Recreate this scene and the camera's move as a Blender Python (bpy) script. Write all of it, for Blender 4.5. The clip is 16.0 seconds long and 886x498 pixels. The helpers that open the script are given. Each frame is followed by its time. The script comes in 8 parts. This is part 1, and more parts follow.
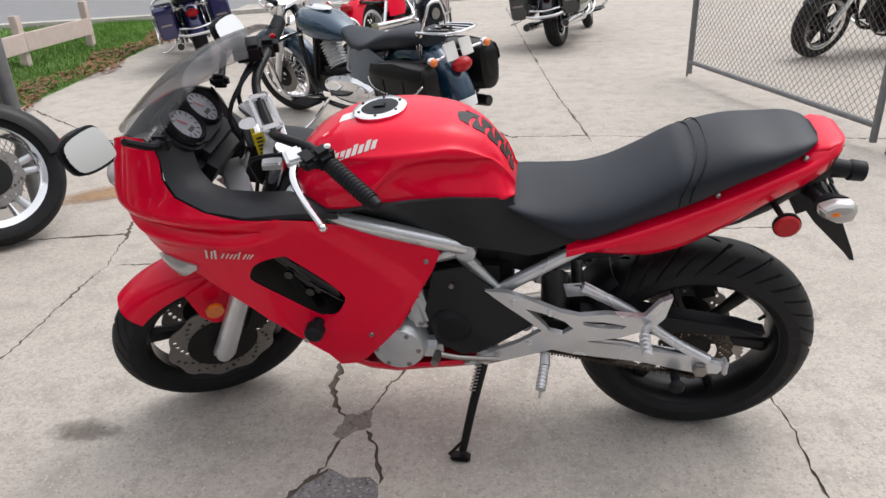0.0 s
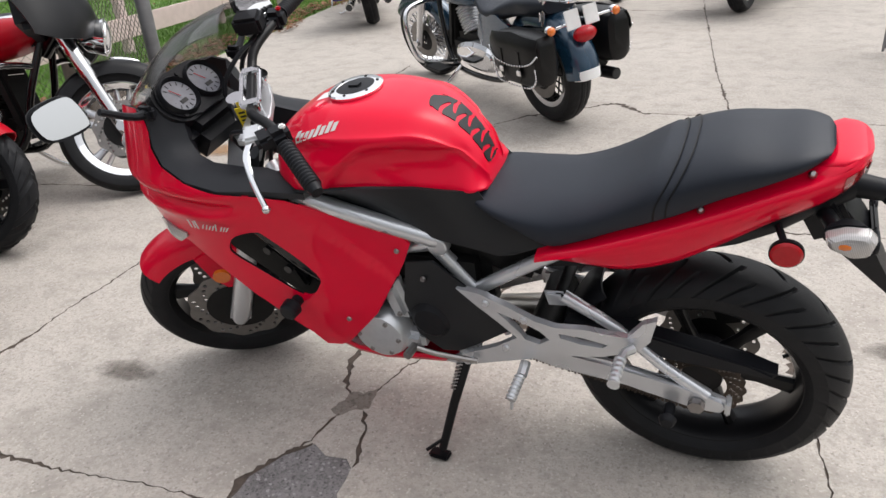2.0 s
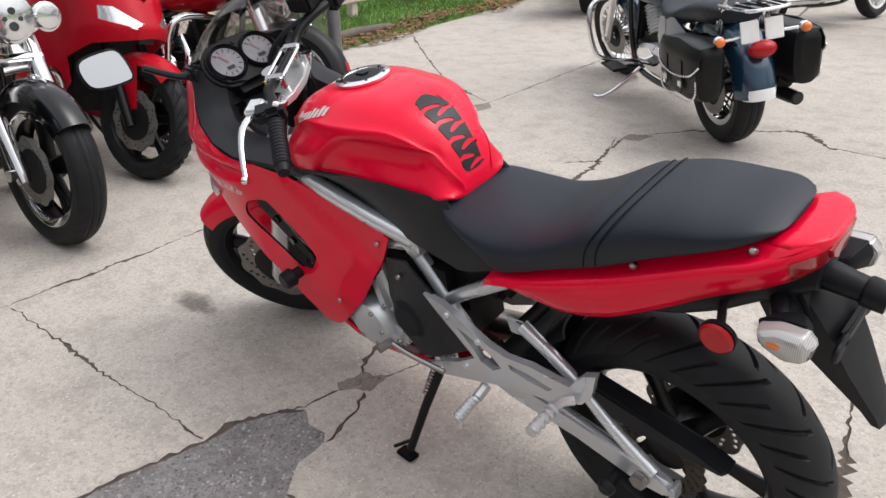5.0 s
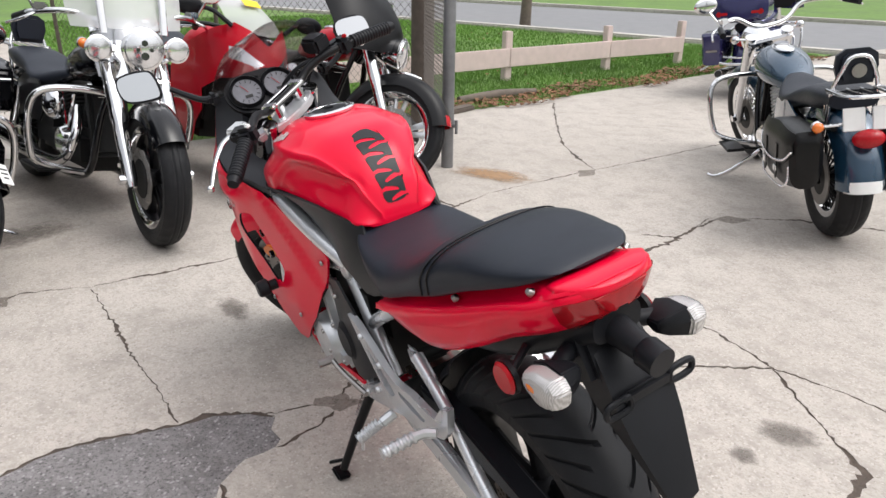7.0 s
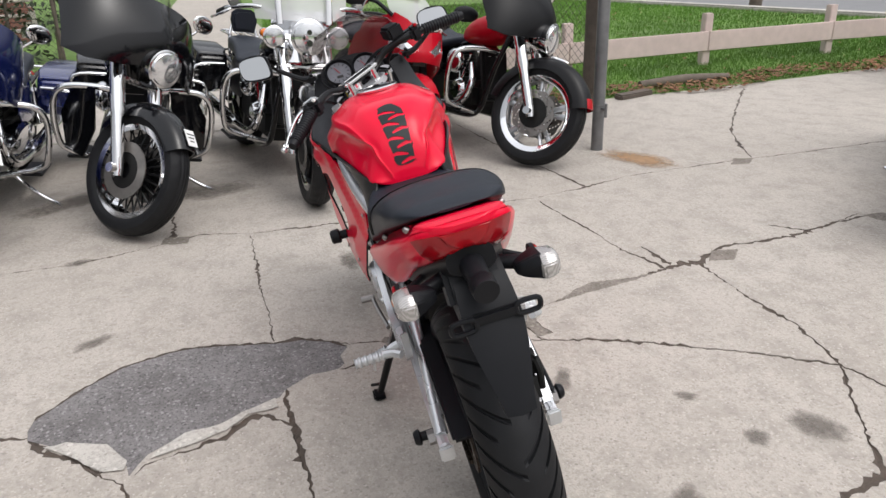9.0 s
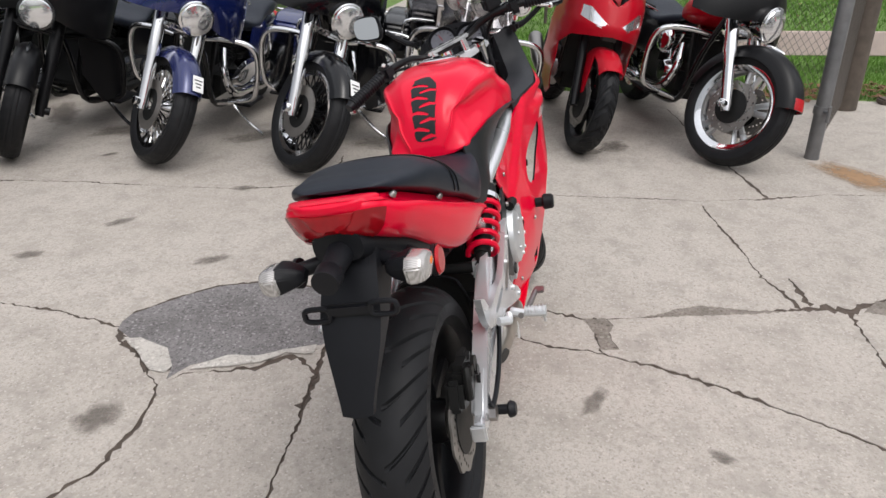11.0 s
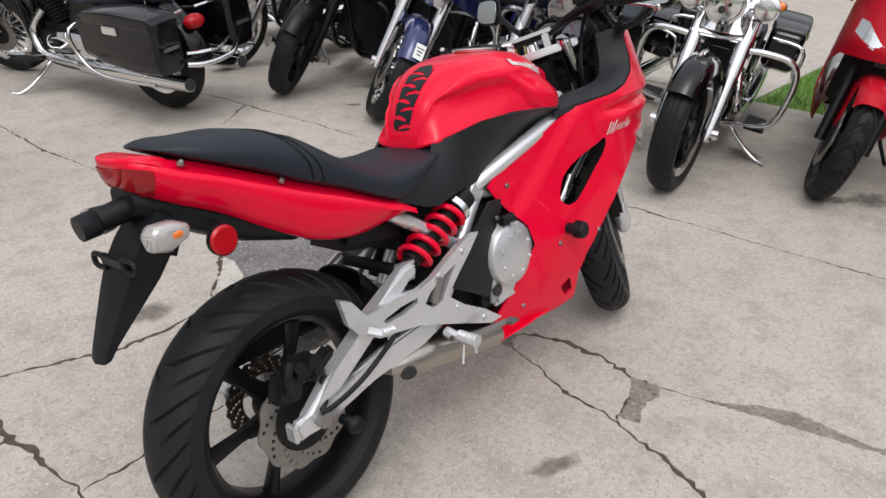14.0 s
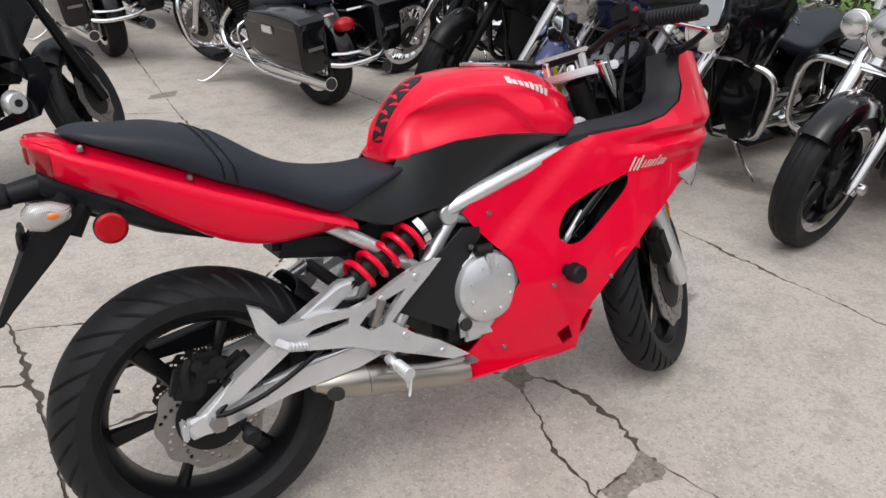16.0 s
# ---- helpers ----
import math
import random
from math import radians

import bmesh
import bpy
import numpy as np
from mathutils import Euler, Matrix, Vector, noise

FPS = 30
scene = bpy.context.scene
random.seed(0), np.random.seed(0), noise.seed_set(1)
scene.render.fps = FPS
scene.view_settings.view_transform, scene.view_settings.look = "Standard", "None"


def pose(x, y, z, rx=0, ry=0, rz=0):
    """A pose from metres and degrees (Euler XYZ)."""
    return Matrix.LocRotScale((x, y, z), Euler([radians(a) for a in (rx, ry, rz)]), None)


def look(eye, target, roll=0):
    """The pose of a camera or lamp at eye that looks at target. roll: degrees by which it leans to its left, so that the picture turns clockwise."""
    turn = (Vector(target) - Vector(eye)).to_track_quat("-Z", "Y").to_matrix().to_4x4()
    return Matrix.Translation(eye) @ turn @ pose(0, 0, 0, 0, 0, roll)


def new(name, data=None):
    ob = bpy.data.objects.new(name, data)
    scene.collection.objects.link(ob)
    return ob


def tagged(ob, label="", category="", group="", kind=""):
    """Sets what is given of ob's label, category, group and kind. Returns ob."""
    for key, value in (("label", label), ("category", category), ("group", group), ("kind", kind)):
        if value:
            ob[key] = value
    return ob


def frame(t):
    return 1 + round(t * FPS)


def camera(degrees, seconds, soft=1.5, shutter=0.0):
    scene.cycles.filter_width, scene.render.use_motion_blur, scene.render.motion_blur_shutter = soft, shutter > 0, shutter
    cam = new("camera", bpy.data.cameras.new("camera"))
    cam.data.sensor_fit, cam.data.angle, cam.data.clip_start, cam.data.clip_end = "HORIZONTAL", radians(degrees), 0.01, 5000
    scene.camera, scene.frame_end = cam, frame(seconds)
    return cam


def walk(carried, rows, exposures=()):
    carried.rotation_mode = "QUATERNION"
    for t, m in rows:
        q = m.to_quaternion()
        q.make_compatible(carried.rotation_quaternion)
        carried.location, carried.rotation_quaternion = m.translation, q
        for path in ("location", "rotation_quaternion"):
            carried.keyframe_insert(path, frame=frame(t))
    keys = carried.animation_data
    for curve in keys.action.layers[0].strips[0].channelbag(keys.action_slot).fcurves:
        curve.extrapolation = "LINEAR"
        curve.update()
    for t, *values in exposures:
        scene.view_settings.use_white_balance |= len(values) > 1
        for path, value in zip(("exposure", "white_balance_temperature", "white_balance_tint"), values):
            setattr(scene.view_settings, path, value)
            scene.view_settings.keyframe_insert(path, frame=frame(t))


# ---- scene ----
cam = camera(63.5, 16.0)
PATH = [
    (0, (0.409, 0.336, 1.327), (0.16, 2.14, 0.501), -2.4),
    (0.5, (0.581, 0.315, 1.314), (0.104, 2.072, 0.486), -5.0),
    (1, (0.684, 0.403, 1.308), (0.221, 2.138, 0.425), -4.6),
    (1.5, (0.749, 0.524, 1.322), (0.231, 2.234, 0.425), -2.9),
    (2, (0.861, 0.574, 1.32), (0.118, 2.203, 0.429), -4.2),
    (2.5, (1.038, 0.581, 1.323), (0.077, 2.107, 0.46), -4.9),
    (3, (1.1, 0.591, 1.323), (0.01, 2.057, 0.509), -6.4),
    (3.5, (1.125, 0.645, 1.319), (0.02, 2.075, 0.464), -6.2),
    (4, (1.119, 0.763, 1.324), (0.048, 2.169, 0.389), -3.3),
    (4.2, (1.128, 0.808, 1.32), (0.03, 2.186, 0.373), -3.3),
    (6.3, (1.583, 1.038, 1.321), (0.185, 2.205, 0.494), 2.7),
    (6.5, (1.614, 1.089, 1.323), (0.188, 2.227, 0.504), 2.4),
    (7, (1.688, 1.263, 1.284), (0.11, 2.242, 0.542), 1.0),
    (7.5, (1.82, 1.312, 1.304), (0.16, 2.124, 0.539), -3.2),
    (8, (2.014, 1.326, 1.32), (0.296, 2.001, 0.55), -2.3),
    (8.5, (2.116, 1.424, 1.326), (0.372, 2.012, 0.543), -1.5),
    (8.7, (2.16, 1.52, 1.318), (0.389, 2.031, 0.542), -1.6),
    (10.8, (2.077, 2.236, 1.316), (0.282, 2.044, 0.456), -0.8),
    (11, (2.091, 2.313, 1.324), (0.308, 2.001, 0.474), 0.0),
    (11.5, (2.018, 2.447, 1.302), (0.282, 1.952, 0.441), -0.2),
    (12, (1.89, 2.577, 1.328), (0.209, 2.025, 0.395), 1.6),
    (12.5, (1.846, 2.784, 1.319), (0.239, 1.996, 0.428), 0.1),
    (13, (1.831, 2.959, 1.323), (0.329, 1.949, 0.472), -0.5),
    (13.5, (1.699, 3.037, 1.31), (0.291, 1.931, 0.42), -0.7),
    (14, (1.573, 3.117, 1.325), (0.199, 1.977, 0.424), 2.1),
    (14.5, (1.482, 3.306, 1.328), (0.276, 1.951, 0.484), 1.9),
    (15, (1.393, 3.437, 1.324), (0.317, 1.969, 0.494), 0.5),
    (15.5, (1.231, 3.428, 1.314), (0.181, 1.968, 0.439), 0.4),
    (16, (1.066, 3.395, 1.315), (0.112, 1.877, 0.428), 2.3),
]
walk(cam, [(t, look(eye, target, roll)) for t, eye, target, roll in PATH],
     [(0, 0.15), (2, 0.20), (4, 0.18), (7, 0.34), (8, 0.28), (8.7, 0.10), (10.8, -0.02), (12, -0.09), (14, -0.07), (16, -0.06)])

# ---------------------------------------------------------------- light: soft overcast daylight
world = bpy.data.worlds.new("overcast_sky")
scene.world = world
world.use_nodes = True
wn = world.node_tree
sky = wn.nodes.new("ShaderNodeTexSky")
sky.sky_type = "NISHITA"
sky.sun_disc = False
sky.sun_elevation, sky.sun_rotation = radians(62), radians(50)
sky.air_density, sky.dust_density, sky.ozone_density = 1.0, 6.0, 1.0
soft_sky = wn.nodes.new("ShaderNodeHueSaturation")
soft_sky.inputs["Saturation"].default_value = 0.22
wn.links.new(sky.outputs[0], soft_sky.inputs["Color"])
wn.links.new(soft_sky.outputs[0], wn.nodes["Background"].inputs["Color"])
wn.nodes["Background"].inputs["Strength"].default_value = 0.15
sun = new("sun", bpy.data.lights.new("sun", "SUN"))
sun.data.energy, sun.data.angle, sun.data.color = 1.42, radians(120), (0.965, 0.985, 1.045)
sun.matrix_world = look((0, 0, 10), (0.5, -1.0, 0))

# ---------------------------------------------------------------- materials
def rgb(r, g, b):
    return (r, g, b, 1.0)


def mat(name, color, rough=0.5, metal=0.0, var=0.12, scale=30.0, bump=0.0, bump_scale=200.0, coat=0.0, rvar=0.1, spec=0.5, each=0.0):
    """A surface with colour and gloss varied at two scales, and fine relief."""
    m = bpy.data.materials.new(name)
    m.use_nodes = True
    n, l = m.node_tree.nodes, m.node_tree.links
    p = n["Principled BSDF"]
    co = n.new("ShaderNodeTexCoord")
    a, b = n.new("ShaderNodeTexNoise"), n.new("ShaderNodeTexNoise")
    a.inputs["Scale"].default_value, a.inputs["Detail"].default_value = scale, 6
    b.inputs["Scale"].default_value, b.inputs["Detail"].default_value = scale * 0.12, 3
    l.new(co.outputs["Object"], a.inputs["Vector"])
    l.new(co.outputs["Object"], b.inputs["Vector"])
    add = n.new("ShaderNodeMath")
    add.operation = "ADD"
    l.new(a.outputs["Fac"], add.inputs[0])
    l.new(b.outputs["Fac"], add.inputs[1])
    val = n.new("ShaderNodeMapRange")
    val.inputs["From Min"].default_value, val.inputs["From Max"].default_value = 0.6, 1.4
    val.inputs["To Min"].default_value, val.inputs["To Max"].default_value = 1 - var, 1 + var
    l.new(add.outputs[0], val.inputs["Value"])
    hsv = n.new("ShaderNodeHueSaturation")
    hsv.inputs["Color"].default_value = rgb(*color)
    if each:
        info = n.new("ShaderNodeObjectInfo")
        er = n.new("ShaderNodeMapRange")
        er.inputs["To Min"].default_value, er.inputs["To Max"].default_value = 1 - each, 1 + each
        l.new(info.outputs["Random"], er.inputs["Value"])
        mul = n.new("ShaderNodeMath")
        mul.operation = "MULTIPLY"
        l.new(er.outputs[0], mul.inputs[0])
        l.new(val.outputs[0], mul.inputs[1])
        l.new(mul.outputs[0], hsv.inputs["Value"])
    else:
        l.new(val.outputs[0], hsv.inputs["Value"])
    l.new(hsv.outputs[0], p.inputs["Base Color"])
    rr = n.new("ShaderNodeMapRange")
    rr.inputs["From Min"].default_value, rr.inputs["From Max"].default_value = 0.3, 0.7
    rr.inputs["To Min"].default_value, rr.inputs["To Max"].default_value = max(0.02, rough - rvar * rough), min(1, rough + rvar * rough)
    l.new(b.outputs["Fac"], rr.inputs["Value"])
    l.new(rr.outputs[0], p.inputs["Roughness"])
    p.inputs["Metallic"].default_value = metal
    p.inputs["Specular IOR Level"].default_value = spec
    p.inputs["Coat Weight"].default_value = coat
    p.inputs["Coat Roughness"].default_value = 0.04
    if bump:
        c = n.new("ShaderNodeTexNoise")
        c.inputs["Scale"].default_value, c.inputs["Detail"].default_value = bump_scale, 4
        l.new(co.outputs["Object"], c.inputs["Vector"])
        bp = n.new("ShaderNodeBump")
        bp.inputs["Strength"].default_value, bp.inputs["Distance"].default_value = bump, 0.002
        l.new(c.outputs["Fac"], bp.inputs["Height"])
        l.new(bp.outputs[0], p.inputs["Normal"])
    return m


def sheet_glass(name, color, gloss=0.06, sky_veil=0.0):
    """A thin clear or tinted sheet: it lets light through and mirrors more at a grazing angle. The last argument mixes
    in flat white for mirrored sky.
    """
    m = bpy.data.materials.new(name)
    m.use_nodes = True
    n, l = m.node_tree.nodes, m.node_tree.links
    n.remove(n["Principled BSDF"])
    t, g, mix, f = n.new("ShaderNodeBsdfTransparent"), n.new("ShaderNodeBsdfGlossy"), n.new("ShaderNodeMixShader"), n.new("ShaderNodeLayerWeight")
    t.inputs["Color"].default_value = rgb(*color)
    g.inputs["Roughness"].default_value = gloss
    pw, sc = n.new("ShaderNodeMath"), n.new("ShaderNodeMath")
    pw.operation, pw.inputs[1].default_value = "POWER", 4.0
    sc.operation, sc.inputs[1].default_value, sc.inputs[2].default_value = "MULTIPLY_ADD", 0.6, 0.05
    f.inputs["Blend"].default_value = 0.5
    l.new(f.outputs["Facing"], pw.inputs[0])
    l.new(pw.outputs[0], sc.inputs[0])
    l.new(sc.outputs[0], mix.inputs[0])
    l.new(t.outputs[0], mix.inputs[1])
    l.new(g.outputs[0], mix.inputs[2])
    out = mix.outputs[0]
    # flat white diffuse stands in for sky reflected by the sheet
    if sky_veil:
        d, m2 = n.new("ShaderNodeBsdfDiffuse"), n.new("ShaderNodeMixShader")
        d.inputs["Color"].default_value = rgb(0.8, 0.8, 0.8)
        m2.inputs[0].default_value = sky_veil
        l.new(out, m2.inputs[1])
        l.new(d.outputs[0], m2.inputs[2])
        out = m2.outputs[0]
    l.new(out, n["Material Output"].inputs["Surface"])
    return m


RED = mat("red_paint", (0.74, 0.002, 0.032), 0.32, var=0.04, scale=8, coat=0.65, spec=0.05)
RED.node_tree.nodes["Principled BSDF"].inputs["Coat IOR"].default_value = 1.40
RED_DARK = mat("dark_red_paint", (0.42, 0.005, 0.016), 0.4, var=0.05, scale=8, coat=0.4, spec=0.06)
RED_DARK.node_tree.nodes["Principled BSDF"].inputs["Coat IOR"].default_value = 1.38
BLACK = mat("black_paint", (0.0028, 0.003, 0.0042), 0.16, var=0.2, coat=0.5, spec=0.2)
BLACK_SATIN = mat("satin_black_paint", (0.005, 0.005, 0.006), 0.34, var=0.2, bump=0.05, spec=0.25)
GREY_PAINT = mat("charcoal_paint", (0.022, 0.024, 0.027), 0.25, metal=0.3, var=0.1, coat=1.0)
NAVY = mat("navy_blue_paint", (0.006, 0.014, 0.10), 0.25, metal=0.3, var=0.08, coat=1.0)
TEAL = mat("dark_blue_paint", (0.012, 0.045, 0.085), 0.25, metal=0.35, var=0.08, coat=1.0)
PURPLE = mat("violet_blue_paint", (0.02, 0.02, 0.10), 0.25, metal=0.3, var=0.08, coat=1.0)
CHROME = mat("chrome", (0.78, 0.78, 0.79), 0.08, metal=1.0, var=0.03, scale=20)
ALU = mat("silver_painted_metal", (0.68, 0.69, 0.71), 0.28, metal=0.65, var=0.06, scale=25, bump=0.04, bump_scale=350)
CAST = mat("cast_aluminium", (0.63, 0.64, 0.655), 0.33, metal=0.65, var=0.1, scale=40, bump=0.12, bump_scale=400)
STEEL = mat("bare_steel", (0.34, 0.32, 0.31), 0.36, metal=1.0, var=0.12, scale=60)
DISC = mat("brake_disc_steel", (0.25, 0.235, 0.22), 0.38, metal=0.75, var=0.15, scale=50)
MUFFLER = mat("brushed_steel", (0.44, 0.41, 0.37), 0.3, metal=1.0, var=0.12, scale=18, bump=0.05, bump_scale=600)
CHAIN = mat("oily_chain", (0.07, 0.055, 0.045), 0.45, metal=0.8, var=0.3, scale=80)
RUBBER = mat("tyre_rubber", (0.0112, 0.0115, 0.0130), 0.55, var=0.3, scale=25, bump=0.25, bump_scale=500, spec=0.22)
PLASTIC = mat("black_plastic", (0.0078, 0.0082, 0.0105), 0.45, var=0.15, bump=0.12, bump_scale=900, spec=0.22)
PLASTIC_GREY = mat("dark_grey_panel", (0.010, 0.011, 0.013), 0.42, var=0.1, bump=0.1, bump_scale=900, spec=0.34)
VINYL = mat("seat_vinyl", (0.0106, 0.0140, 0.0225), 0.46, var=0.12, scale=14, bump=0.22, bump_scale=900, spec=0.34)
COCKPIT = mat("matt_grey_cockpit_panel", (0.020, 0.021, 0.025), 0.5, var=0.12, bump=0.1, bump_scale=900, spec=0.3)
LEATHER = mat("saddlebag_leather", (0.005, 0.005, 0.0055), 0.36, var=0.2, scale=20, bump=0.35, bump_scale=120, spec=0.25)
DARK = mat("engine_black", (0.008, 0.008, 0.008), 0.55, var=0.3, scale=40, bump=0.15, spec=0.25)
# 0.42 of painted white imitates the sky's reflection in the windshield
CLEAR = sheet_glass("clear_sheet", (0.93, 0.94, 0.95), 0.06, 0.42)
SMOKE = sheet_glass("smoked_screen", (0.74, 0.725, 0.73))
LENS_RED = mat("red_lens", (0.40, 0.006, 0.012), 0.2, var=0.2, scale=90, coat=0.3, spec=0.2)
LENS_DARK = mat("deep_red_lens", (0.29, 0.003, 0.008), 0.2, var=0.35, scale=40, coat=0.5, spec=0.2)
LENS_AMBER = mat("amber_lens", (0.75, 0.17, 0.01), 0.15, var=0.1, scale=90, coat=1.0)
LENS_CLEAR = mat("ribbed_clear_lens", (0.66, 0.63, 0.60), 0.12, metal=0.25, var=0.2, scale=110, coat=0.8)
ln, ll = LENS_CLEAR.node_tree.nodes, LENS_CLEAR.node_tree.links
rib, amb = ln.new("ShaderNodeTexWave"), ln.new("ShaderNodeMix")
rib.inputs["Scale"].default_value, rib.inputs["Distortion"].default_value, rib.inputs["Detail"].default_value = 120, 2.0, 2
ll.new(ln["Texture Coordinate"].outputs["Object"], rib.inputs["Vector"])
amb.data_type = "RGBA"
ll.new(rib.outputs["Fac"], amb.inputs["Factor"])
amb.inputs["A"].default_value, amb.inputs["B"].default_value = rgb(0.34, 0.325, 0.315), rgb(0.50, 0.48, 0.47)
ll.new(amb.outputs["Result"], ln["Principled BSDF"].inputs["Base Color"])
HEADLAMP = mat("headlamp_reflector", (0.78, 0.79, 0.81), 0.12, metal=0.85, var=0.10, scale=25, coat=0.6)
MIRROR = mat("mirror_glass", (0.85, 0.86, 0.87), 0.02, metal=1.0, var=0.01)
DIAL = mat("white_dial", (0.16, 0.165, 0.19), 0.3, var=0.2, scale=50)
WHITE = mat("white_label", (0.78, 0.78, 0.77), 0.5, var=0.05)
LOGO = mat("silver_logo", (0.62, 0.59, 0.57), 0.35, var=0.06)
YELLOW = mat("yellow_tag", (0.72, 0.55, 0.01), 0.5, var=0.08)
INK = mat("dark_print", (0.02, 0.02, 0.02), 0.6)
GALV = mat("galvanised_steel", (0.20, 0.20, 0.205), 0.5, metal=0.5, var=0.25, scale=20, bump=0.1)
WIRE = mat("fence_wire", (0.12, 0.105, 0.095), 0.6, metal=0.4, var=0.2)
RAILPAINT = mat("faded_pink_paint", (0.62, 0.50, 0.47), 0.7, var=0.12, scale=12, bump=0.3, bump_scale=80)
POSTWOOD = mat("weathered_post_wood", (0.10, 0.08, 0.065), 0.85, var=0.35, scale=18, bump=0.6, bump_scale=60)
BARK = mat("tree_bark", (0.13, 0.105, 0.085), 0.9, var=0.35, scale=14, bump=0.9, bump_scale=50)
BRICK = mat("brick", (0.22, 0.10, 0.075), 0.85, var=0.2, scale=30, bump=0.4, each=0.2)
SIDING = mat("beige_siding", (0.55, 0.49, 0.40), 0.7, var=0.08, scale=6, bump=0.1)
HEDGE = mat("hedge_leaf", (0.028, 0.045, 0.018), 0.7, var=0.5, scale=9)
GRASS = mat("grass_blades", (0.11, 0.225, 0.035), 0.6, var=0.4, scale=1.5, spec=0.3)
TURF = mat("turf_soil", (0.11, 0.19, 0.04), 0.9, var=0.4, scale=6, bump=0.8, bump_scale=40)
LEAF = mat("dry_leaf", (0.20, 0.095, 0.045), 0.8, var=0.5, scale=7, each=0.3)
ROAD = mat("road_asphalt", (0.20, 0.20, 0.205), 0.85, var=0.12, scale=3, bump=0.4, bump_scale=300)


def ground_mat(name, base, speck, stain, speck_scale=220.0, bump=0.5, light=1.08):
    """Weathered concrete or asphalt: broad stains, mottling and fine stone grain."""
    m = bpy.data.materials.new(name)
    m.use_nodes = True
    n, l = m.node_tree.nodes, m.node_tree.links
    p = n["Principled BSDF"]
    co = n.new("ShaderNodeTexCoord")

    def noise_at(scale, detail, rough=0.6):
        t = n.new("ShaderNodeTexNoise")
        t.inputs["Scale"].default_value, t.inputs["Detail"].default_value, t.inputs["Roughness"].default_value = scale, detail, rough
        l.new(co.outputs["Object"], t.inputs["Vector"])
        return t

    def ramp(src, a, b):
        r = n.new("ShaderNodeMapRange")
        r.inputs["From Min"].default_value, r.inputs["From Max"].default_value = a, b
        l.new(src, r.inputs["Value"])
        return r.outputs[0]

    def blend(fac, a, b):
        mx = n.new("ShaderNodeMix")
        mx.data_type = "RGBA"
        l.new(fac, mx.inputs["Factor"])
        for sock, v in ((mx.inputs["A"], a), (mx.inputs["B"], b)):
            if isinstance(v, tuple):
                sock.default_value = rgb(*v)
            else:
                l.new(v, sock)
        return mx.outputs["Result"]

    lo, mid, hi, fine = noise_at(0.8, 6, 0.65), noise_at(6, 9, 0.72), noise_at(speck_scale, 3, 0.75), noise_at(speck_scale * 0.32, 4, 0.7)
    vor = n.new("ShaderNodeTexVoronoi")
    vor.inputs["Scale"].default_value = speck_scale * 1.1
    l.new(co.outputs["Object"], vor.inputs["Vector"])
    c1 = blend(ramp(lo.outputs["Fac"], 0.40, 0.68), base, stain)
    c2 = blend(ramp(mid.outputs["Fac"], 0.46, 0.70), c1, tuple(v * 0.74 for v in stain))
    c2b = blend(ramp(fine.outputs["Fac"], 0.50, 0.72), c2, tuple(v * 0.8 for v in stain))
    c3 = blend(ramp(hi.outputs["Fac"], 0.50, 0.70), c2b, speck)
    sep = n.new("ShaderNodeSeparateColor")
    l.new(vor.outputs["Color"], sep.inputs[0])
    c3b = blend(ramp(sep.outputs[0], 0.90, 0.98), c3, tuple(min(1, v * light) for v in base))
    c4 = blend(ramp(sep.outputs[1], 0.94, 1.02), c3b, tuple(v * 0.75 for v in speck))
    l.new(c4, p.inputs["Base Color"])
    p.inputs["Roughness"].default_value = 0.88
    p.inputs["Specular IOR Level"].default_value = 0.3
    bp = n.new("ShaderNodeBump")
    bp.inputs["Strength"].default_value, bp.inputs["Distance"].default_value = bump, 0.003
    l.new(hi.outputs["Fac"], bp.inputs["Height"])
    b2 = n.new("ShaderNodeBump")
    b2.inputs["Strength"].default_value, b2.inputs["Distance"].default_value = 0.35, 0.01
    l.new(mid.outputs["Fac"], b2.inputs["Height"])
    l.new(bp.outputs[0], b2.inputs["Normal"])
    l.new(b2.outputs[0], p.inputs["Normal"])
    return m


CONCRETE = ground_mat("weathered_concrete", (0.478, 0.436, 0.392), (0.33, 0.297, 0.262), (0.412, 0.372, 0.331), 150.0, 0.6, 1.05)
PATCH = ground_mat("patched_asphalt", (0.25, 0.238, 0.236), (0.075, 0.068, 0.07), (0.17, 0.158, 0.156), 130.0, 1.0, 1.25)
RIM = ground_mat("broken_concrete", (0.56, 0.53, 0.49), (0.34, 0.31, 0.28), (0.46, 0.43, 0.39), 90.0, 1.0)
GRIT = mat("crack_dirt", (0.080, 0.062, 0.050), 0.95, var=0.45, scale=30, bump=0.9, bump_scale=120)


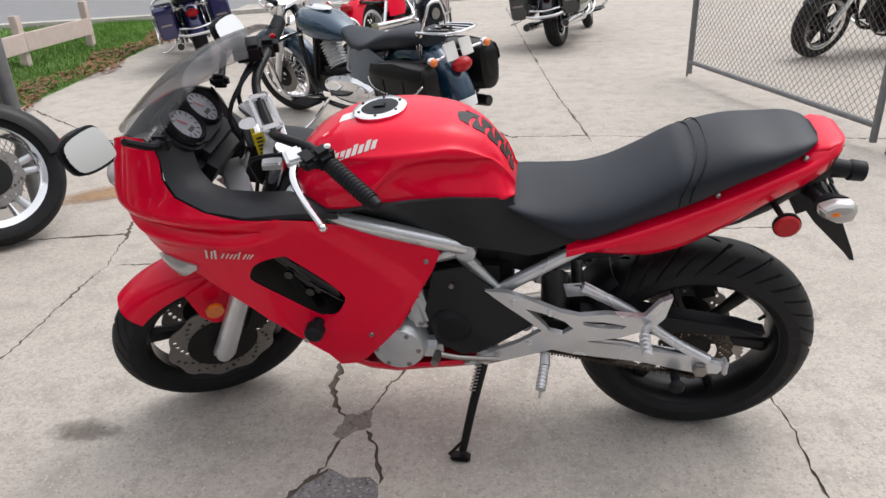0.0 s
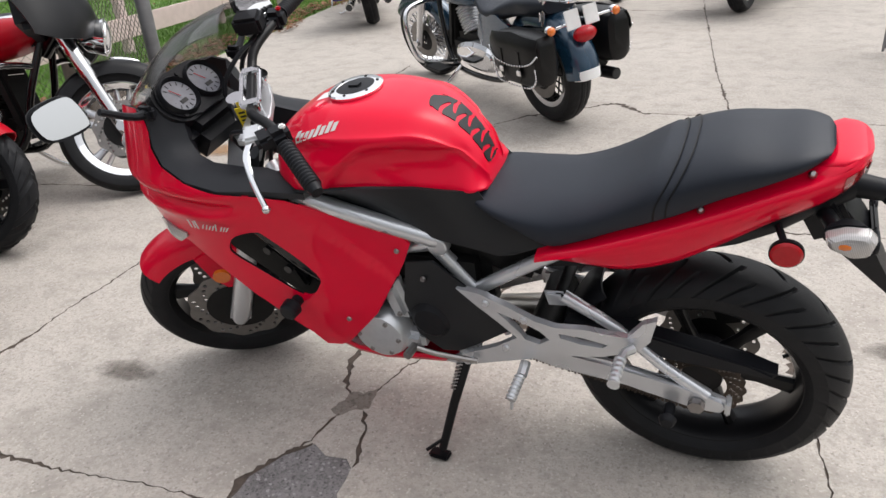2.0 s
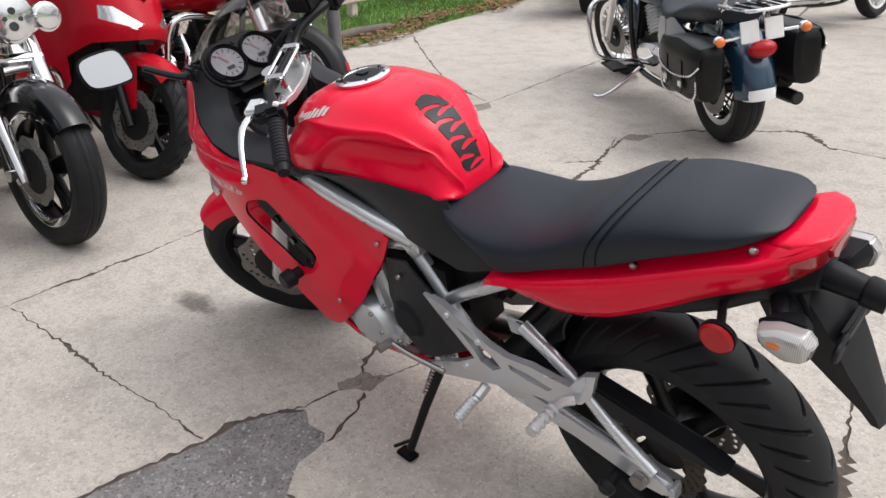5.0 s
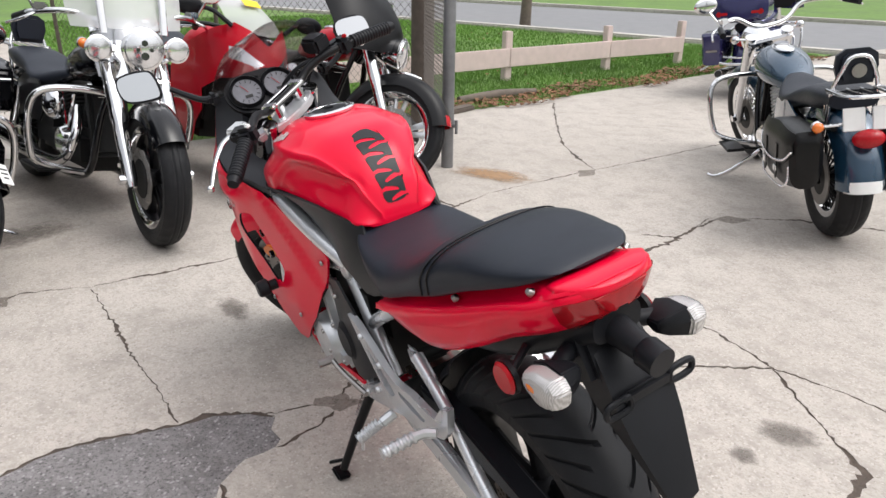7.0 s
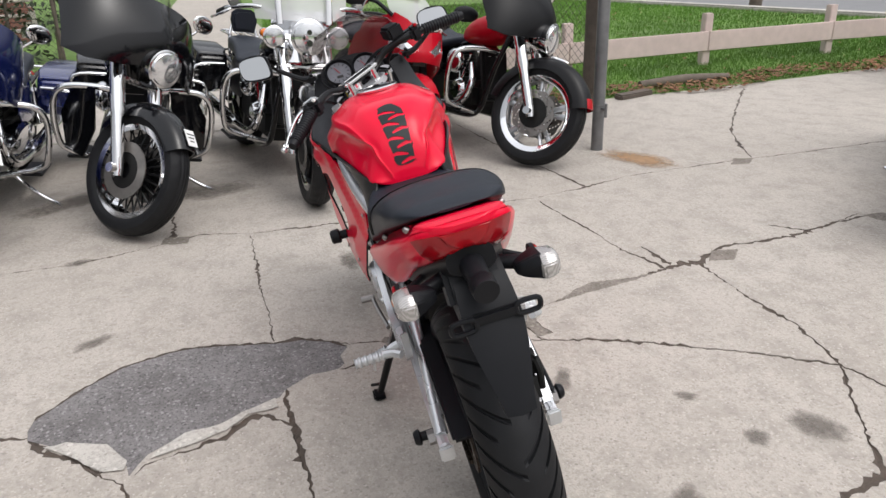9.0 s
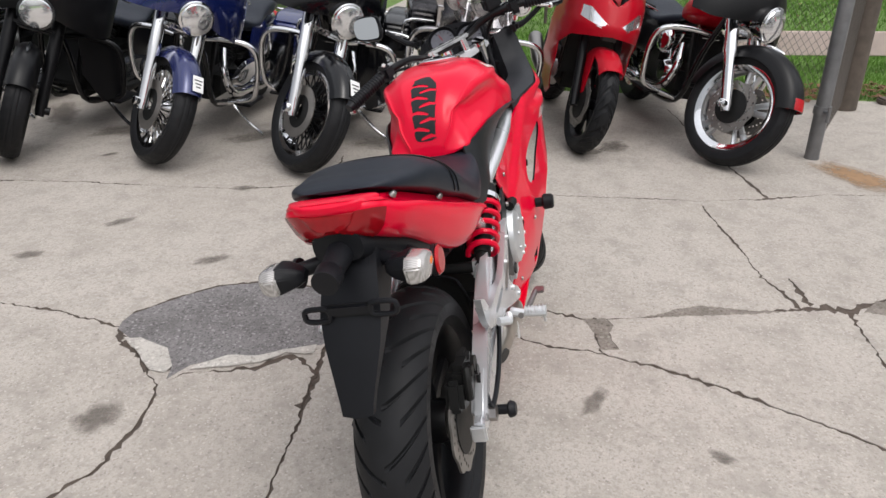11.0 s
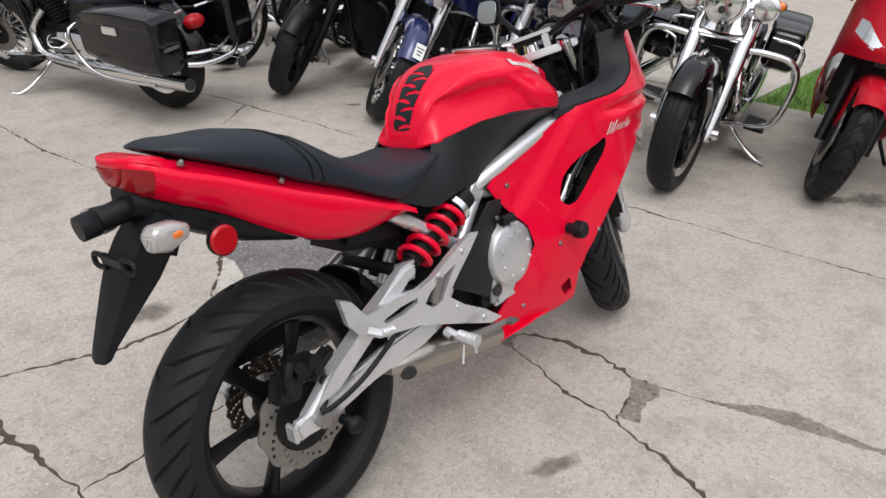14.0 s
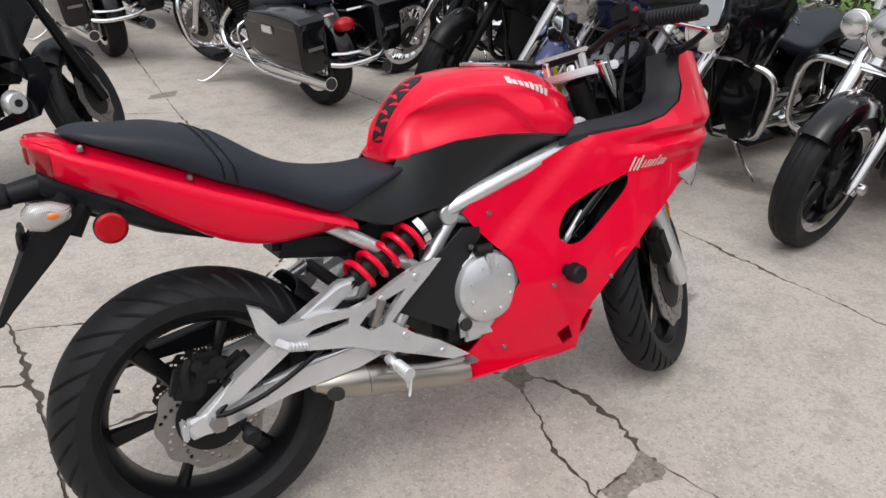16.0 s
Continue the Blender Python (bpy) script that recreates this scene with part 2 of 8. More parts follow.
def stain_mat(name, color, rough, strength):
    """A stain that thins out towards its ragged edge."""
    m = mat(name, color, rough, var=0.25, scale=18, bump=0.4, bump_scale=220)
    n, l = m.node_tree.nodes, m.node_tree.links
    at, t, mix, co = n.new("ShaderNodeAttribute"), n.new("ShaderNodeBsdfTransparent"), n.new("ShaderNodeMixShader"), n.new("ShaderNodeTexCoord")
    at.attribute_name = "depth"
    no = n.new("ShaderNodeTexNoise")
    no.inputs["Scale"].default_value, no.inputs["Detail"].default_value, no.inputs["Roughness"].default_value = 28, 6, 0.7
    l.new(co.outputs["Object"], no.inputs["Vector"])
    add = n.new("ShaderNodeMath")
    add.operation = "ADD"
    l.new(at.outputs["Fac"], add.inputs[0])
    l.new(no.outputs["Fac"], add.inputs[1])
    r = n.new("ShaderNodeMapRange")
    r.inputs["From Min"].default_value, r.inputs["From Max"].default_value, r.inputs["To Max"].default_value = 0.62, 1.15, strength
    l.new(add.outputs[0], r.inputs["Value"])
    l.new(r.outputs[0], mix.inputs[0])
    l.new(t.outputs[0], mix.inputs[1])
    l.new(n["Principled BSDF"].outputs[0], mix.inputs[2])
    l.new(mix.outputs[0], n["Material Output"].inputs["Surface"])
    return m


SPALL = ground_mat("spalled_concrete", (0.27, 0.24, 0.21), (0.12, 0.10, 0.085), (0.20, 0.175, 0.15), 90.0, 1.0)
OIL = stain_mat("oil_stain", (0.12, 0.10, 0.085), 0.55, 0.55)
RUST = stain_mat("rust_stain", (0.34, 0.20, 0.10), 0.85, 0.7)

# ---------------------------------------------------------------- shapes
def B():
    return bmesh.new()


def thicken(bm, t):
    """Give an open sheet thickness, straight along its normals."""
    bm.normal_update()
    rim = [e for e in bm.edges if len(e.link_faces) == 1]
    faces, verts = bm.faces[:], bm.verts[:]
    back = {v: bm.verts.new(v.co - v.normal * t) for v in verts}
    for f in faces:
        bm.faces.new([back[v] for v in reversed(f.verts)])
    for e in rim:
        a, c = e.verts
        bm.faces.new((a, c, back[c], back[a]))
    return bm


def part(name, bm, m, parent, label="", xf=None, sharp=38):
    """One mesh object under a thing or a part."""
    if xf is not None:
        bm.transform(xf)
    bmesh.ops.recalc_face_normals(bm, faces=bm.faces)
    me = bpy.data.meshes.new(name)
    bm.to_mesh(me)
    bm.free()
    me.materials.append(m)
    me.polygons.foreach_set("use_smooth", [True] * len(me.polygons))
    me.set_sharp_from_angle(angle=radians(sharp))
    ob = new(name, me)
    ob.parent = parent
    if label:
        ob["label"] = label
    return ob


def thing(name, m, label, category, group="", kind=""):
    ob = new(name)
    ob.matrix_world = m
    ob.empty_display_size = 0.1
    return tagged(ob, label, category, group, kind)


def smooth_line(pts, k=5):
    """A rounded line through the points."""
    p = [Vector(q) for q in pts]
    if len(p) < 3 or k < 2:
        return p
    out = []
    for i in range(len(p) - 1):
        a, b, c, d = p[max(i - 1, 0)], p[i], p[i + 1], p[min(i + 2, len(p) - 1)]
        for j in range(k):
            t = j / k
            out.append(0.5 * ((2 * b) + (c - a) * t + (2 * a - 5 * b + 4 * c - d) * t * t + (3 * b - a - 3 * c + d) * t ** 3))
    out.append(p[-1])
    return out


def tube(bm, pts, r, n=8, k=1, flat=1.0):
    """A round bar along a line; r is one radius or one for each point given."""
    src = [Vector(q) for q in pts]
    line = smooth_line(src, k)
    rad = [r] * len(line) if not isinstance(r, (list, tuple)) else [float(v) for v in np.interp(np.linspace(0, len(src) - 1, len(line)), range(len(src)), r)]
    rings, side = [], None
    for i, q in enumerate(line):
        d = (line[min(i + 1, len(line) - 1)] - line[max(i - 1, 0)]).normalized()
        if side is None:
            side = d.cross(Vector((0, 0, 1)) if abs(d.z) < 0.9 else Vector((0, 1, 0))).normalized()
        else:
            side = (side - d * side.dot(d)).normalized()
        up = d.cross(side)
        rings.append([bm.verts.new(q + rad[i] * (side * math.cos(6.28319 * j / n) + flat * up * math.sin(6.28319 * j / n))) for j in range(n)])
    for a, b in zip(rings, rings[1:]):
        for j in range(n):
            bm.faces.new((a[j], a[(j + 1) % n], b[(j + 1) % n], b[j]))
    bm.faces.new(rings[0][::-1])
    bm.faces.new(rings[-1])
    return bm


def lathe(bm, prof, c=(0, 0, 0), n=32, axis="y", closed=False):
    """Turn a profile of (radius, along) round an axis through c."""
    c = Vector(c)
    rings = []
    for r, a in prof:
        ring = []
        for j in range(n):
            u, v = r * math.cos(6.28319 * j / n), r * math.sin(6.28319 * j / n)
            q = {"y": (u, a, v), "x": (a, u, v), "z": (u, v, a)}[axis]
            ring.append(bm.verts.new(c + Vector(q)))
        rings.append(ring)
    pairs = list(zip(rings, rings[1:])) + ([(rings[-1], rings[0])] if closed else [])
    for a, b in pairs:
        for j in range(n):
            bm.faces.new((a[j], a[(j + 1) % n], b[(j + 1) % n], b[j]))
    if not closed:
        for ring in (rings[0], rings[-1]):
            bm.faces.new(ring)
    return bm


def disc(bm, c, d, r, h, n=20, r2=None, bev=0.0):
    """A short cylinder from c along direction d."""
    d = Vector(d).normalized()
    q = d.to_track_quat("Z", "Y").to_matrix().to_4x4()
    t = B()
    r2 = r if r2 is None else r2
    prof = [(r, 0), (r2, h)] if not bev else [(r - bev, 0), (r, bev), (r2, h - bev), (r2 - bev, h)]
    lathe(t, prof, n=n, axis="z")
    t.transform(Matrix.Translation(Vector(c)) @ q)
    return merge(bm, t)


def merge(bm, other):
    me = bpy.data.meshes.new("tmp")
    other.to_mesh(me)
    other.free()
    bm.from_mesh(me)
    bpy.data.meshes.remove(me)
    return bm


def plate(bm, pts, y0, y1, bev=0.0, plane="xz", k=1):
    """A flat outline given thickness between y0 and y1, with rounded edges."""
    t = B()
    if k > 1:
        loop = [Vector((*p, 0)) for p in pts]
        loop = smooth_line([loop[-1], *loop, loop[0], loop[1]], k)[k:-k - 1]
        pts = [(p.x, p.y) for p in loop]
    place = {"xz": lambda a, b, y: (a, y, b), "xy": lambda a, b, y: (a, b, y), "yz": lambda a, b, y: (y, a, b)}[plane]
    lo = [t.verts.new(place(a, b, y0)) for a, b in pts]
    hi = [t.verts.new(place(a, b, y1)) for a, b in pts]
    t.faces.new(lo)
    t.faces.new(hi[::-1])
    for i in range(len(pts)):
        j = (i + 1) % len(pts)
        t.faces.new((lo[i], lo[j], hi[j], hi[i]))
    if bev:
        es = [e for e in t.edges if (e.verts[0] in lo) == (e.verts[1] in lo)]
        bmesh.ops.bevel(t, geom=es, offset=bev, segments=2, affect="EDGES", clamp_overlap=True)
    bmesh.ops.triangulate(t, faces=[f for f in t.faces if len(f.verts) > 4])
    return merge(bm, t)


def box(bm, c, s, bev=0.0, rot=(0, 0, 0), seg=2):
    t = B()
    bmesh.ops.create_cube(t, size=1.0)
    bmesh.ops.scale(t, vec=s, verts=t.verts)
    if bev:
        bmesh.ops.bevel(t, geom=t.edges[:], offset=bev, segments=seg, affect="EDGES", clamp_overlap=True)
    t.transform(pose(*c, *rot))
    return merge(bm, t)


def ball(bm, c, r, u=16, v=10, rot=(0, 0, 0)):
    t = B()
    bmesh.ops.create_uvsphere(t, u_segments=u, v_segments=v, radius=1.0)
    bmesh.ops.scale(t, vec=r if isinstance(r, (tuple, list)) else (r, r, r), verts=t.verts)
    t.transform(pose(*c, *rot))
    return merge(bm, t)


def loft(bm, sections, cap=True, closed=True):
    """Skin over rings that have the same number of points."""
    rings = [[bm.verts.new(q) for q in s] for s in sections]
    n = len(rings[0])
    for a, b in zip(rings, rings[1:]):
        for j in range(n if closed else n - 1):
            bm.faces.new((a[j], a[(j + 1) % n], b[(j + 1) % n], b[j]))
    if cap and closed:
        bm.faces.new(rings[0][::-1])
        bm.faces.new(rings[-1])
    return bm


def ring_yz(x, w, z0, z1, n=24, p_top=2.2, p_low=2.6, mid=0.5, tilt=0.0):
    """A rounded cross-section at x: half width w, from z0 to z1, widest at the share mid of its height."""
    out, zm = [], z0 + (z1 - z0) * mid
    for j in range(n):
        a = 6.28319 * j / n
        c, s = math.cos(a), math.sin(a)
        p = p_top if s >= 0 else p_low
        y = w * math.copysign(abs(c) ** (2 / p), c)
        h = (z1 - zm) if s >= 0 else (zm - z0)
        z = zm + h * math.copysign(abs(s) ** (2 / p), s)
        out.append((x + tilt * (z - zm), y, z))
    return out


def keyed(table, xs):
    """Rows of (x, a, b, ...) read between, smoothly, at each of xs."""
    t = np.array(table, float)
    res = []
    for x in xs:
        i = int(np.clip(np.searchsorted(t[:, 0], x) - 1, 0, len(t) - 2))
        h = t[i + 1, 0] - t[i, 0]
        u = (x - t[i, 0]) / h
        sl = np.gradient(t[:, 1:], t[:, 0], axis=0)
        y = (1 + 2 * u) * (1 - u) ** 2 * t[i, 1:] + u * (1 - u) ** 2 * h * sl[i] + u * u * (3 - 2 * u) * t[i + 1, 1:] + u * u * (u - 1) * h * sl[i + 1]
        res.append(tuple(y))
    return res


def inside(p, poly):
    x, y, c = p[0], p[1], False
    for i in range(len(poly)):
        (x0, y0), (x1, y1) = poly[i - 1], poly[i]
        if (y0 > y) != (y1 > y) and x < (x1 - x0) * (y - y0) / (y1 - y0) + x0:
            c = not c
    return c


def shell(bm, outline, holes, place, step=0.03, thick=0.005, k=1):
    """A curved panel: an outline with holes on a flat sheet, bent by place(s, z) -> point, then thickened."""
    def rounded(o):
        if k < 2:
            return [tuple(p) for p in o]
        v = [Vector((*p, 0)) for p in o]
        v = smooth_line([v[-1], *v, v[0], v[1]], k)[k:-k - 1]
        return [(p.x, p.y) for p in v]

    loops = [rounded(outline)] + [rounded(h) for h in holes]
    pts, edges = [], []
    for lp in loops:
        dense = []
        for i in range(len(lp)):
            a, b = Vector(lp[i]), Vector(lp[(i + 1) % len(lp)])
            m = max(1, int((b - a).length / step))
            dense += [a.lerp(b, j / m) for j in range(m)]
        s0 = len(pts)
        pts += dense
        edges += [(s0 + i, s0 + (i + 1) % len(dense)) for i in range(len(dense))]
    xs, zs = [p.x for p in pts], [p.y for p in pts]
    rim = list(pts)
    for x in np.arange(min(xs), max(xs), step):
        for z in np.arange(min(zs), max(zs), step):
            q = Vector((x, z))
            if inside(q, loops[0]) and not any(inside(q, h) for h in loops[1:]) and min((q - r).length for r in rim) > step * 0.5:
                pts.append(q)
    from mathutils import geometry
    v, _, f, *_ = geometry.delaunay_2d_cdt(pts, edges, [], 0, 1e-6)
    t = B()
    vs = [t.verts.new(place(q.x, q.y)) for q in v]
    for tri in f:
        c = sum((v[i] for i in tri), Vector((0, 0))) / len(tri)
        if inside(c, loops[0]) and not any(inside(c, h) for h in loops[1:]):
            t.faces.new([vs[i] for i in tri])
    bmesh.ops.delete(t, geom=[q for q in t.verts if not q.link_faces], context="VERTS")
    bmesh.ops.recalc_face_normals(t, faces=t.faces)
    if thick:
        thicken(t, thick)
    return merge(bm, t)


def spring(bm, a, b, r, turns, wire, n=14):
    a, b = Vector(a), Vector(b)
    q = (b - a).to_track_quat("Z", "Y").to_matrix()
    pts = []
    for i in range(turns * n + 1):
        t = i / n * 6.28319
        pts.append(a + q @ Vector((r * math.cos(t), r * math.sin(t), (b - a).length * i / (turns * n))))
    return tube(bm, pts, wire, 7)


def bolts(bm, places, d=(0, 1, 0), r=0.008, h=0.006):
    for c in places:
        disc(bm, c, d, r, h, 10, r * 0.8)
    return bm


def tyre_mesh(bm, c, R, rim, w, n=96, tread="sport"):
    """A tyre with a rounded section and grooves cut into the tread."""
    m = 29
    prof = []
    for i in range(m):
        a = (i / (m - 1) - 0.5) * 2
        ang = a * 1.95
        y = 0.5 * w * math.sin(max(-1.5708, min(1.5708, ang * 0.82)))
        fall = 1 - math.cos(max(-1.5708, min(1.5708, ang * 0.82)))
        deep = 0.43 if tread == "sport" else 0.34
        r = R - deep * w * fall if abs(a) < 0.8 else R - deep * w - (abs(a) - 0.8) / 0.2 * (R - deep * w - rim)
        if abs(a) > 0.8:
            y *= 1 - 0.28 * ((abs(a) - 0.8) / 0.2) ** 1.5
        prof.append((r, y, a))
    prof = [(rim, prof[0][1] * 0.94, -1.1)] + prof + [(rim, prof[-1][1] * 0.94, 1.1)]
    rings = []
    for j in range(n):
        ring = []
        for r, y, a in prof:
            cut, th = 0.0, 6.28319 * j / n
            if tread == "sport":
                # grooves run along the mesh, swept back towards the shoulders
                per = n // 34
                th -= 0.45 * min(1.0, abs(a)) ** 1.3
                if 0.06 < abs(a) < 0.76 and (j + (per // 2 if a > 0 else 0)) % per in (0, 1) and not (j // per) % 2 == 0 < 0.3 - abs(a):
                    cut = 0.008
            elif abs(a) < 0.74:
                ph = (th / 6.28319 * 30 + abs(a) * 0.9 + (0.5 if a > 0 else 0)) % 1.0
                cut = 0.004 if (ph < 0.26 and abs(a) > 0.2) or 0.08 < abs(a) < 0.16 else 0
            q = r - cut
            ring.append(bm.verts.new((c[0] + q * math.cos(th), c[1] + y, c[2] + q * math.sin(th))))
        rings.append(ring)
    for j in range(n):
        a, b = rings[j], rings[(j + 1) % n]
        for i in range(len(prof)):
            k2 = (i + 1) % len(prof)
            bm.faces.new((a[i], a[k2], b[k2], b[i]))
    return bm


# ---------------------------------------------------------------- the red sport touring motorcycle
def arc_fender(bm, c, r, w, a0, a1, drop=0.05, n=16, m=9, thick=0.005):
    """A mudguard: an arched strip round a wheel centre, from angle a0 to a1 (degrees)."""
    rows = []
    for i in range(n + 1):
        a = radians(a0 + (a1 - a0) * i / n)
        row = []
        for j in range(m):
            u = -1 + 2 * j / (m - 1)
            rr = r - drop * abs(u) ** 2.6
            row.append((c[0] + rr * math.cos(a), c[1] + w * math.sin(u * 1.35) / math.sin(1.35), c[2] + rr * math.sin(a)))
        rows.append(row)
    t = B()
    loft(t, rows, cap=False, closed=False)
    bmesh.ops.recalc_face_normals(t, faces=t.faces)
    thicken(t, thick)
    return merge(bm, t)


def petal_disc(bm, c, r, y, n=60, thick=0.005, lobes=10):
    pts = [((r * (1 + 0.035 * math.cos(lobes * 6.28319 * i / n))) * math.cos(6.28319 * i / n) + c[0],
            (r * (1 + 0.035 * math.cos(lobes * 6.28319 * i / n))) * math.sin(6.28319 * i / n) + c[2]) for i in range(n)]
    inner = [(c[0] + 0.60 * r * math.cos(6.28319 * i / 30), c[2] + 0.60 * r * math.sin(6.28319 * i / 30)) for i in range(30)]
    holes = [inner]
    for i in range(lobes):
        for f, d in ((0.69, 0.0), (0.76, 0.27), (0.835, 0.52), (0.905, 0.77)):
            a = 6.28319 * (i + d) / lobes
            holes.append([(c[0] + f * r * math.cos(a) + 0.045 * r * math.cos(b), c[2] + f * r * math.sin(a) + 0.045 * r * math.sin(b)) for b in np.arange(0, 6.2, 1.0472)])
    return shell(bm, pts, holes, lambda x, z: (x, y, z), step=0.05, thick=thick)


def cast_wheel(parent, name, c, R, rim, w, m, spokes=5, n=120, tread="sport", disc_y=(), disc_r=0.11, twin=False, xf=None, lip=None, spoke_w=0.013, tyre_label="worn black road tyre with cut tread"):
    """A spoked alloy wheel with its tyre and brake discs as parts."""
    b = B()
    hw = w * 0.36
    lathe(b, [(rim - 0.004, -hw), (rim + 0.006, -hw * 1.04), (rim + 0.006, -hw * 0.9), (rim - 0.012, -hw * 0.6), (rim - 0.012, hw * 0.6), (rim + 0.006, hw * 0.9),
              (rim + 0.006, hw * 1.04), (rim - 0.004, hw), (rim - 0.020, hw * 0.55), (rim - 0.020, -hw * 0.55)], c, 56, closed=True)
    wheel = part(name, b, m, parent, xf=xf)
    b = B()
    lathe(b, [(0.018, -hw * 0.9), (0.045, -hw * 0.9), (0.05, -hw * 0.5), (0.05, hw * 0.5), (0.045, hw * 0.9), (0.018, hw * 0.9)], c, 24)
    part("hub", b, m, wheel, xf=xf)
    for i in range(spokes):
        a = 6.28319 * i / spokes + (0.14 if spokes == 6 else 0.3)
        for off in ((-0.16, 0.16) if twin else (0,)):
            d0, d1 = Vector((math.cos(a + off * 0.4), 0, math.sin(a + off * 0.4))), Vector((math.cos(a + off), 0, math.sin(a + off)))
            b = B()
            tube(b, [Vector(c) + d0 * 0.04, Vector(c) + d1 * (rim * 0.55), Vector(c) + d1 * (rim - 0.02)], [spoke_w * 1.7, spoke_w * 1.1, spoke_w * 1.5], 8, 1, 1.5)
            part("spoke", b, m, wheel, xf=xf)
    part("tyre", tyre_mesh(B(), c, R, rim - 0.002, w, n, tread), RUBBER, wheel, tyre_label, xf=xf, sharp=25)
    if lip is not None:
        for s in (-1, 1):
            part("rim_lip", lathe(B(), [(rim - 0.03, s * hw * 0.8), (rim - 0.004, s * hw * 1.06), (rim + 0.004, s * hw * 1.1), (rim - 0.006, s * hw * 0.95)], c, 48, closed=True), lip, wheel, xf=xf)
    for y in disc_y:
        part("brake_disc", petal_disc(B(), c, disc_r, c[1] + y), DISC, wheel, "drilled wavy steel disc", xf=xf)
        b = B()
        lathe(b, [(0.05, y - 0.004), (disc_r * 0.66, y - 0.003), (disc_r * 0.66, y + 0.003), (0.05, y + 0.004)], c, 30)
        part("disc_carrier", b, DARK, wheel, xf=xf)
    return wheel


BIKE = pose(0.833, 2.120, 0, -11.4, 0, 179.0)
bike = thing("sport_motorcycle", BIKE, "glossy red sport touring motorcycle leaning on its side stand on concrete", "motorcycle", "motorcycles on the forecourt")
RAKE = radians(25)
STEER = Matrix.Translation((1.317, 0, 0.285)) @ Matrix.Rotation(radians(33), 4, Vector((-math.sin(RAKE), 0, math.cos(RAKE)))) @ Matrix.Translation((-1.317, 0, -0.285))

# wheels
rear = cast_wheel(bike, "rear_wheel", (0, 0, 0.304), 0.304, 0.214, 0.156, BLACK_SATIN, 6, 408, disc_y=(-0.082,), disc_r=0.113, spoke_w=0.010)
part("valve_stem", tube(B(), [(-0.188, 0, 0.385), (-0.160, 0.012, 0.373)], [0.006, 0.004], 8), RUBBER, rear)
part("sprocket", petal_disc(B(), (0, 0, 0.304), 0.095, 0.072, 80, 0.006, 20), CHAIN, rear)
front = cast_wheel(bike, "front_wheel", (1.345, 0, 0.287), 0.287, 0.210, 0.117, BLACK_SATIN, 5, 408, disc_y=(-0.068, 0.068), disc_r=0.15, xf=STEER)

# swing arm, axle, chain, guard
b = B()
for s in (1, -1):
    plate(b, [(0.42, 0.365), (0.42, 0.415), (0.324, 0.395), (0.193, 0.389), (0.007, 0.340), (-0.055, 0.336), (-0.066, 0.318), (-0.05, 0.289), (0.0, 0.296), (0.154, 0.330), (0.315, 0.345)], s * 0.116, s * 0.140, 0.008)
    if s > 0:
        tube(b, [(-0.02, 0.127, 0.332), (0.08, 0.118, 0.392), (0.18, 0.108, 0.47), (0.30, 0.10, 0.535)], [0.016, 0.013, 0.013, 0.016], 12, 3)
    else:
        plate(b, [(-0.02, 0.312), (-0.035, 0.338), (0.05, 0.400), (0.18, 0.484), (0.285, 0.548), (0.335, 0.556), (0.315, 0.520), (0.212, 0.457), (0.11, 0.392), (0.04, 0.338)], s * 0.108, s * 0.143, 0.009)
    plate(b, [(0.30, 0.545), (0.345, 0.54), (0.335, 0.50), (0.29, 0.505)], s * 0.09, s * (0.125 if s < 0 else 0.104), 0.006)
arm = part("swing_arm", b, ALU, bike, "silver painted tubular swing arm")
# cross tubes take a black material for the shade between the arms
b = B()
tube(b, [(0.36, -0.11, 0.39), (0.36, 0.11, 0.39)], 0.04, 12)
tube(b, [(0.31, -0.10, 0.525), (0.31, 0.10, 0.525)], 0.015, 10)
part("bridge", b, DARK, arm, "swing arm cross tubes, darkened to stand for shade")
for s in (1, -1):
    part("axle_nut", disc(B(), (0.0, s * 0.142, 0.318), (0, s, 0), 0.018, 0.016, 6), STEEL, arm)
    part("chain_adjuster", box(B(), (-0.064, s * 0.127, 0.313), (0.012, 0.034, 0.04), 0.004), CAST, arm)
b = B()
for z0, z1 in ((0.402, 0.415), (0.222, 0.30)):
    tube(b, [(-0.01, 0.075, z0), (0.43, 0.075, z1)], 0.004, 6)
    for i in range(56):
        x = -0.01 + 0.44 * i / 55
        box(b, (x, 0.075, z0 + (z1 - z0) * i / 55), (0.0055, 0.016 if i % 2 else 0.011, 0.011))
part("chain", b, CHAIN, bike, "oily drive chain")
b = B()
plate(b, [(0.30, 0.46), (0.16, 0.475), (-0.09, 0.425), (-0.15, 0.41), (-0.14, 0.395), (0.04, 0.405), (0.28, 0.42)], 0.066, 0.112, 0.006)
part("chain_guard", b, PLASTIC, bike)
b = B()
box(b, (0.0, -0.098, 0.425), (0.075, 0.05, 0.055), 0.014, (0, 8, 0))
for q in ((0.025, 0.415), (-0.02, 0.442), (0.035, 0.385)):
    disc(b, (q[0], -0.122, q[1]), (0, -1, 0), 0.012, 0.008, 12)
tube(b, [(-0.03, -0.118, 0.455), (-0.045, -0.12, 0.43), (-0.045, -0.118, 0.39)], 0.009, 8, 3)
box(b, (-0.035, -0.09, 0.395), (0.07, 0.04, 0.07), 0.01, (0, 20, 0))
box(b, (0.06, -0.09, 0.41), (0.07, 0.03, 0.04), 0.01, (0, -30, 0))
disc(b, (0.02, -0.12, 0.435), (0, -1, 0), 0.017, 0.008)
caliper = part("rear_caliper", b, DARK, bike)
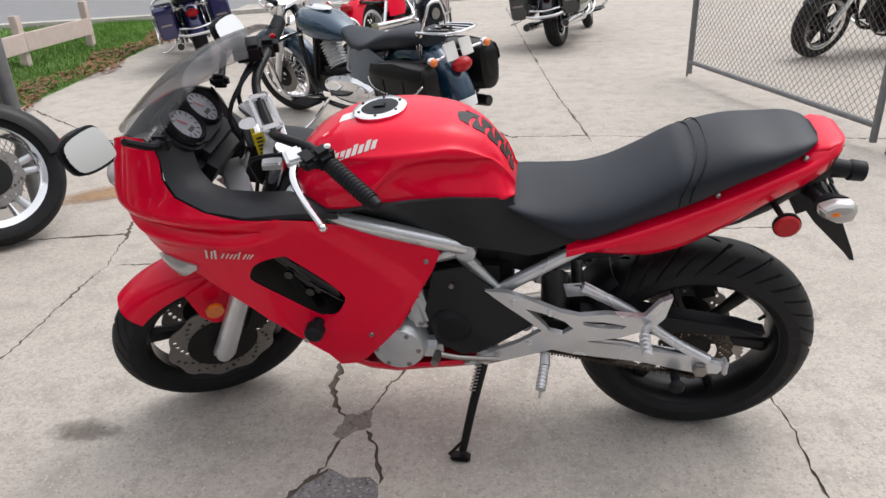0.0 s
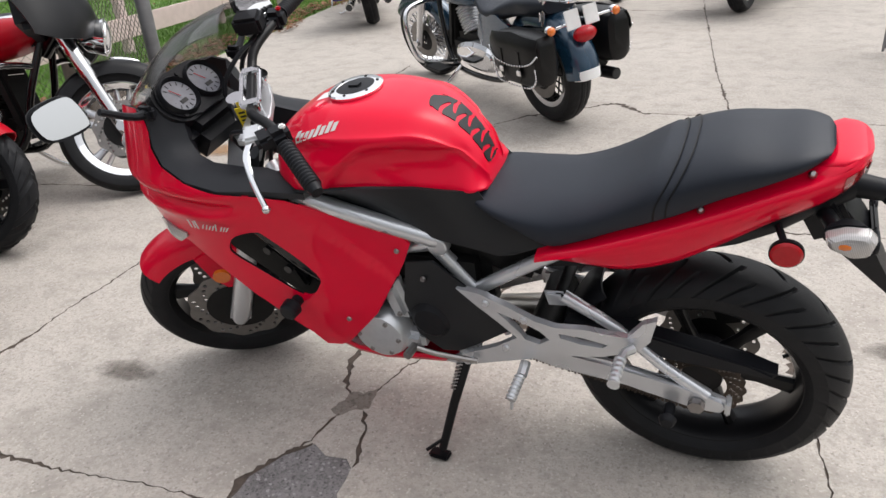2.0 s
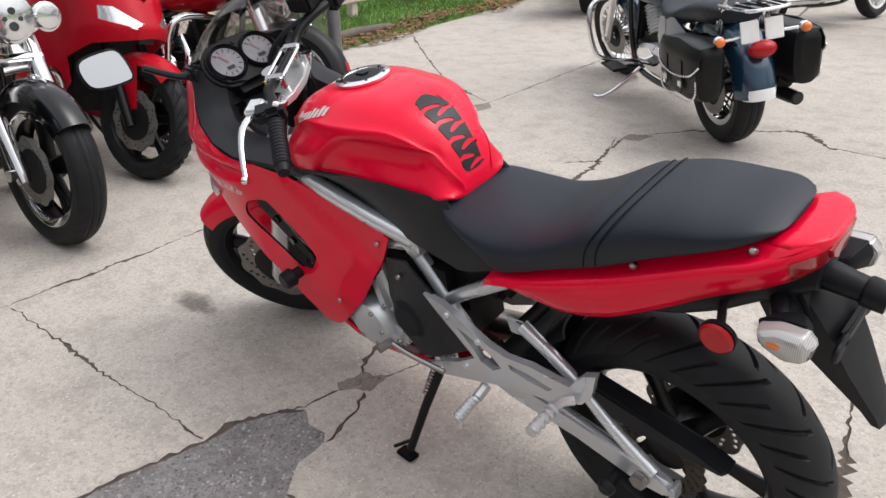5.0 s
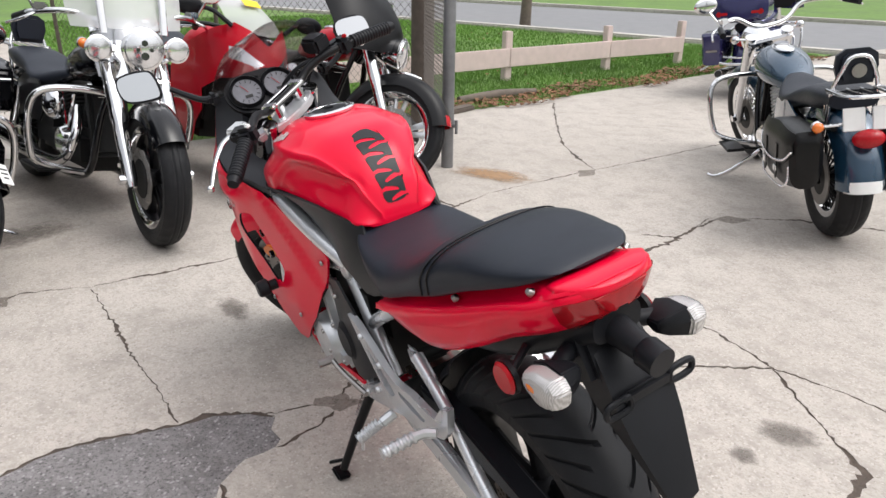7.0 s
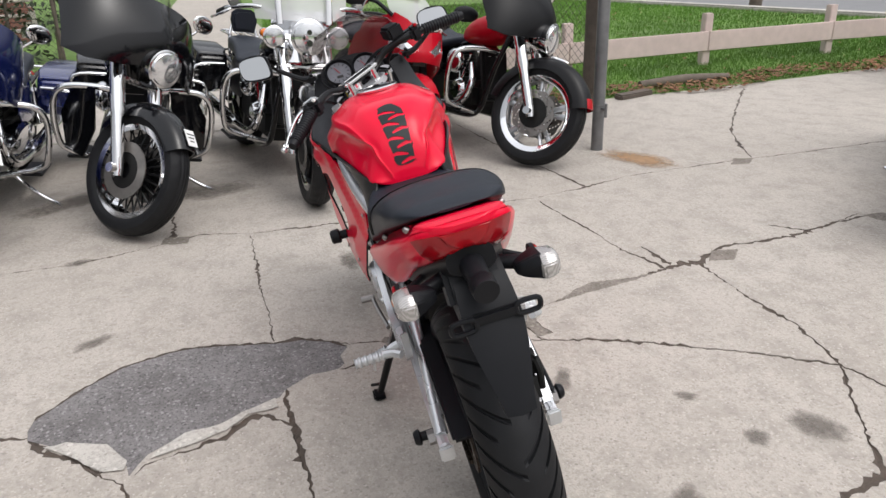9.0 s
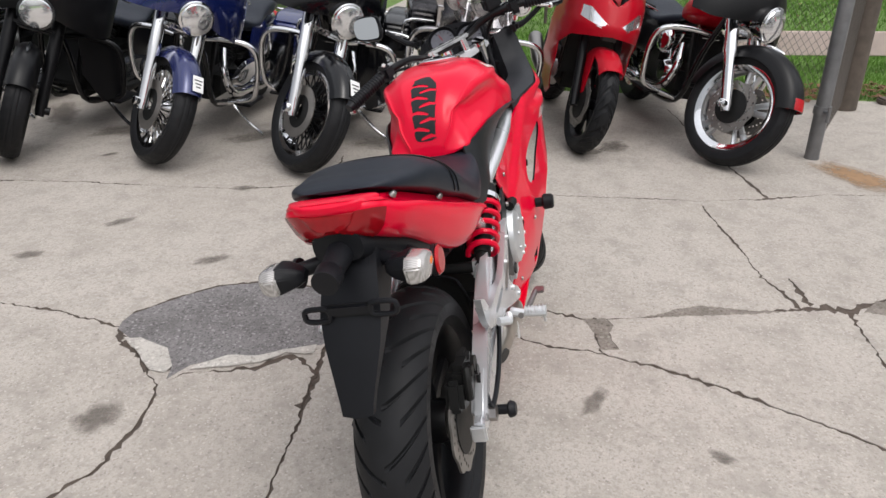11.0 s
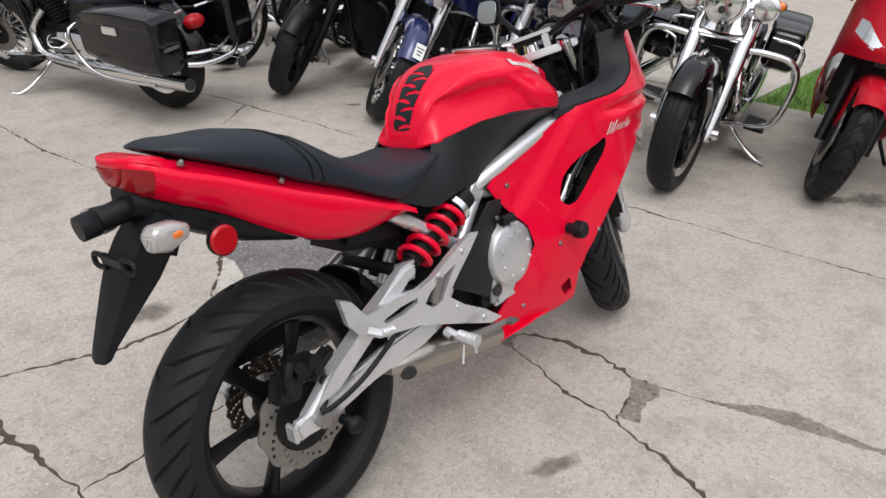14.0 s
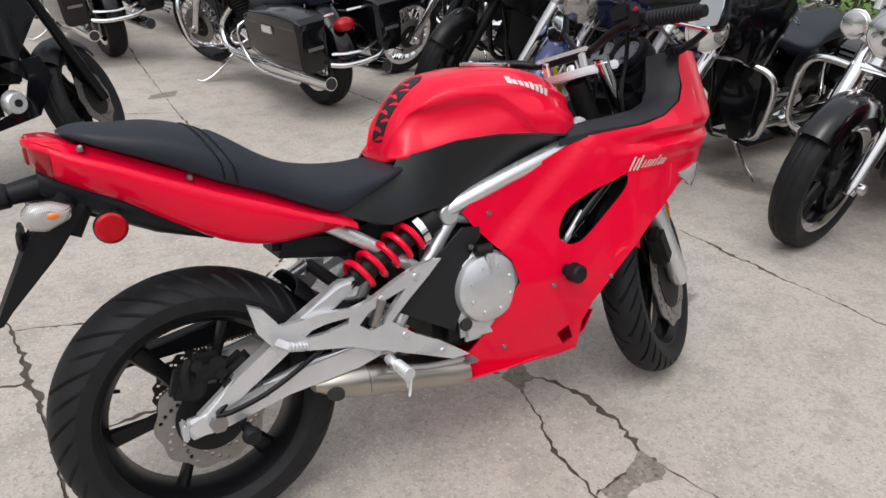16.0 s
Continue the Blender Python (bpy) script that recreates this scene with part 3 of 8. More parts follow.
part("brake_hose", tube(B(), [(0.06, -0.125, 0.37), (0.0, -0.15, 0.335), (0.10, -0.155, 0.355), (0.22, -0.15, 0.41), (0.33, -0.13, 0.47)], 0.006, 7, 5), PLASTIC, caliper)
for s in (1, -1):
    b = B()
    tube(b, [(0.055, s * 0.135, 0.285), (0.055, s * 0.175, 0.285)], [0.012, 0.012], 10)
    disc(b, (0.055, s * 0.172, 0.285), (0, s, 0), 0.02, 0.018, 14, 0.017, 0.004)
    part("stand_bobbin", b, PLASTIC, bike)
b = B()
box(b, (0.275, 0, 0.625), (0.19, 0.15, 0.066), 0.016, (0, 10, 0))
arc_fender(b, (0, 0, 0.304), 0.338, 0.082, 6, 47, 0.03, 12, 9)
part("inner_mudguard", b, PLASTIC, bike)
# made-up block, added to keep the space behind the shock dark
part("dark_filler", box(B(), (0.44, 0, 0.615), (0.18, 0.16, 0.13), 0.02, (0, -12, 0)), DARK, bike)

# tubular frame
b = B()
for s in (1, -1):
    tube(b, [(0.985, s * 0.10, 0.802), (0.90, s * 0.148, 0.768), (0.72, s * 0.138, 0.710), (0.582, s * 0.108, 0.654)], [0.024, 0.0225, 0.0205, 0.0205], 14, 4)
    tube(b, [(0.78, s * 0.112, 0.60), (0.69, s * 0.112, 0.618), (0.60, s * 0.10, 0.635)], 0.017, 10, 4)
    tube(b, [(0.595, s * 0.105, 0.635), (0.555, s * 0.105, 0.585), (0.49, s * 0.11, 0.50), (0.43, s * 0.11, 0.41)], 0.019, 10, 4)
    tube(b, [(0.50, s * 0.108, 0.525), (0.42, s * 0.112, 0.585), (0.27, s * 0.108, 0.685)], 0.0165, 10, 3)
    tube(b, [(0.30, s * 0.10, 0.67), (0.12, s * 0.085, 0.72), (-0.10, s * 0.06, 0.82)], 0.014, 8, 3)
fr = part("frame", b, ALU, bike, "silver painted trellis frame")
part("steering_head", tube(B(), [(1.06, 0, 0.90), (1.11, 0, 0.79)], 0.03, 14), DARK, fr)
for s in (1, -1):
    part("pivot_cap", disc(B(), (0.580, s * 0.100, 0.645), (0, s, 0), 0.027, 0.026, 18, 0.025, 0.003), CAST, fr)

# engine
b = B()
box(b, (0.70, 0, 0.43), (0.34, 0.24, 0.26), 0.03)
box(b, (0.86, 0, 0.56), (0.18, 0.25, 0.26), 0.03, (0, 22, 0))
box(b, (0.60, 0, 0.54), (0.26, 0.22, 0.18), 0.03)
engine = part("engine", b, DARK, bike, "black painted twin engine")
for i in range(7):
    part("fin", box(B(), (0.84 + 0.012 * i, 0, 0.49 + 0.024 * i), (0.20, 0.262, 0.008), 0.002, (0, 22, 0)), DARK, engine)
b = B()
lathe(b, [(0.078, 0.12), (0.074, 0.155), (0.066, 0.170), (0.03, 0.176)], (0.765, 0, 0.365), 36)
box(b, (0.715, 0.125, 0.49), (0.06, 0.05, 0.16), 0.018, (0, 12, 0))
box(b, (0.70, 0.13, 0.345), (0.10, 0.05, 0.06), 0.015)
gcase = part("generator_cover", b, CAST, engine, "silver cast generator cover")
for q in [(0.765 + 0.055 * math.cos(a), 0.170, 0.365 + 0.055 * math.sin(a)) for a in np.arange(0, 6.2, 1.05)] + [(0.71, 0.15, 0.55), (0.70, 0.15, 0.44), (0.665, 0.155, 0.345)]:
    part("cover_bolt", bolts(B(), [q], r=0.007), STEEL, gcase)
b = B()
lathe(b, [(0.088, -0.12), (0.088, -0.150), (0.082, -0.162), (0.060, -0.172), (0.02, -0.176)], (0.655, 0, 0.46), 40)
lathe(b, [(0.1, -0.11), (0.1, -0.142), (0.094, -0.147)], (0.65, 0, 0.452), 36)
box(b, (0.635, -0.128, 0.375), (0.10, 0.035, 0.10), 0.014)
plate(b, [(0.645, 0.548), (0.665, 0.548), (0.66, 0.50), (0.65, 0.50)], -0.165, -0.18, 0.003)
ccase = part("clutch_cover", b, CAST, engine, "silver cast clutch cover")
for q in [(0.655 + 0.058 * math.cos(a + 0.4), -0.172, 0.46 + 0.058 * math.sin(a + 0.4)) for a in np.arange(0, 6.2, 0.785)]:
    part("cover_bolt", bolts(B(), [q], (0, -1, 0), 0.0055, 0.004), CAST, ccase)
part("sight_glass", disc(B(), (0.592, -0.146, 0.378), (0, -1, 0), 0.016, 0.006, 16), INK, ccase)
b = B()
tube(b, [(0.625, -0.155, 0.555), (0.665, -0.16, 0.556)], 0.014, 10)
part("filler_cap", b, DARK, ccase)
b = B()
box(b, (1.02, 0, 0.60), (0.04, 0.30, 0.28), 0.008, (0, 20, 0))
rad = part("radiator", b, DARK, bike, "black finned radiator")
b = B()
for i in range(14):
    box(b, (1.0 - 0.006 * i + 0.045, 0, 0.49 + 0.0165 * i), (0.012, 0.28, 0.003), 0, (0, 20, 0))
part("radiator_fins", b, DARK, rad)["kind"] = "stuff"
for s in (1, -1):
    part("coolant_hose", tube(B(), [(1.02, s * 0.10, 0.66), (0.95, s * 0.125, 0.60), (0.90, s * 0.13, 0.53), (0.87, s * 0.12, 0.47)], 0.019, 10, 4), PLASTIC, bike)
for sd in (1, -1):
    part("inner_liner", shell(B(), [(0.78, 0.44), (0.81, 0.62), (0.98, 0.76), (1.12, 0.77), (1.19, 0.74)] + ([(1.20, 0.66), (1.15, 0.58), (1.07, 0.505), (0.99, 0.43), (0.90, 0.39)] if sd > 0 else [(1.14, 0.62), (1.05, 0.53), (0.92, 0.43)]), [], lambda x, z: (x, sd * (0.118 + 0.12 * max(0.0, x - 0.85)), z), 0.05, 0.004), DARK, bike)
    b = B()
    tube(b, [(1.07, sd * 0.175, 0.715), (0.995, sd * 0.170, 0.650), (0.93, sd * 0.160, 0.580), (0.885, sd * 0.152, 0.53)], [0.016, 0.025, 0.027, 0.020] if sd > 0 else [0.012, 0.016, 0.016, 0.014], 12, 4)
    box(b, (0.965, sd * 0.158, 0.585), (0.14, 0.04 if sd > 0 else 0.02, 0.035), 0.008, (0, -46, 0))
    for q in ((1.0, 0.625), (0.955, 0.575)):
        disc(b, (q[0], sd * (0.192 if sd > 0 else 0.172), q[1]), (0, sd, 0), 0.011, 0.010, 12)
    part("bracket_arm", b, BLACK, bike, "glossy black bracket behind the vent")
    b = B()
    tube(b, [(0.935, sd * 0.165, 0.60), (0.895, sd * 0.160, 0.545), (0.88, sd * 0.15, 0.52)], [0.007, 0.010, 0.012], 10, 3)
    part("hose_clip", b, CAST, bike, "bright metal pipe end")
b = B()
for s in (1, -1):
    tube(b, [(1.035, s * 0.14, 0.665), (0.97, s * 0.15, 0.60), (0.92, s * 0.15, 0.535)], 0.011, 10, 3)
    tube(b, [(0.93, s * 0.09, 0.56), (1.0, s * 0.07, 0.44), (0.95, s * 0.06, 0.29), (0.78, s * 0.04, 0.22)], 0.02, 10, 4)
part("exhaust_header", b, STEEL, bike, "steel exhaust headers behind the fairing")

# black covers over the engine's flank
COVER = [(0.66, 0.60), (0.585, 0.62), (0.52, 0.565), (0.40, 0.445), (0.555, 0.345), (0.60, 0.335), (0.665, 0.37), (0.69, 0.47)]
for s in (1, -1):
    b = shell(B(), COVER if s > 0 else [(0.67, 0.605), (0.60, 0.615), (0.52, 0.555), (0.42, 0.45), (0.56, 0.37), (0.585, 0.42), (0.585, 0.50), (0.63, 0.565)], [], lambda x, z: (x, s * (0.148 - 0.4 * abs(x - 0.56) ** 2 * 2), z), 0.03, 0.006)
    cv = part("frame_cover", b, PLASTIC_GREY, bike, "satin black plastic frame cover")
    part("cover_screw", bolts(B(), [(0.615, s * 0.150, 0.567)], (0, s, 0), 0.007), STEEL, cv)
b = disc(B(), (0.62, 0.14, 0.43), (0, 1, 0), 0.055, 0.016, 24, 0.045, 0.005)
part("sprocket_cover", b, PLASTIC, bike)

# foot rest plates
PLATE = [(0.533, 0.558), (0.476, 0.556), (0.413, 0.532), (0.351, 0.503), (0.304, 0.492), (0.239, 0.499), (0.184, 0.492), (0.150, 0.491), (0.118, 0.535), (0.090, 0.548), (0.102, 0.487), (0.125, 0.455), (0.165, 0.439), (0.202, 0.424), (0.295, 0.408), (0.375, 0.377), (0.447, 0.348), (0.548, 0.305), (0.596, 0.303), (0.525, 0.355), (0.451, 0.397), (0.395, 0.441), (0.439, 0.480), (0.493, 0.523)]
SLOT = [(0.318, 0.452), (0.340, 0.474), (0.388, 0.496), (0.436, 0.510), (0.385, 0.456), (0.376, 0.440), (0.344, 0.432)]
SLOT2 = [(0.190, 0.462), (0.247, 0.474), (0.297, 0.476), (0.294, 0.463), (0.25, 0.453), (0.201, 0.451)]
for s in (1, -1):
    b = shell(B(), PLATE, [SLOT, SLOT2], lambda x, z: (x, s * (0.150 + 0.012 * math.sin((x - 0.1) * 6)), z), 0.03, 0.016)
    pl = part("footrest_plate", b, ALU, bike, "silver cast footrest plate with open slots")
    for q in [(0.462, s * 0.159, 0.532), (0.425, s * 0.160, 0.402), (0.52, s * 0.156, 0.335), (0.375, s * 0.161, 0.500)]:
        part("plate_bolt", bolts(B(), [q], (0, s, 0), 0.008, 0.007), CAST, pl)
    b = B()
    tube(b, [(0.135, s * 0.160, 0.470), (0.150, s * 0.178, 0.472), (0.154, s * 0.20, 0.472), (0.154, s * 0.268, 0.472)] if s > 0 else [(0.135, s * 0.17, 0.465), (0.15, s * 0.188, 0.458), (0.185, s * 0.184, 0.449)], 0.0105, 8)
    peg = [Vector((0.154, 0.200, 0.472)), Vector((0.154, 0.272, 0.472))] if s > 0 else [Vector((0.150, -0.190, 0.458)), Vector((0.188, -0.184, 0.449))]
    tube(b, [peg[0].lerp(peg[1], i / 20) for i in range(21)], [(0.0135 if i % 4 < 2 else 0.0105) * (1 if s > 0 else 0.78) for i in range(21)], 10)
    part("passenger_peg", b, CAST, pl)
    b = B()
    tube(b, [(0.385, s * 0.15, 0.352), (0.385, s * 0.185, 0.342)], 0.013, 8)
    tube(b, [(0.385, s * 0.185, 0.342), (0.395, s * 0.243, 0.318)] if s > 0 else [(0.385, -0.18, 0.345), (0.385, -0.245, 0.342)], [0.010, 0.012], 8)
    peg = [Vector((0.387, 0.192, 0.345)), Vector((0.395, 0.246, 0.322))] if s > 0 else [Vector((0.387, -0.190, 0.350)), Vector((0.389, -0.246, 0.348))]
    tube(b, [peg[0].lerp(peg[1], i / 24) for i in range(25)], [0.0135 if i % 4 < 2 else 0.0105 for i in range(25)], 10)
    tube(b, [(0.394, s * 0.236, 0.318), (0.397, s * 0.240, 0.285)] if s > 0 else [(0.384, -0.238, 0.340), (0.385, -0.240, 0.316)], 0.004, 6)
    part("rider_peg", b, CAST, pl, "ribbed metal footpeg")
    b = B()
    if s > 0:
        tube(b, [(0.50, 0.17, 0.345), (0.60, 0.185, 0.36), (0.655, 0.19, 0.375)], 0.007, 8, 3)
        tube(b, [(0.655, 0.185, 0.375), (0.66, 0.225, 0.375)], 0.011, 8)
        part("gear_lever", b, STEEL, pl)
    else:
        tube(b, [(0.37, -0.18, 0.345), (0.45, -0.19, 0.325), (0.55, -0.20, 0.318)], 0.008, 8, 3)
        box(b, (0.56, -0.21, 0.318), (0.035, 0.03, 0.008), 0.003)
        tube(b, [(0.355, -0.15, 0.44), (0.375, -0.16, 0.50)], 0.012, 8)
        part("brake_pedal", b, STEEL, pl)

# side stand
b = B()
tube(b, [(0.540, 0.135, 0.325), (0.572, 0.195, 0.20), (0.600, 0.252, 0.075)], [0.014, 0.012, 0.011], 10)
box(b, (0.606, 0.260, 0.062), (0.055, 0.038, 0.012), 0.005, (12, -4, 0))
tube(b, [(0.594, 0.238, 0.105), (0.635, 0.275, 0.085)], 0.005, 6)
stand = part("side_stand", b, BLACK_SATIN, bike, "black steel side stand, folded out")
part("stand_spring", spring(B(), (0.555, 0.150, 0.315), (0.574, 0.185, 0.235), 0.008, 9, 0.002), STEEL, stand)
part("stand_bracket", box(B(), (0.535, 0.125, 0.335), (0.055, 0.04, 0.045), 0.008), CAST, stand)

# rear shock
b = B()
tube(b, [(0.30, -0.118, 0.53), (0.40, -0.118, 0.575)], 0.017, 12)
tube(b, [(0.33, -0.118, 0.545), (0.50, -0.115, 0.622)], 0.022, 12)
tube(b, [(0.49, -0.115, 0.617), (0.545, -0.112, 0.642)], 0.03, 14)
shock = part("rear_shock", b, DARK, bike)
part("spring", spring(B(), (0.335, -0.118, 0.546), (0.497, -0.115, 0.620), 0.036, 5, 0.0075), RED, shock, "red coil spring")
part("preload_ring", tube(B(), [(0.492, -0.115, 0.618), (0.507, -0.115, 0.625)], 0.040, 18), CHROME, shock)

# silencer
b = B()
prof = [(0.60, 0.050, 0.212, 0.282), (0.56, 0.056, 0.216, 0.292), (0.42, 0.056, 0.243, 0.326), (0.335, 0.054, 0.260, 0.346)]
loft(b, [[(x, -0.10 + q[1], q[2]) for q in ring_yz(x, w, z0, z1, 24, 2.4, 2.4)] for x, w, z0, z1 in prof])
sil = part("silencer", b, MUFFLER, bike, "short brushed steel silencer under the engine")
b = B()
loft(b, [[(x, -0.10 + q[1], q[2]) for q in ring_yz(x, w, z0, z1, 24, 2.4, 2.4)] for x, w, z0, z1 in [(0.333, 0.056, 0.258, 0.348), (0.30, 0.054, 0.266, 0.350), (0.25, 0.044, 0.284, 0.346), (0.215, 0.030, 0.304, 0.338)]])
part("end_cap", b, MUFFLER, sil)
part("outlet", disc(B(), (0.256, -0.138, 0.300), (-0.5, -0.9, -0.35), 0.020, 0.006, 18), INK, sil)
tube_b = B()
tube(tube_b, [(0.60, -0.09, 0.245), (0.72, -0.06, 0.235), (0.80, 0.0, 0.22)], 0.03, 12, 3)
part("link_pipe", tube_b, STEEL, sil)
part("heat_shield", box(B(), (0.43, -0.155, 0.268), (0.006, 0.006, 0.05), 0.002, (0, 12, 0)), WHITE, sil)


# fairing: a sheet bent round the nose
def bend(s, z, side=1, out=0.0):
    low = max(0.0, 0.42 - z) / 0.20
    wide = 0.130 + 0.096 * min(1.0, max(0.0, (s - 0.60) / 0.46)) ** 0.85
    wide = wide * (1 - 0.20 * low ** 2) + 0.016 * max(0.0, 1 - abs(z - 0.46) / 0.16) * max(0.0, 1 - abs(s - 0.82) / 0.22)
    ahead = min(1.0, max(0.0, (s - 0.98) / 0.12))
    wide += ahead * (0.014 * math.exp(-((z - 0.735) / 0.018) ** 2) - 0.016 * math.exp(-((z - 0.762) / 0.010) ** 2) + 0.010 * math.exp(-((z - 0.79) / 0.02) ** 2))
    wide -= 0.16 * max(0.0, z - 0.78) + 0.13 * max(0.0, z - 0.79) * ahead
    wide += 0.006 * ahead
    # the rear flank steps in behind a slanting crease
    behind = 0.745 + (z - 0.60) * 1.05 - s
    wide -= 0.011 * min(1.0, max(0.0, behind / 0.016)) * min(1.0, max(0.0, (z - 0.46) / 0.05)) * min(1.0, max(0.0, (s - 0.62) / 0.1))
    wide += out
    if s < 1.08:
        return Vector((s, side * wide, z))
    a = (s - 1.08) / 0.46 * 1.5708
    back = 0.30 * max(0.0, z - 0.82) + 0.30 * max(0.0, 0.80 - z)
    return Vector((1.08 + (0.375 - back) * math.sin(a), side * wide * max(0.0, math.cos(a)) ** 0.66, z))


FRONT_EDGE = [(0.86, 0.226), (0.912, 0.236), (0.912, 0.32), (0.938, 0.372), (1.0, 0.44), (1.10, 0.545), (1.205, 0.632), (1.30, 0.672), (1.335, 0.70), (1.32, 0.735), (1.40, 0.755), (1.54, 0.76),
              (1.54, 0.90), (1.46, 0.930), (1.36, 0.958), (1.285, 0.964), (1.248, 0.950), (1.232, 0.92), (1.228, 0.88), (1.20, 0.842), (1.14, 0.815), (1.08, 0.803), (0.98, 0.796), (0.88, 0.785), (0.75, 0.742)]
LEFT = [(0.655, 0.674), (0.638, 0.655), (0.662, 0.60), (0.745, 0.455), (0.815, 0.378), (0.845, 0.345), (0.875, 0.325), (0.915, 0.325)] + FRONT_EDGE[3:-3] + [(0.94, 0.785), (0.88, 0.762), (0.77, 0.717)]
RIGHT = [(0.625, 0.664), (0.608, 0.648), (0.632, 0.612), (0.72, 0.515), (0.735, 0.46), (0.69, 0.39), (0.62, 0.30), (0.548, 0.232), (0.56, 0.222), (0.70, 0.218)] + FRONT_EDGE[:-3] + [(0.93, 0.790), (0.88, 0.770), (0.77, 0.725)]
VENT_LEFT = [(1.07, 0.668), (1.045, 0.684), (1.0, 0.692), (0.975, 0.676), (0.878, 0.571), (0.880, 0.532), (0.908, 0.505), (0.955, 0.524), (1.055, 0.61), (1.082, 0.637)]
VENT_RIGHT = [(1.03, 0.686), (0.995, 0.674), (0.925, 0.651), (0.868, 0.618), (0.842, 0.566), (0.856, 0.540), (0.895, 0.533), (0.957, 0.580), (1.025, 0.65)]


def rounded(line):
    """A closed outline with softened corners."""
    return [(q.x, q.y) for q in smooth_line([(x, z, 0) for x, z in line[-1:] + line + line[:2]], 4)[4:-4]][:-1]


for s, line in ((1, LEFT), (-1, RIGHT)):
    b = shell(B(), line, [rounded(VENT_LEFT if s > 0 else VENT_RIGHT)] + ([[(0.845, 0.295), (0.875, 0.315), (0.895, 0.27), (0.87, 0.255)]] if s < 0 else []), lambda x, z: bend(x, z, s), 0.015, 0.006)
    panel = part("fairing_panel", b, RED, bike, "glossy red side fairing with a vent", sharp=50)
    # the back of the moulding is bare black plastic
    panel.data.materials.append(PLASTIC)
    for f in panel.data.polygons:
        if f.normal.x * max(0.0, f.center.x - 1.05) * 2 + f.normal.y * f.center.y < -0.02:
            f.material_index = 1
    for q in [bend(0.672, 0.636, s, 0.002), bend(0.82, 0.438, s, 0.001), bend(0.985, 0.43, s, 0.001), *([bend(0.70, 0.29, s, 0.001)] if s < 0 else [])]:
        part("fairing_screw", bolts(B(), [q], (0, s, 0), 0.007, 0.004), STEEL, panel)
    q = bend(0.945 if s > 0 else 0.855, 0.49 if s > 0 else 0.472, s)
    b = disc(B(), q, (0, s, 0), 0.015, 0.03, 14)
    disc(b, q + Vector((0, s * 0.022, 0)), (0, s, 0), 0.025, 0.034, 20, 0.023, 0.005)
    part("crash_slider", b, PLASTIC, panel, "black frame slider knob")
    # script emblem as plain slanted strokes
    b = B()
    for i, (x, w, h) in enumerate(((0.0, 0.005, 0.034), (0.011, 0.004, 0.030), (0.020, 0.005, 0.036), (0.034, 0.0035, 0.018), (0.044, 0.0035, 0.019), (0.052, 0.0035, 0.017), (0.060, 0.0035, 0.018), (0.070, 0.0035, 0.027), (0.080, 0.004, 0.017), (0.088, 0.0035, 0.016), (0.095, 0.004, 0.014))):
        x0 = (1.165 - x) if s > 0 else (1.03 + x)
        lean = -0.012 if s > 0 else 0.012
        z0 = 0.698 if h < 0.03 else 0.694
        quad = [bend(x0, z0, s, 0.0065), bend(x0 - s * w, z0, s, 0.0065), bend(x0 - s * w + lean, z0 + h, s, 0.0065), bend(x0 + lean, z0 + h, s, 0.0065)]
        b.faces.new([b.verts.new(p) for p in quad])
    part("emblem", b, LOGO, panel, "silver script emblem as plain strokes")
    # front indicator lens
    b = shell(B(), [(1.325, 0.668), (1.29, 0.676), (1.20, 0.664), (1.205, 0.652), (1.255, 0.622), (1.285, 0.612), (1.31, 0.63)], [], lambda x, z: bend(x, z, s, 0.004 + 0.014 * math.exp(-((x - 1.265) / 0.05) ** 2 - ((z - 0.645) / 0.022) ** 2)), 0.012, 0.010)
    part("front_indicator", b, LENS_CLEAR, panel, "clear flush indicator lens")
    # grey inner panel between the fairing's rim and the cockpit
    b = B()
    rows = []
    for so, zo, xi, yi, zi in ((0.86, 0.785, 0.88, 0.105, 0.80), (0.95, 0.797, 0.96, 0.118, 0.813), (1.06, 0.803, 1.05, 0.136, 0.820), (1.135, 0.814, 1.12, 0.142, 0.828), (1.195, 0.842, 1.165, 0.134, 0.842), (1.222, 0.88, 1.192, 0.122, 0.872), (1.231, 0.92, 1.200, 0.112, 0.915), (1.246, 0.948, 1.212, 0.10, 0.955)):
        o = bend(so, zo + 0.003, s, -0.001)
        i_ = Vector((xi, s * yi, zi))
        mid = o.lerp(i_, 0.5) + Vector((0, 0, 0.010))
        rows.append([o - Vector((0, 0, 0.015)), o, o.lerp(mid, 0.5) + Vector((0, 0, 0.004)), mid, mid.lerp(i_, 0.6) + Vector((0, 0, -0.002)), i_, i_ + Vector((0.0, -s * 0.012, -0.07))])
    loft(b, rows, cap=False, closed=False)
    part("inner_panel", b, COCKPIT, bike, "matt dark grey cockpit panel")
b = B()
loft(b, [[(x, y, z) for y, z in ((-0.15, zr), (-0.10, zr - 0.02), (0.0, zr - 0.012), (0.07, zr + 0.01), (yl - 0.03, zl - 0.025), (yl - 0.006, zl - 0.008), (yl, zl + 0.006), (yl - 0.004, zl + 0.016))]
         for x, yl, zr, zl in ((0.565, 0.120, 0.235, 0.275), (0.63, 0.135, 0.232, 0.278), (0.70, 0.142, 0.23, 0.275), (0.78, 0.150, 0.232, 0.268), (0.85, 0.160, 0.235, 0.285), (0.91, 0.165, 0.245, 0.315), (0.955, 0.155, 0.27, 0.355), (0.985, 0.14, 0.32, 0.40))], cap=False, closed=False)
bmesh.ops.recalc_face_normals(b, faces=b.faces)
thicken(b, 0.004)
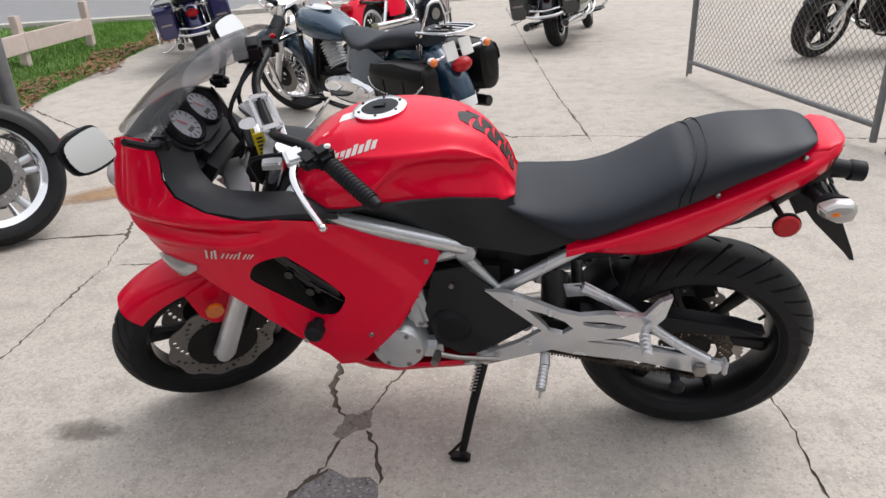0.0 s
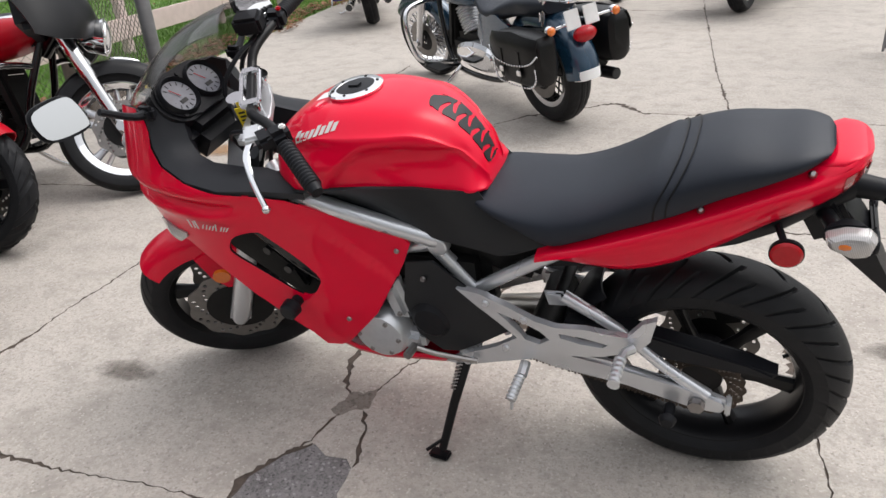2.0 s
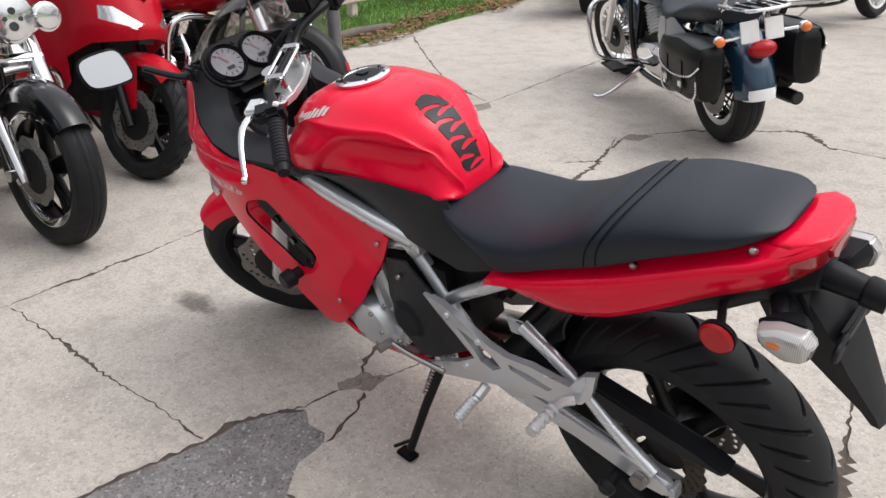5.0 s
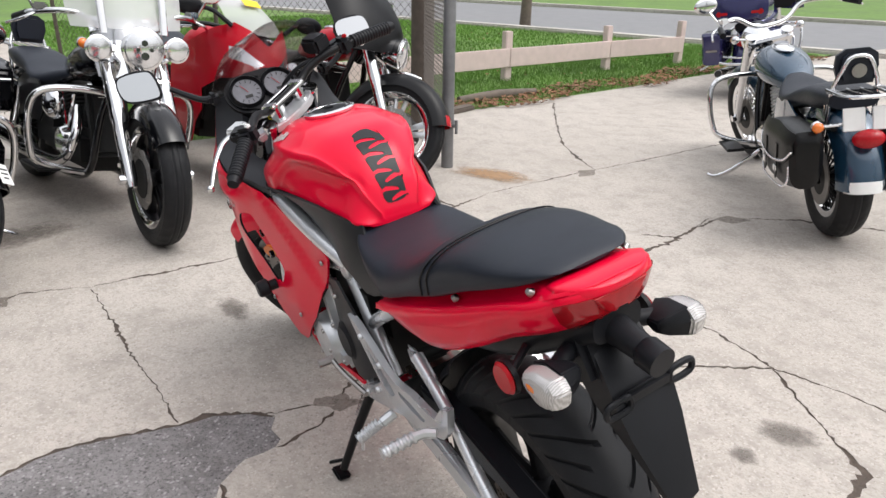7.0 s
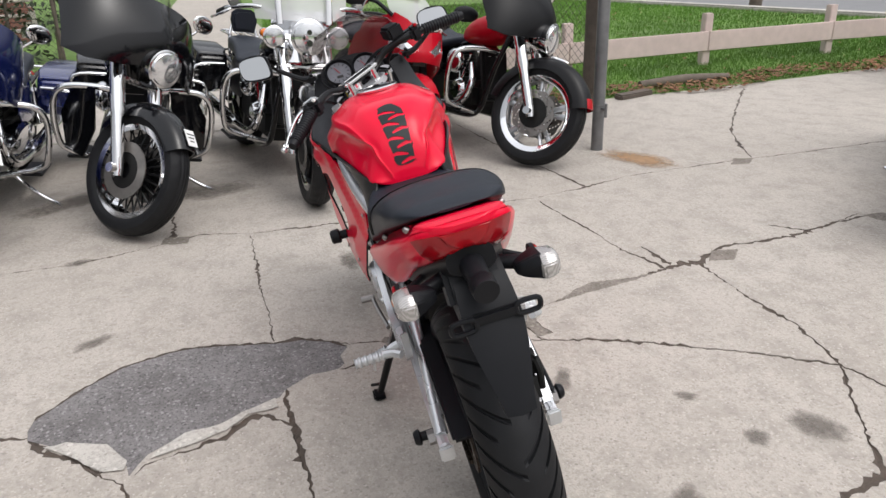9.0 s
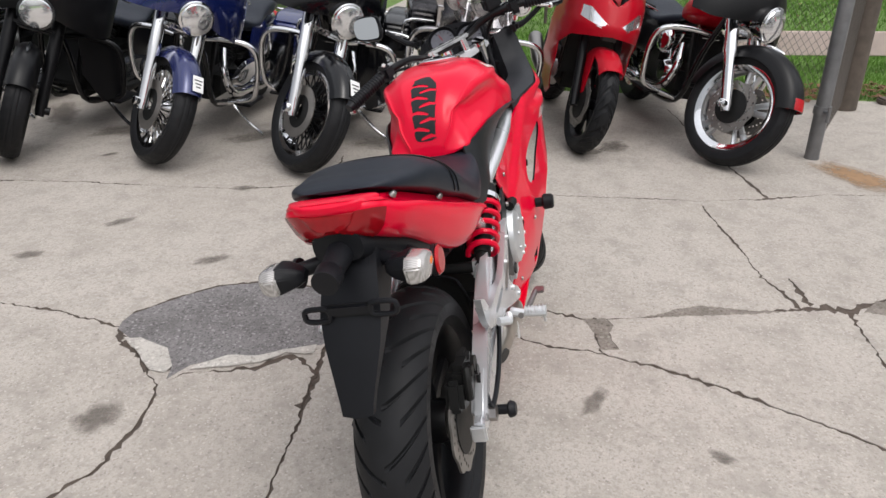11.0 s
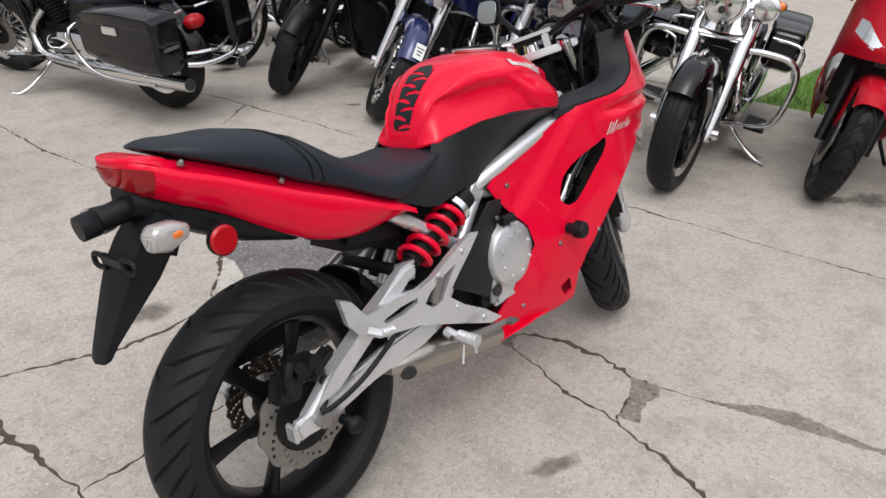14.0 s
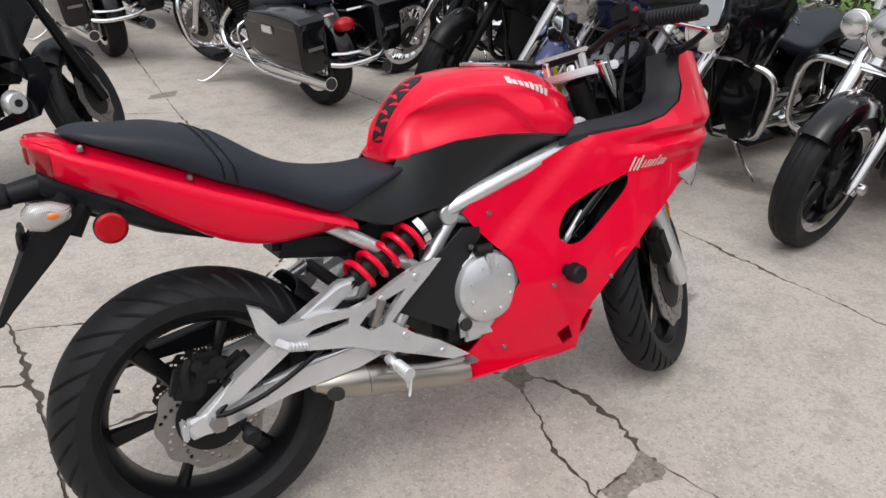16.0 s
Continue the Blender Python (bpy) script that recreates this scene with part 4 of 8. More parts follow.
part("belly_pan", b, RED, bike, "narrow red belly pan")
b = B()
ball(b, (1.425, 0, 0.83), (0.045, 0.12, 0.05), 20, 12, (0, 15, 0))
part("headlight", b, LENS_CLEAR, bike, "clear twin headlight in the nose")
b = B()
rows = []
for v in np.linspace(0, 1, 10):
    row = []
    for u in np.linspace(-1, 1, 15):
        w = 0.176 - 0.080 * v
        xx = 1.425 - 0.375 * v - u * u * (0.19 - 0.16 * v)
        zz = 0.935 + 0.223 * v + 0.042 * u * u * (1 - v) - 0.03 * u * u * v + 0.036 * math.sin(3.1416 * v)
        row.append((xx, w * u, zz))
    rows.append(row)
t = B()
loft(t, rows, cap=False, closed=False)
thicken(t, 0.003)
part("windscreen", t, SMOKE, bike, "smoked plastic windscreen")
b = B()
box(b, (1.24, 0, 0.86), (0.13, 0.22, 0.12), 0.03, (0, -35, 0))
part("cockpit_tray", b, PLASTIC, bike)
b = B()
GA = pose(1.225, 0.028, 0.958, 0, -48, 0) @ pose(0, 0, 0, 0, 0, 0)
for y in (0.048, -0.048):
    t = B()
    lathe(t, [(0.045, -0.045), (0.0515, -0.01), (0.0515, 0.012), (0.047, 0.018), (0.043, 0.010), (0.041, 0.004)], (0, y, 0), 32, "z")
    merge(b, t)
hull = [(0.064 * math.cos(a), 0.048 + 0.064 * math.sin(a)) for a in np.linspace(-0.25, 3.39, 15)] + [(0.064 * math.cos(a), -0.048 + 0.064 * math.sin(a)) for a in np.linspace(2.89, 6.53, 15)]
plate(b, hull, -0.045, 0.004, 0.008, "xy")
plate(b, [(x * 0.75 - 0.01, y * 0.8) for x, y in hull], -0.11, -0.04, 0.006, "xy")
for y in (0.0, 0.075, -0.075):
    disc(b, (-0.045 if y else 0.045, y, 0.004), (0, 0, 1), 0.006, 0.004, 10)
gau = part("instrument_pod", b, PLASTIC, bike, "black twin-dial instrument pod", xf=GA)
for y in (0.048, -0.048):
    part("dial", disc(B(), (0, y, 0.004), (0, 0, 1), 0.041, 0.003, 32), DIAL, gau, "pale grey dial", xf=GA)
    b = B()
    for i in range(11):
        a = radians(-220 + 26 * i)
        box(b, (0.033 * math.cos(a), y + 0.033 * math.sin(a), 0.0078), (0.009, 0.0022, 0.001), 0, (0, 0, math.degrees(a)))
    box(b, (-0.016, y, 0.0078), (0.010, 0.022, 0.001))
    part("dial_print", b, INK, gau, xf=GA)
    part("needle", box(B(), (0.010, y + 0.006, 0.010), (0.030, 0.0018, 0.001), 0, (0, 0, 30)), LENS_RED, gau, xf=GA)

# fork, bars and controls, turned with the front wheel
F = lambda d: Vector((1.345, 0, 0.287)) + d * Vector((-math.sin(RAKE), 0, math.cos(RAKE)))
forks = []
for s in (1, -1):
    b = B()
    y = Vector((0, s * 0.098, 0))
    tube(b, [F(-0.03) + y, F(0.0) + y, F(0.10) + y, F(0.42) + y], [0.020, 0.030, 0.029, 0.027], 14)
    box(b, F(0.0) + y, (0.06, 0.035, 0.05), 0.01, (0, -25, 0))
    fork = part("fork_slider", b, ALU, bike, "silver fork slider", xf=STEER)
    part("fork_tube", tube(B(), [F(0.40) + y, F(0.72) + y], 0.0205, 14), CHROME, fork, xf=STEER)
    b = B()
    y = Vector((0, s * 0.115, 0))
    box(b, F(0.10) + y + Vector((-0.075, -s * 0.022, 0.02)), (0.07, 0.045, 0.11), 0.012, (0, -25, 0))
    part("front_caliper", b, DARK, fork, xf=STEER)
b = B()
arc_fender(b, (1.345, 0, 0.287), 0.306, 0.068, 47, 148, 0.060, 20, 11)
for s in (1, -1):
    plate(b, [(1.385, 0.53), (1.30, 0.565), (1.20, 0.50), (1.20, 0.47), (1.275, 0.44), (1.29, 0.375), (1.345, 0.385), (1.37, 0.43)], s * 0.066, s * 0.073, 0.003)
fend = part("front_mudguard", b, RED, bike, "glossy red front mudguard", xf=STEER)
for s in (1, -1):
    part("side_reflector", disc(B(), (1.325, s * 0.10, 0.475), (0, s, 0), 0.024, 0.010, 18), LENS_AMBER, fend, xf=STEER)
b = B()
plate(b, [(1.10, 0.04), (1.13, 0.12), (1.09, 0.135), (1.05, 0.06), (1.045, 0), (1.05, -0.06), (1.09, -0.135), (1.13, -0.12), (1.10, -0.04)], 0, 0.022, 0.004, "xy")
clamp = part("triple_clamp", b, CAST, bike, "polished alloy triple clamp", xf=STEER @ Matrix.Translation((-0.03, 0, 0.905)))
b = B()
plate(b, [(1.09, 0.12), (1.15, 0.12), (1.15, -0.12), (1.09, -0.12)], 0.0, 0.03, 0.006, "xy")
part("lower_clamp", b, CAST, clamp, xf=STEER @ Matrix.Translation((0.04, 0, 0.745)))
b = B()
for s in (1, -1):
    box(b, (1.05, s * 0.052, 0.945), (0.036, 0.020, 0.050), 0.006)
    disc(b, (1.045, s * 0.098, 0.922), (0, 0, 1), 0.020, 0.010, 18)
for yy in (-0.062, 0.062):
    box(b, (1.05, yy, 0.972), (0.046, 0.026, 0.012), 0.004)
for xx in (1.028, 1.072):
    box(b, (xx, 0, 0.972), (0.009, 0.125, 0.010), 0.003)
part("bar_clamp", b, CHROME, clamp, "bright alloy handlebar clamp", xf=STEER)
b = B()
tube(b, [(1.095, 0, 0.905), (1.095, 0, 0.955)], [0.026, 0.022], 16)
ig = part("ignition_switch", b, CHROME, clamp, xf=STEER)
b = B()
plate(b, [(1.07, 0.885), (1.095, 0.885), (1.095, 0.955), (1.07, 0.955)], 0.043, 0.046)
tag = part("key_tag", b, YELLOW, ig, "yellow paper key tag with dark bars", xf=STEER)
b = B()
for i in range(5):
    box(b, (1.0825, 0.0468, 0.898 + 0.011 * i), (0.014, 0.0012, 0.005))
part("tag_print", b, INK, tag, xf=STEER)
half_bar = [(1.035, 0.13, 0.985), (0.985, 0.21, 0.993), (0.925, 0.361, 0.966)]
b = tube(B(), [(x, -y, z) for x, y, z in half_bar[::-1]] + [(1.05, -0.07, 0.965), (1.05, 0.07, 0.965)] + half_bar, 0.0115, 10, 5)
bars = part("handlebar", b, BLACK_SATIN, bike, "black tubular handlebar turned to the left", xf=STEER)
for s in (1, -1):
    b = B()
    d = Vector((-0.0425, s * 0.104, -0.02)).normalized()
    p0 = Vector((0.9675, s * 0.257, 0.986))
    line = [p0 + d * (0.125 * i / 52) for i in range(53)] + [p0 + d * 0.127, p0 + d * 0.145]
    tube(b, line, [0.0192 if i % 4 < 2 else 0.0172 for i in range(53)] + [0.016, 0.013], 14)
    part("grip", b, PLASTIC, bars, "ribbed black rubber grip", xf=STEER)
    b = B()
    box(b, p0 - d * 0.03, (0.05, 0.045, 0.05), 0.012, (0, 0, s * 18))
    box(b, p0 - d * 0.035 + Vector((0.03, 0, 0.0)), (0.04, 0.05, 0.03), 0.008, (0, 0, s * 18))
    sw = part("switch_box", b, PLASTIC, bars, xf=STEER)
    part("switch", box(B(), p0 - d * 0.03 + Vector((-0.015, 0, 0.026)), (0.014, 0.012, 0.01), 0.003), LENS_RED if s < 0 else WHITE, sw, xf=STEER)
    b = B()
    q = p0 - d * 0.045 + Vector((0.05, 0, 0.0))
    tube(b, [q, q + Vector((0.018, s * 0.04, -0.010)), q + Vector((0.014, s * 0.09, -0.032)), q + Vector((-0.004, s * 0.150, -0.064))], [0.009, 0.009, 0.007, 0.006], 8, 4, 0.6)
    ball(b, q + Vector((-0.004, s * 0.152, -0.064)), 0.0095, 10, 8)
    part("lever", b, CHROME, bars, "bright alloy lever", xf=STEER)
    b = B()
    box(b, q - Vector((0, s * 0.01, 0)), (0.04, 0.05, 0.024), 0.006)
    part("lever_perch", b, CAST, bars, xf=STEER)
b = B()
box(b, (1.035, -0.185, 1.025), (0.07, 0.055, 0.045), 0.008, (0, 0, -12))
part("brake_reservoir", b, PLASTIC, bars, "black brake fluid reservoir", xf=STEER)
b = B()
tube(b, [(1.0, 0.2, 0.98), (1.07, 0.14, 0.96), (1.12, 0.08, 0.91), (1.11, 0.05, 0.82)], 0.005, 6, 5)
tube(b, [(1.0, -0.2, 0.98), (1.07, -0.12, 0.99), (1.13, -0.06, 0.93), (1.09, -0.03, 0.81)], 0.006, 6, 5)
tube(b, [(1.02, -0.19, 1.0), (1.09, -0.15, 0.93), (1.07, -0.12, 0.82), (1.12, -0.11, 0.64)], 0.006, 6, 5)
part("control_cable", b, PLASTIC, bars, xf=STEER)
for s in (1, -1):
    b = B()
    tube(b, [(1.235, s * 0.175, 0.965), (1.24, s * 0.21, 0.975), (1.25, s * 0.275, 1.02)], [0.013, 0.009, 0.008], 8, 4)
    box(b, (1.235, s * 0.172, 0.965), (0.05, 0.03, 0.035), 0.01)
    stalk = part("mirror_stalk", b, PLASTIC, bike)
    MM = pose(1.275 if s > 0 else 1.225, 0.35 if s > 0 else -0.290, 1.042 if s > 0 else 1.056, 0, 15 if s > 0 else 22, -14) @ Matrix.Diagonal((0.60, 0.58, 0.70, 1))
    b = B()
    plate(b, [(-0.095, -0.045), (-0.08, 0.04), (-0.03, 0.06), (0.07, 0.055), (0.1, 0.02), (0.085, -0.04), (0.03, -0.06), (-0.06, -0.062)], 0.0, 0.04, 0.014, "yz", 3)
    sh = part("mirror_shell", b, PLASTIC, stalk, "black oval mirror housing", xf=MM)
    b = B()
    plate(b, [(-0.086, -0.04), (-0.072, 0.035), (-0.03, 0.052), (0.065, 0.047), (0.09, 0.018), (0.077, -0.035), (0.03, -0.052), (-0.055, -0.054)], -0.003, 0.0, 0, "yz", 3)
    part("mirror_glass", b, MIRROR, sh, xf=MM)

from mathutils.bvhtree import BVHTree

# tank: for each x the lower edge, the knee, the shoulder and the top
TANK = [(0.462, 0.778, 0.078, 0.784, 0.068, 0.788, 0.045, 0.792), (0.48, 0.781, 0.098, 0.800, 0.086, 0.825, 0.064, 0.842), (0.52, 0.790, 0.116, 0.830, 0.102, 0.868, 0.086, 0.903), (0.58, 0.803, 0.136, 0.850, 0.120, 0.905, 0.114, 0.945),
        (0.66, 0.812, 0.156, 0.860, 0.148, 0.912, 0.143, 0.962), (0.74, 0.812, 0.171, 0.860, 0.171, 0.908, 0.154, 0.965), (0.82, 0.805, 0.178, 0.855, 0.179, 0.900, 0.147, 0.956), (0.89, 0.793, 0.168, 0.840, 0.165, 0.885, 0.124, 0.934),
        (0.95, 0.798, 0.125, 0.830, 0.120, 0.860, 0.095, 0.897), (0.99, 0.815, 0.06, 0.828, 0.058, 0.838, 0.05, 0.858)]


def tank_ring(x, grow=0.0):
    (zl, wl, zk, wk, zs, ws, zt), = keyed(TANK, [x])
    half = [(0, 0, zt), (0, ws * 0.55, zt - 0.10 * (zt - zs)), (0, ws * 0.90, zs + 0.36 * (zt - zs)), (0, ws * 0.985, zs + 0.012), (0, ws + 0.003, zs - 0.008), (0, wk, zk), (0, wl, zl + 0.008), (0, wl - 0.008, zl), (0, wl * 0.5, zl - 0.004), (0, 0, zl - 0.004)]
    half = smooth_line(half, 4)
    # knee recess under an arching crease
    arch = 0.908 - 0.085 * max(0.0, (x - 0.66) / 0.13) ** 2.2 - 0.03 * max(0.0, (0.62 - x) / 0.14)
    fade = min(1.0, max(0.0, (x - 0.485) / 0.05)) * min(1.0, max(0.0, (0.815 - x) / 0.03))
    for q in half:
        if q.y > 0.06:
            u = min(1.0, max(0.0, (arch - q.z) / 0.016))
            q.y -= 0.015 * fade * u * u * (3 - 2 * u) * (0.55 + 0.45 * min(1.0, max(0.0, (q.z - zl) / 0.05)))
    left = [(x, q.y + (grow if q.y > 0.02 else 0), q.z + grow) for q in half]
    return left + [(x, -q[1], q[2]) for q in left[-2:0:-1]]


b = B()
loft(b, [tank_ring(x) for x in np.concatenate((np.linspace(0.463, 0.56, 22), np.linspace(0.566, 0.989, 72)))])
tank = part("fuel_tank", b, RED, bike, "glossy red fuel tank", sharp=60)
CAP = pose(0.775, 0, 0.9615, 0, 5, 0)
b = B()
lathe(b, [(0.028, 0.0), (0.062, 0.0), (0.063, 0.006), (0.058, 0.009), (0.044, 0.009), (0.042, 0.006), (0.028, 0.006)], (0, 0, 0), 40, "z", True)
cap = part("filler_ring", b, CHROME, tank, "bright filler ring", xf=CAP)
b = B()
lathe(b, [(0.0, 0.0), (0.043, 0.0), (0.043, 0.008), (0.02, 0.010)], (0, 0, 0), 32, "z")
box(b, (0.0, 0.0, 0.011), (0.03, 0.022, 0.006), 0.003)
part("filler_lock", b, PLASTIC, cap, xf=CAP)
for a in (0.5, 1.57, 2.6, 3.7, 4.71, 5.8):
    part("ring_screw", bolts(B(), [(0.051 * math.cos(a), 0.051 * math.sin(a), 0.008)], (0, 0, 1), 0.004, 0.003), INK, cap, xf=CAP)


def on_tank(x, y, lift=0.003):
    """The point of the tank's upper skin over (x, y)."""
    ring = tank_ring(x)
    half = [q for q in ring[:21]]
    top = half[:1 + max(range(15), key=lambda i: half[i][1])]
    z = float(np.interp(abs(y), [q[1] for q in top], [q[2] for q in top]))
    return Vector((x - lift, y, z + lift * 0.6))


# tank pad: a spine with curled flanks, up the middle of the tank's back
back = [(x, keyed(TANK, [x])[0][6]) for x in np.linspace(0.466, 0.66, 60)]
run = np.cumsum([0] + [math.dist(p, q) for p, q in zip(back, back[1:])])


def pad_pt(u, v):
    """A point of the pad: v metres up the tank's back, u across it."""
    return on_tank(float(np.interp(v, run, [p[0] for p in back])), u, 0.0015)


PAD = []
for side in (1, -1):
    vs_ = [0.012, 0.055, 0.098, 0.141, 0.182, 0.204]
    edge = [(side * 0.016, vs_[0])]
    for k in range(5):
        lo, hi = vs_[k], vs_[k + 1]
        w = 0.026 + 0.010 * k / 4 - (0.008 if k == 4 else 0)
        m = (lo + hi) / 2 + (0.010 if side > 0 else -0.010)
        edge += [(side * w, lo + 0.008), (side * (w + 0.002), m - 0.008)]
        if k < 4:
            deep = -0.010 * side
            edge += [(side * 0.020, m - 0.004), (deep, m - 0.010), (deep, m - 0.003), (side * 0.016, m + 0.006), (side * w, m + 0.003)]
    edge.append((side * 0.012, vs_[-1]))
    PAD += edge if side > 0 else edge[::-1]
b = shell(B(), PAD, [], pad_pt, 0.008, 0.003, 2)
pad = part("tank_pad", b, PLASTIC_GREY, tank, "black rubber tank pad with curled bars", sharp=50)
tank_tree = BVHTree.FromPolygons([v.co.copy() for v in tank.data.vertices], [tuple(p.vertices) for p in tank.data.polygons])


def on_skin(x, z, s, lift=0.0016):
    """The tank's outer skin where a slanting line through (x, 0.15 s, z) meets it."""
    d = Vector((0, -s, -0.42)).normalized()
    place, normal, *_ = tank_tree.ray_cast(Vector((x, s * 0.15, z)) - d * 0.25, d)
    return place + normal * lift if normal.dot(d) < 0 else place - normal * lift


for s in (1, -1):
    b = B()
    for i in range(8):
        w, h = (0.0105, 0.019 + 0.005 * (i in (4, 6))) if i else (0.0130, 0.026)
        along = 0.0146 * i
        for k0, k1 in ((0.0, 1.0),):
            grid_ = []
            for r_ in (0.0, 0.5, 1.0):
                row_ = []
                for k in (k0, k1):
                    u = along + w * k + 0.20 * h * r_
                    x = (0.876 - u) if s > 0 else (0.742 + u)
                    z = (0.898 + 0.36 * u if s > 0 else 0.930 - 0.34 * u) + h * r_
                    row_.append(b.verts.new(on_skin(x, z, s)))
                grid_.append(row_)
            for lo_, hi_ in zip(grid_, grid_[1:]):
                b.faces.new((lo_[0], lo_[1], hi_[1], hi_[0]))
    part("badge", b, LOGO, tank, "white maker's badge as plain bars")
b = shell(B(), [(0.872, -0.012), (0.872, 0.026), (0.832, 0.026), (0.832, -0.012)], [], lambda x, y: on_tank(x, y, 0.002), 0.008, 0)
part("paper_label", b, WHITE, tank, "small white paper label by the filler cap")

# black side covers under the tank
for s in (1, -1):
    line = [(0.945, 0.806), (0.90, 0.790), (0.80, 0.748), (0.70, 0.708), (0.60, 0.672), (0.55, 0.668), (0.505, 0.664), (0.43, 0.650), (0.36, 0.672), (0.305, 0.695), (0.38, 0.722), (0.45, 0.75), (0.475, 0.784), (0.52, 0.796), (0.60, 0.815), (0.70, 0.820), (0.80, 0.812), (0.88, 0.800)]

    def cover_at(x, z, s=s):
        low = 0.64 + max(0.0, x - 0.58) * 0.42
        top, wl = keyed(TANK, [max(x, 0.47)])[0][:2]
        u = min(1.1, max(0.0, (z - low) / max(0.02, top - low)))
        base = 0.128 if x < 0.53 else 0.128 - min(1.0, (x - 0.53) / 0.08) * 0.014
        return (x, s * (base + (wl - 0.004 - base) * u ** 1.6), z)

    b = shell(B(), line, [], cover_at, 0.025, 0.006)
    part("side_cover", b, PLASTIC_GREY, bike, "satin black side cover under the tank")

# seat and tail
SEAT = [(-0.176, 0.030, 0.918, 0.932), (-0.170, 0.058, 0.913, 0.938), (-0.156, 0.080, 0.906, 0.943), (-0.134, 0.098, 0.895, 0.946), (-0.09, 0.114, 0.876, 0.942), (0.0, 0.131, 0.836, 0.937), (0.07, 0.141, 0.800, 0.915), (0.12, 0.146, 0.779, 0.886), (0.18, 0.148, 0.754, 0.845), (0.25, 0.148, 0.720, 0.810),
        (0.31, 0.146, 0.698, 0.795), (0.36, 0.142, 0.715, 0.788), (0.41, 0.132, 0.735, 0.784), (0.46, 0.116, 0.752, 0.786), (0.505, 0.09, 0.765, 0.788)]
b = B()
loft(b, [ring_yz(x, w, z0, z1 - (0.020 if x < 0.1 else 0.012), 36, 2.7, 7, 0.30) for x in np.concatenate((np.linspace(-0.1755, -0.13, 9), np.linspace(-0.115, 0.503, 44))) for (w, z0, z1) in keyed(SEAT, [x])])
seat = part("seat", b, VINYL, bike, "black vinyl stepped dual seat", sharp=60)
b = B()
for xc in (0.108, 0.086):
    pts = []
    for a in np.linspace(-0.25, 3.39, 25):
        x = xc - 0.035 * math.sin(max(0, min(3.1416, a)))
        (w, z0, z1), = keyed(SEAT, [x])
        zm = z0 + (z1 - z0) * 0.30
        c, sn = math.cos(a), math.sin(a)
        pp = 2.7 if sn >= 0 else 7
        pts.append((x, (w + 0.001) * math.copysign(abs(c) ** (2 / pp), c), zm + ((z1 - zm) if sn >= 0 else (zm - z0)) * math.copysign(abs(sn) ** (2 / pp), sn) - (0.0185 * max(0.0, sn) ** 0.7)))
    tube(b, pts, 0.0015, 8)
part("seam", b, BLACK_SATIN, seat, "raised seam across the seat step")
TAIL = [(-0.228, 0.046, 0.864, 0.912), (-0.222, 0.062, 0.856, 0.911), (-0.210, 0.078, 0.847, 0.908), (-0.193, 0.092, 0.836, 0.901), (-0.165, 0.105, 0.820, 0.887), (-0.10, 0.122, 0.788, 0.862), (0.0, 0.140, 0.724, 0.818), (0.08, 0.151, 0.680, 0.784), (0.16, 0.160, 0.660, 0.752), (0.25, 0.160, 0.662, 0.714), (0.31, 0.156, 0.666, 0.692), (0.345, 0.150, 0.668, 0.676)]


def tail_ring(x, grow=0.0):
    (w, z0, z1), = keyed(TAIL, [x])
    g, h = grow, z1 - z0
    e = min(1.0, max(0.15, (x + 0.20) / 0.06))
    half = [(w * 0.45, z1 + 0.017 * e), (w - 0.036 * e - 0.004, z1 + 0.016 * e), (w - 0.028 * e - 0.003, z1 + 0.004 * e), (w - 0.016 * e - 0.002, z1 - 0.003), (w - 0.012, z1 - 0.002), (w - 0.004 + g, z1 - 0.006), (w + g, z1 - 0.016), (w - 0.003 + g, z1 - 0.4 * h), (w - 0.012 + g, z0 + 0.26 * h), (w - 0.024 + g, z0 + 0.05 * h), (w - 0.036 + g, z0 - g), (w - 0.056, z0 + 0.004 - g), (w * 0.3, z0 + 0.01)]
    half = [(max(y, 0.01), z) for y, z in half]
    return [(x, y, z) for y, z in half] + [(x, -y, z) for y, z in half[::-1]]


b = B()
loft(b, [tail_ring(x) for x in np.linspace(-0.227, 0.343, 58)])
tail = part("tail_fairing", b, RED, bike, "glossy red tail fairing", sharp=50)
LAMP_X = [-0.2275, -0.224, -0.219, -0.213, -0.207, -0.201, -0.195]


def lamp_row(x, dx=0.0, g=1.0):
    """The lamp's lower section at x, from one shoulder under the tail to the other."""
    cut = tail_ring(x, 0.0022)
    row = cut[6:12] + cut[14:20]
    zc = sum(q[2] for q in row) / len(row)
    return [(q[0] - dx, q[1] * g, zc + (q[2] - zc) * g) for q in row]


b = B()
loft(b, [lamp_row(x) for x in LAMP_X[::-1]] + [lamp_row(LAMP_X[0], dx, g) for dx, g in ((0.003, 0.97), (0.005, 0.90), (0.006, 0.75))])
part("tail_lamp", b, LENS_DARK, tail, "deep red tail lamp wrapping round the tail's end")
b = B()
loft(b, [ring_yz(x, w, z0, z1, 32, 7, 3, 0.5) for x, w, z0, z1 in ((-0.2345, 0.022, 0.899, 0.908), (-0.2315, 0.040, 0.894, 0.911), (-0.224, 0.056, 0.890, 0.9135), (-0.212, 0.070, 0.886, 0.914), (-0.190, 0.083, 0.878, 0.912), (-0.165, 0.076, 0.868, 0.904), (-0.12, 0.066, 0.85, 0.878))])
part("tail_deck", b, RED, tail, "red deck behind the seat")
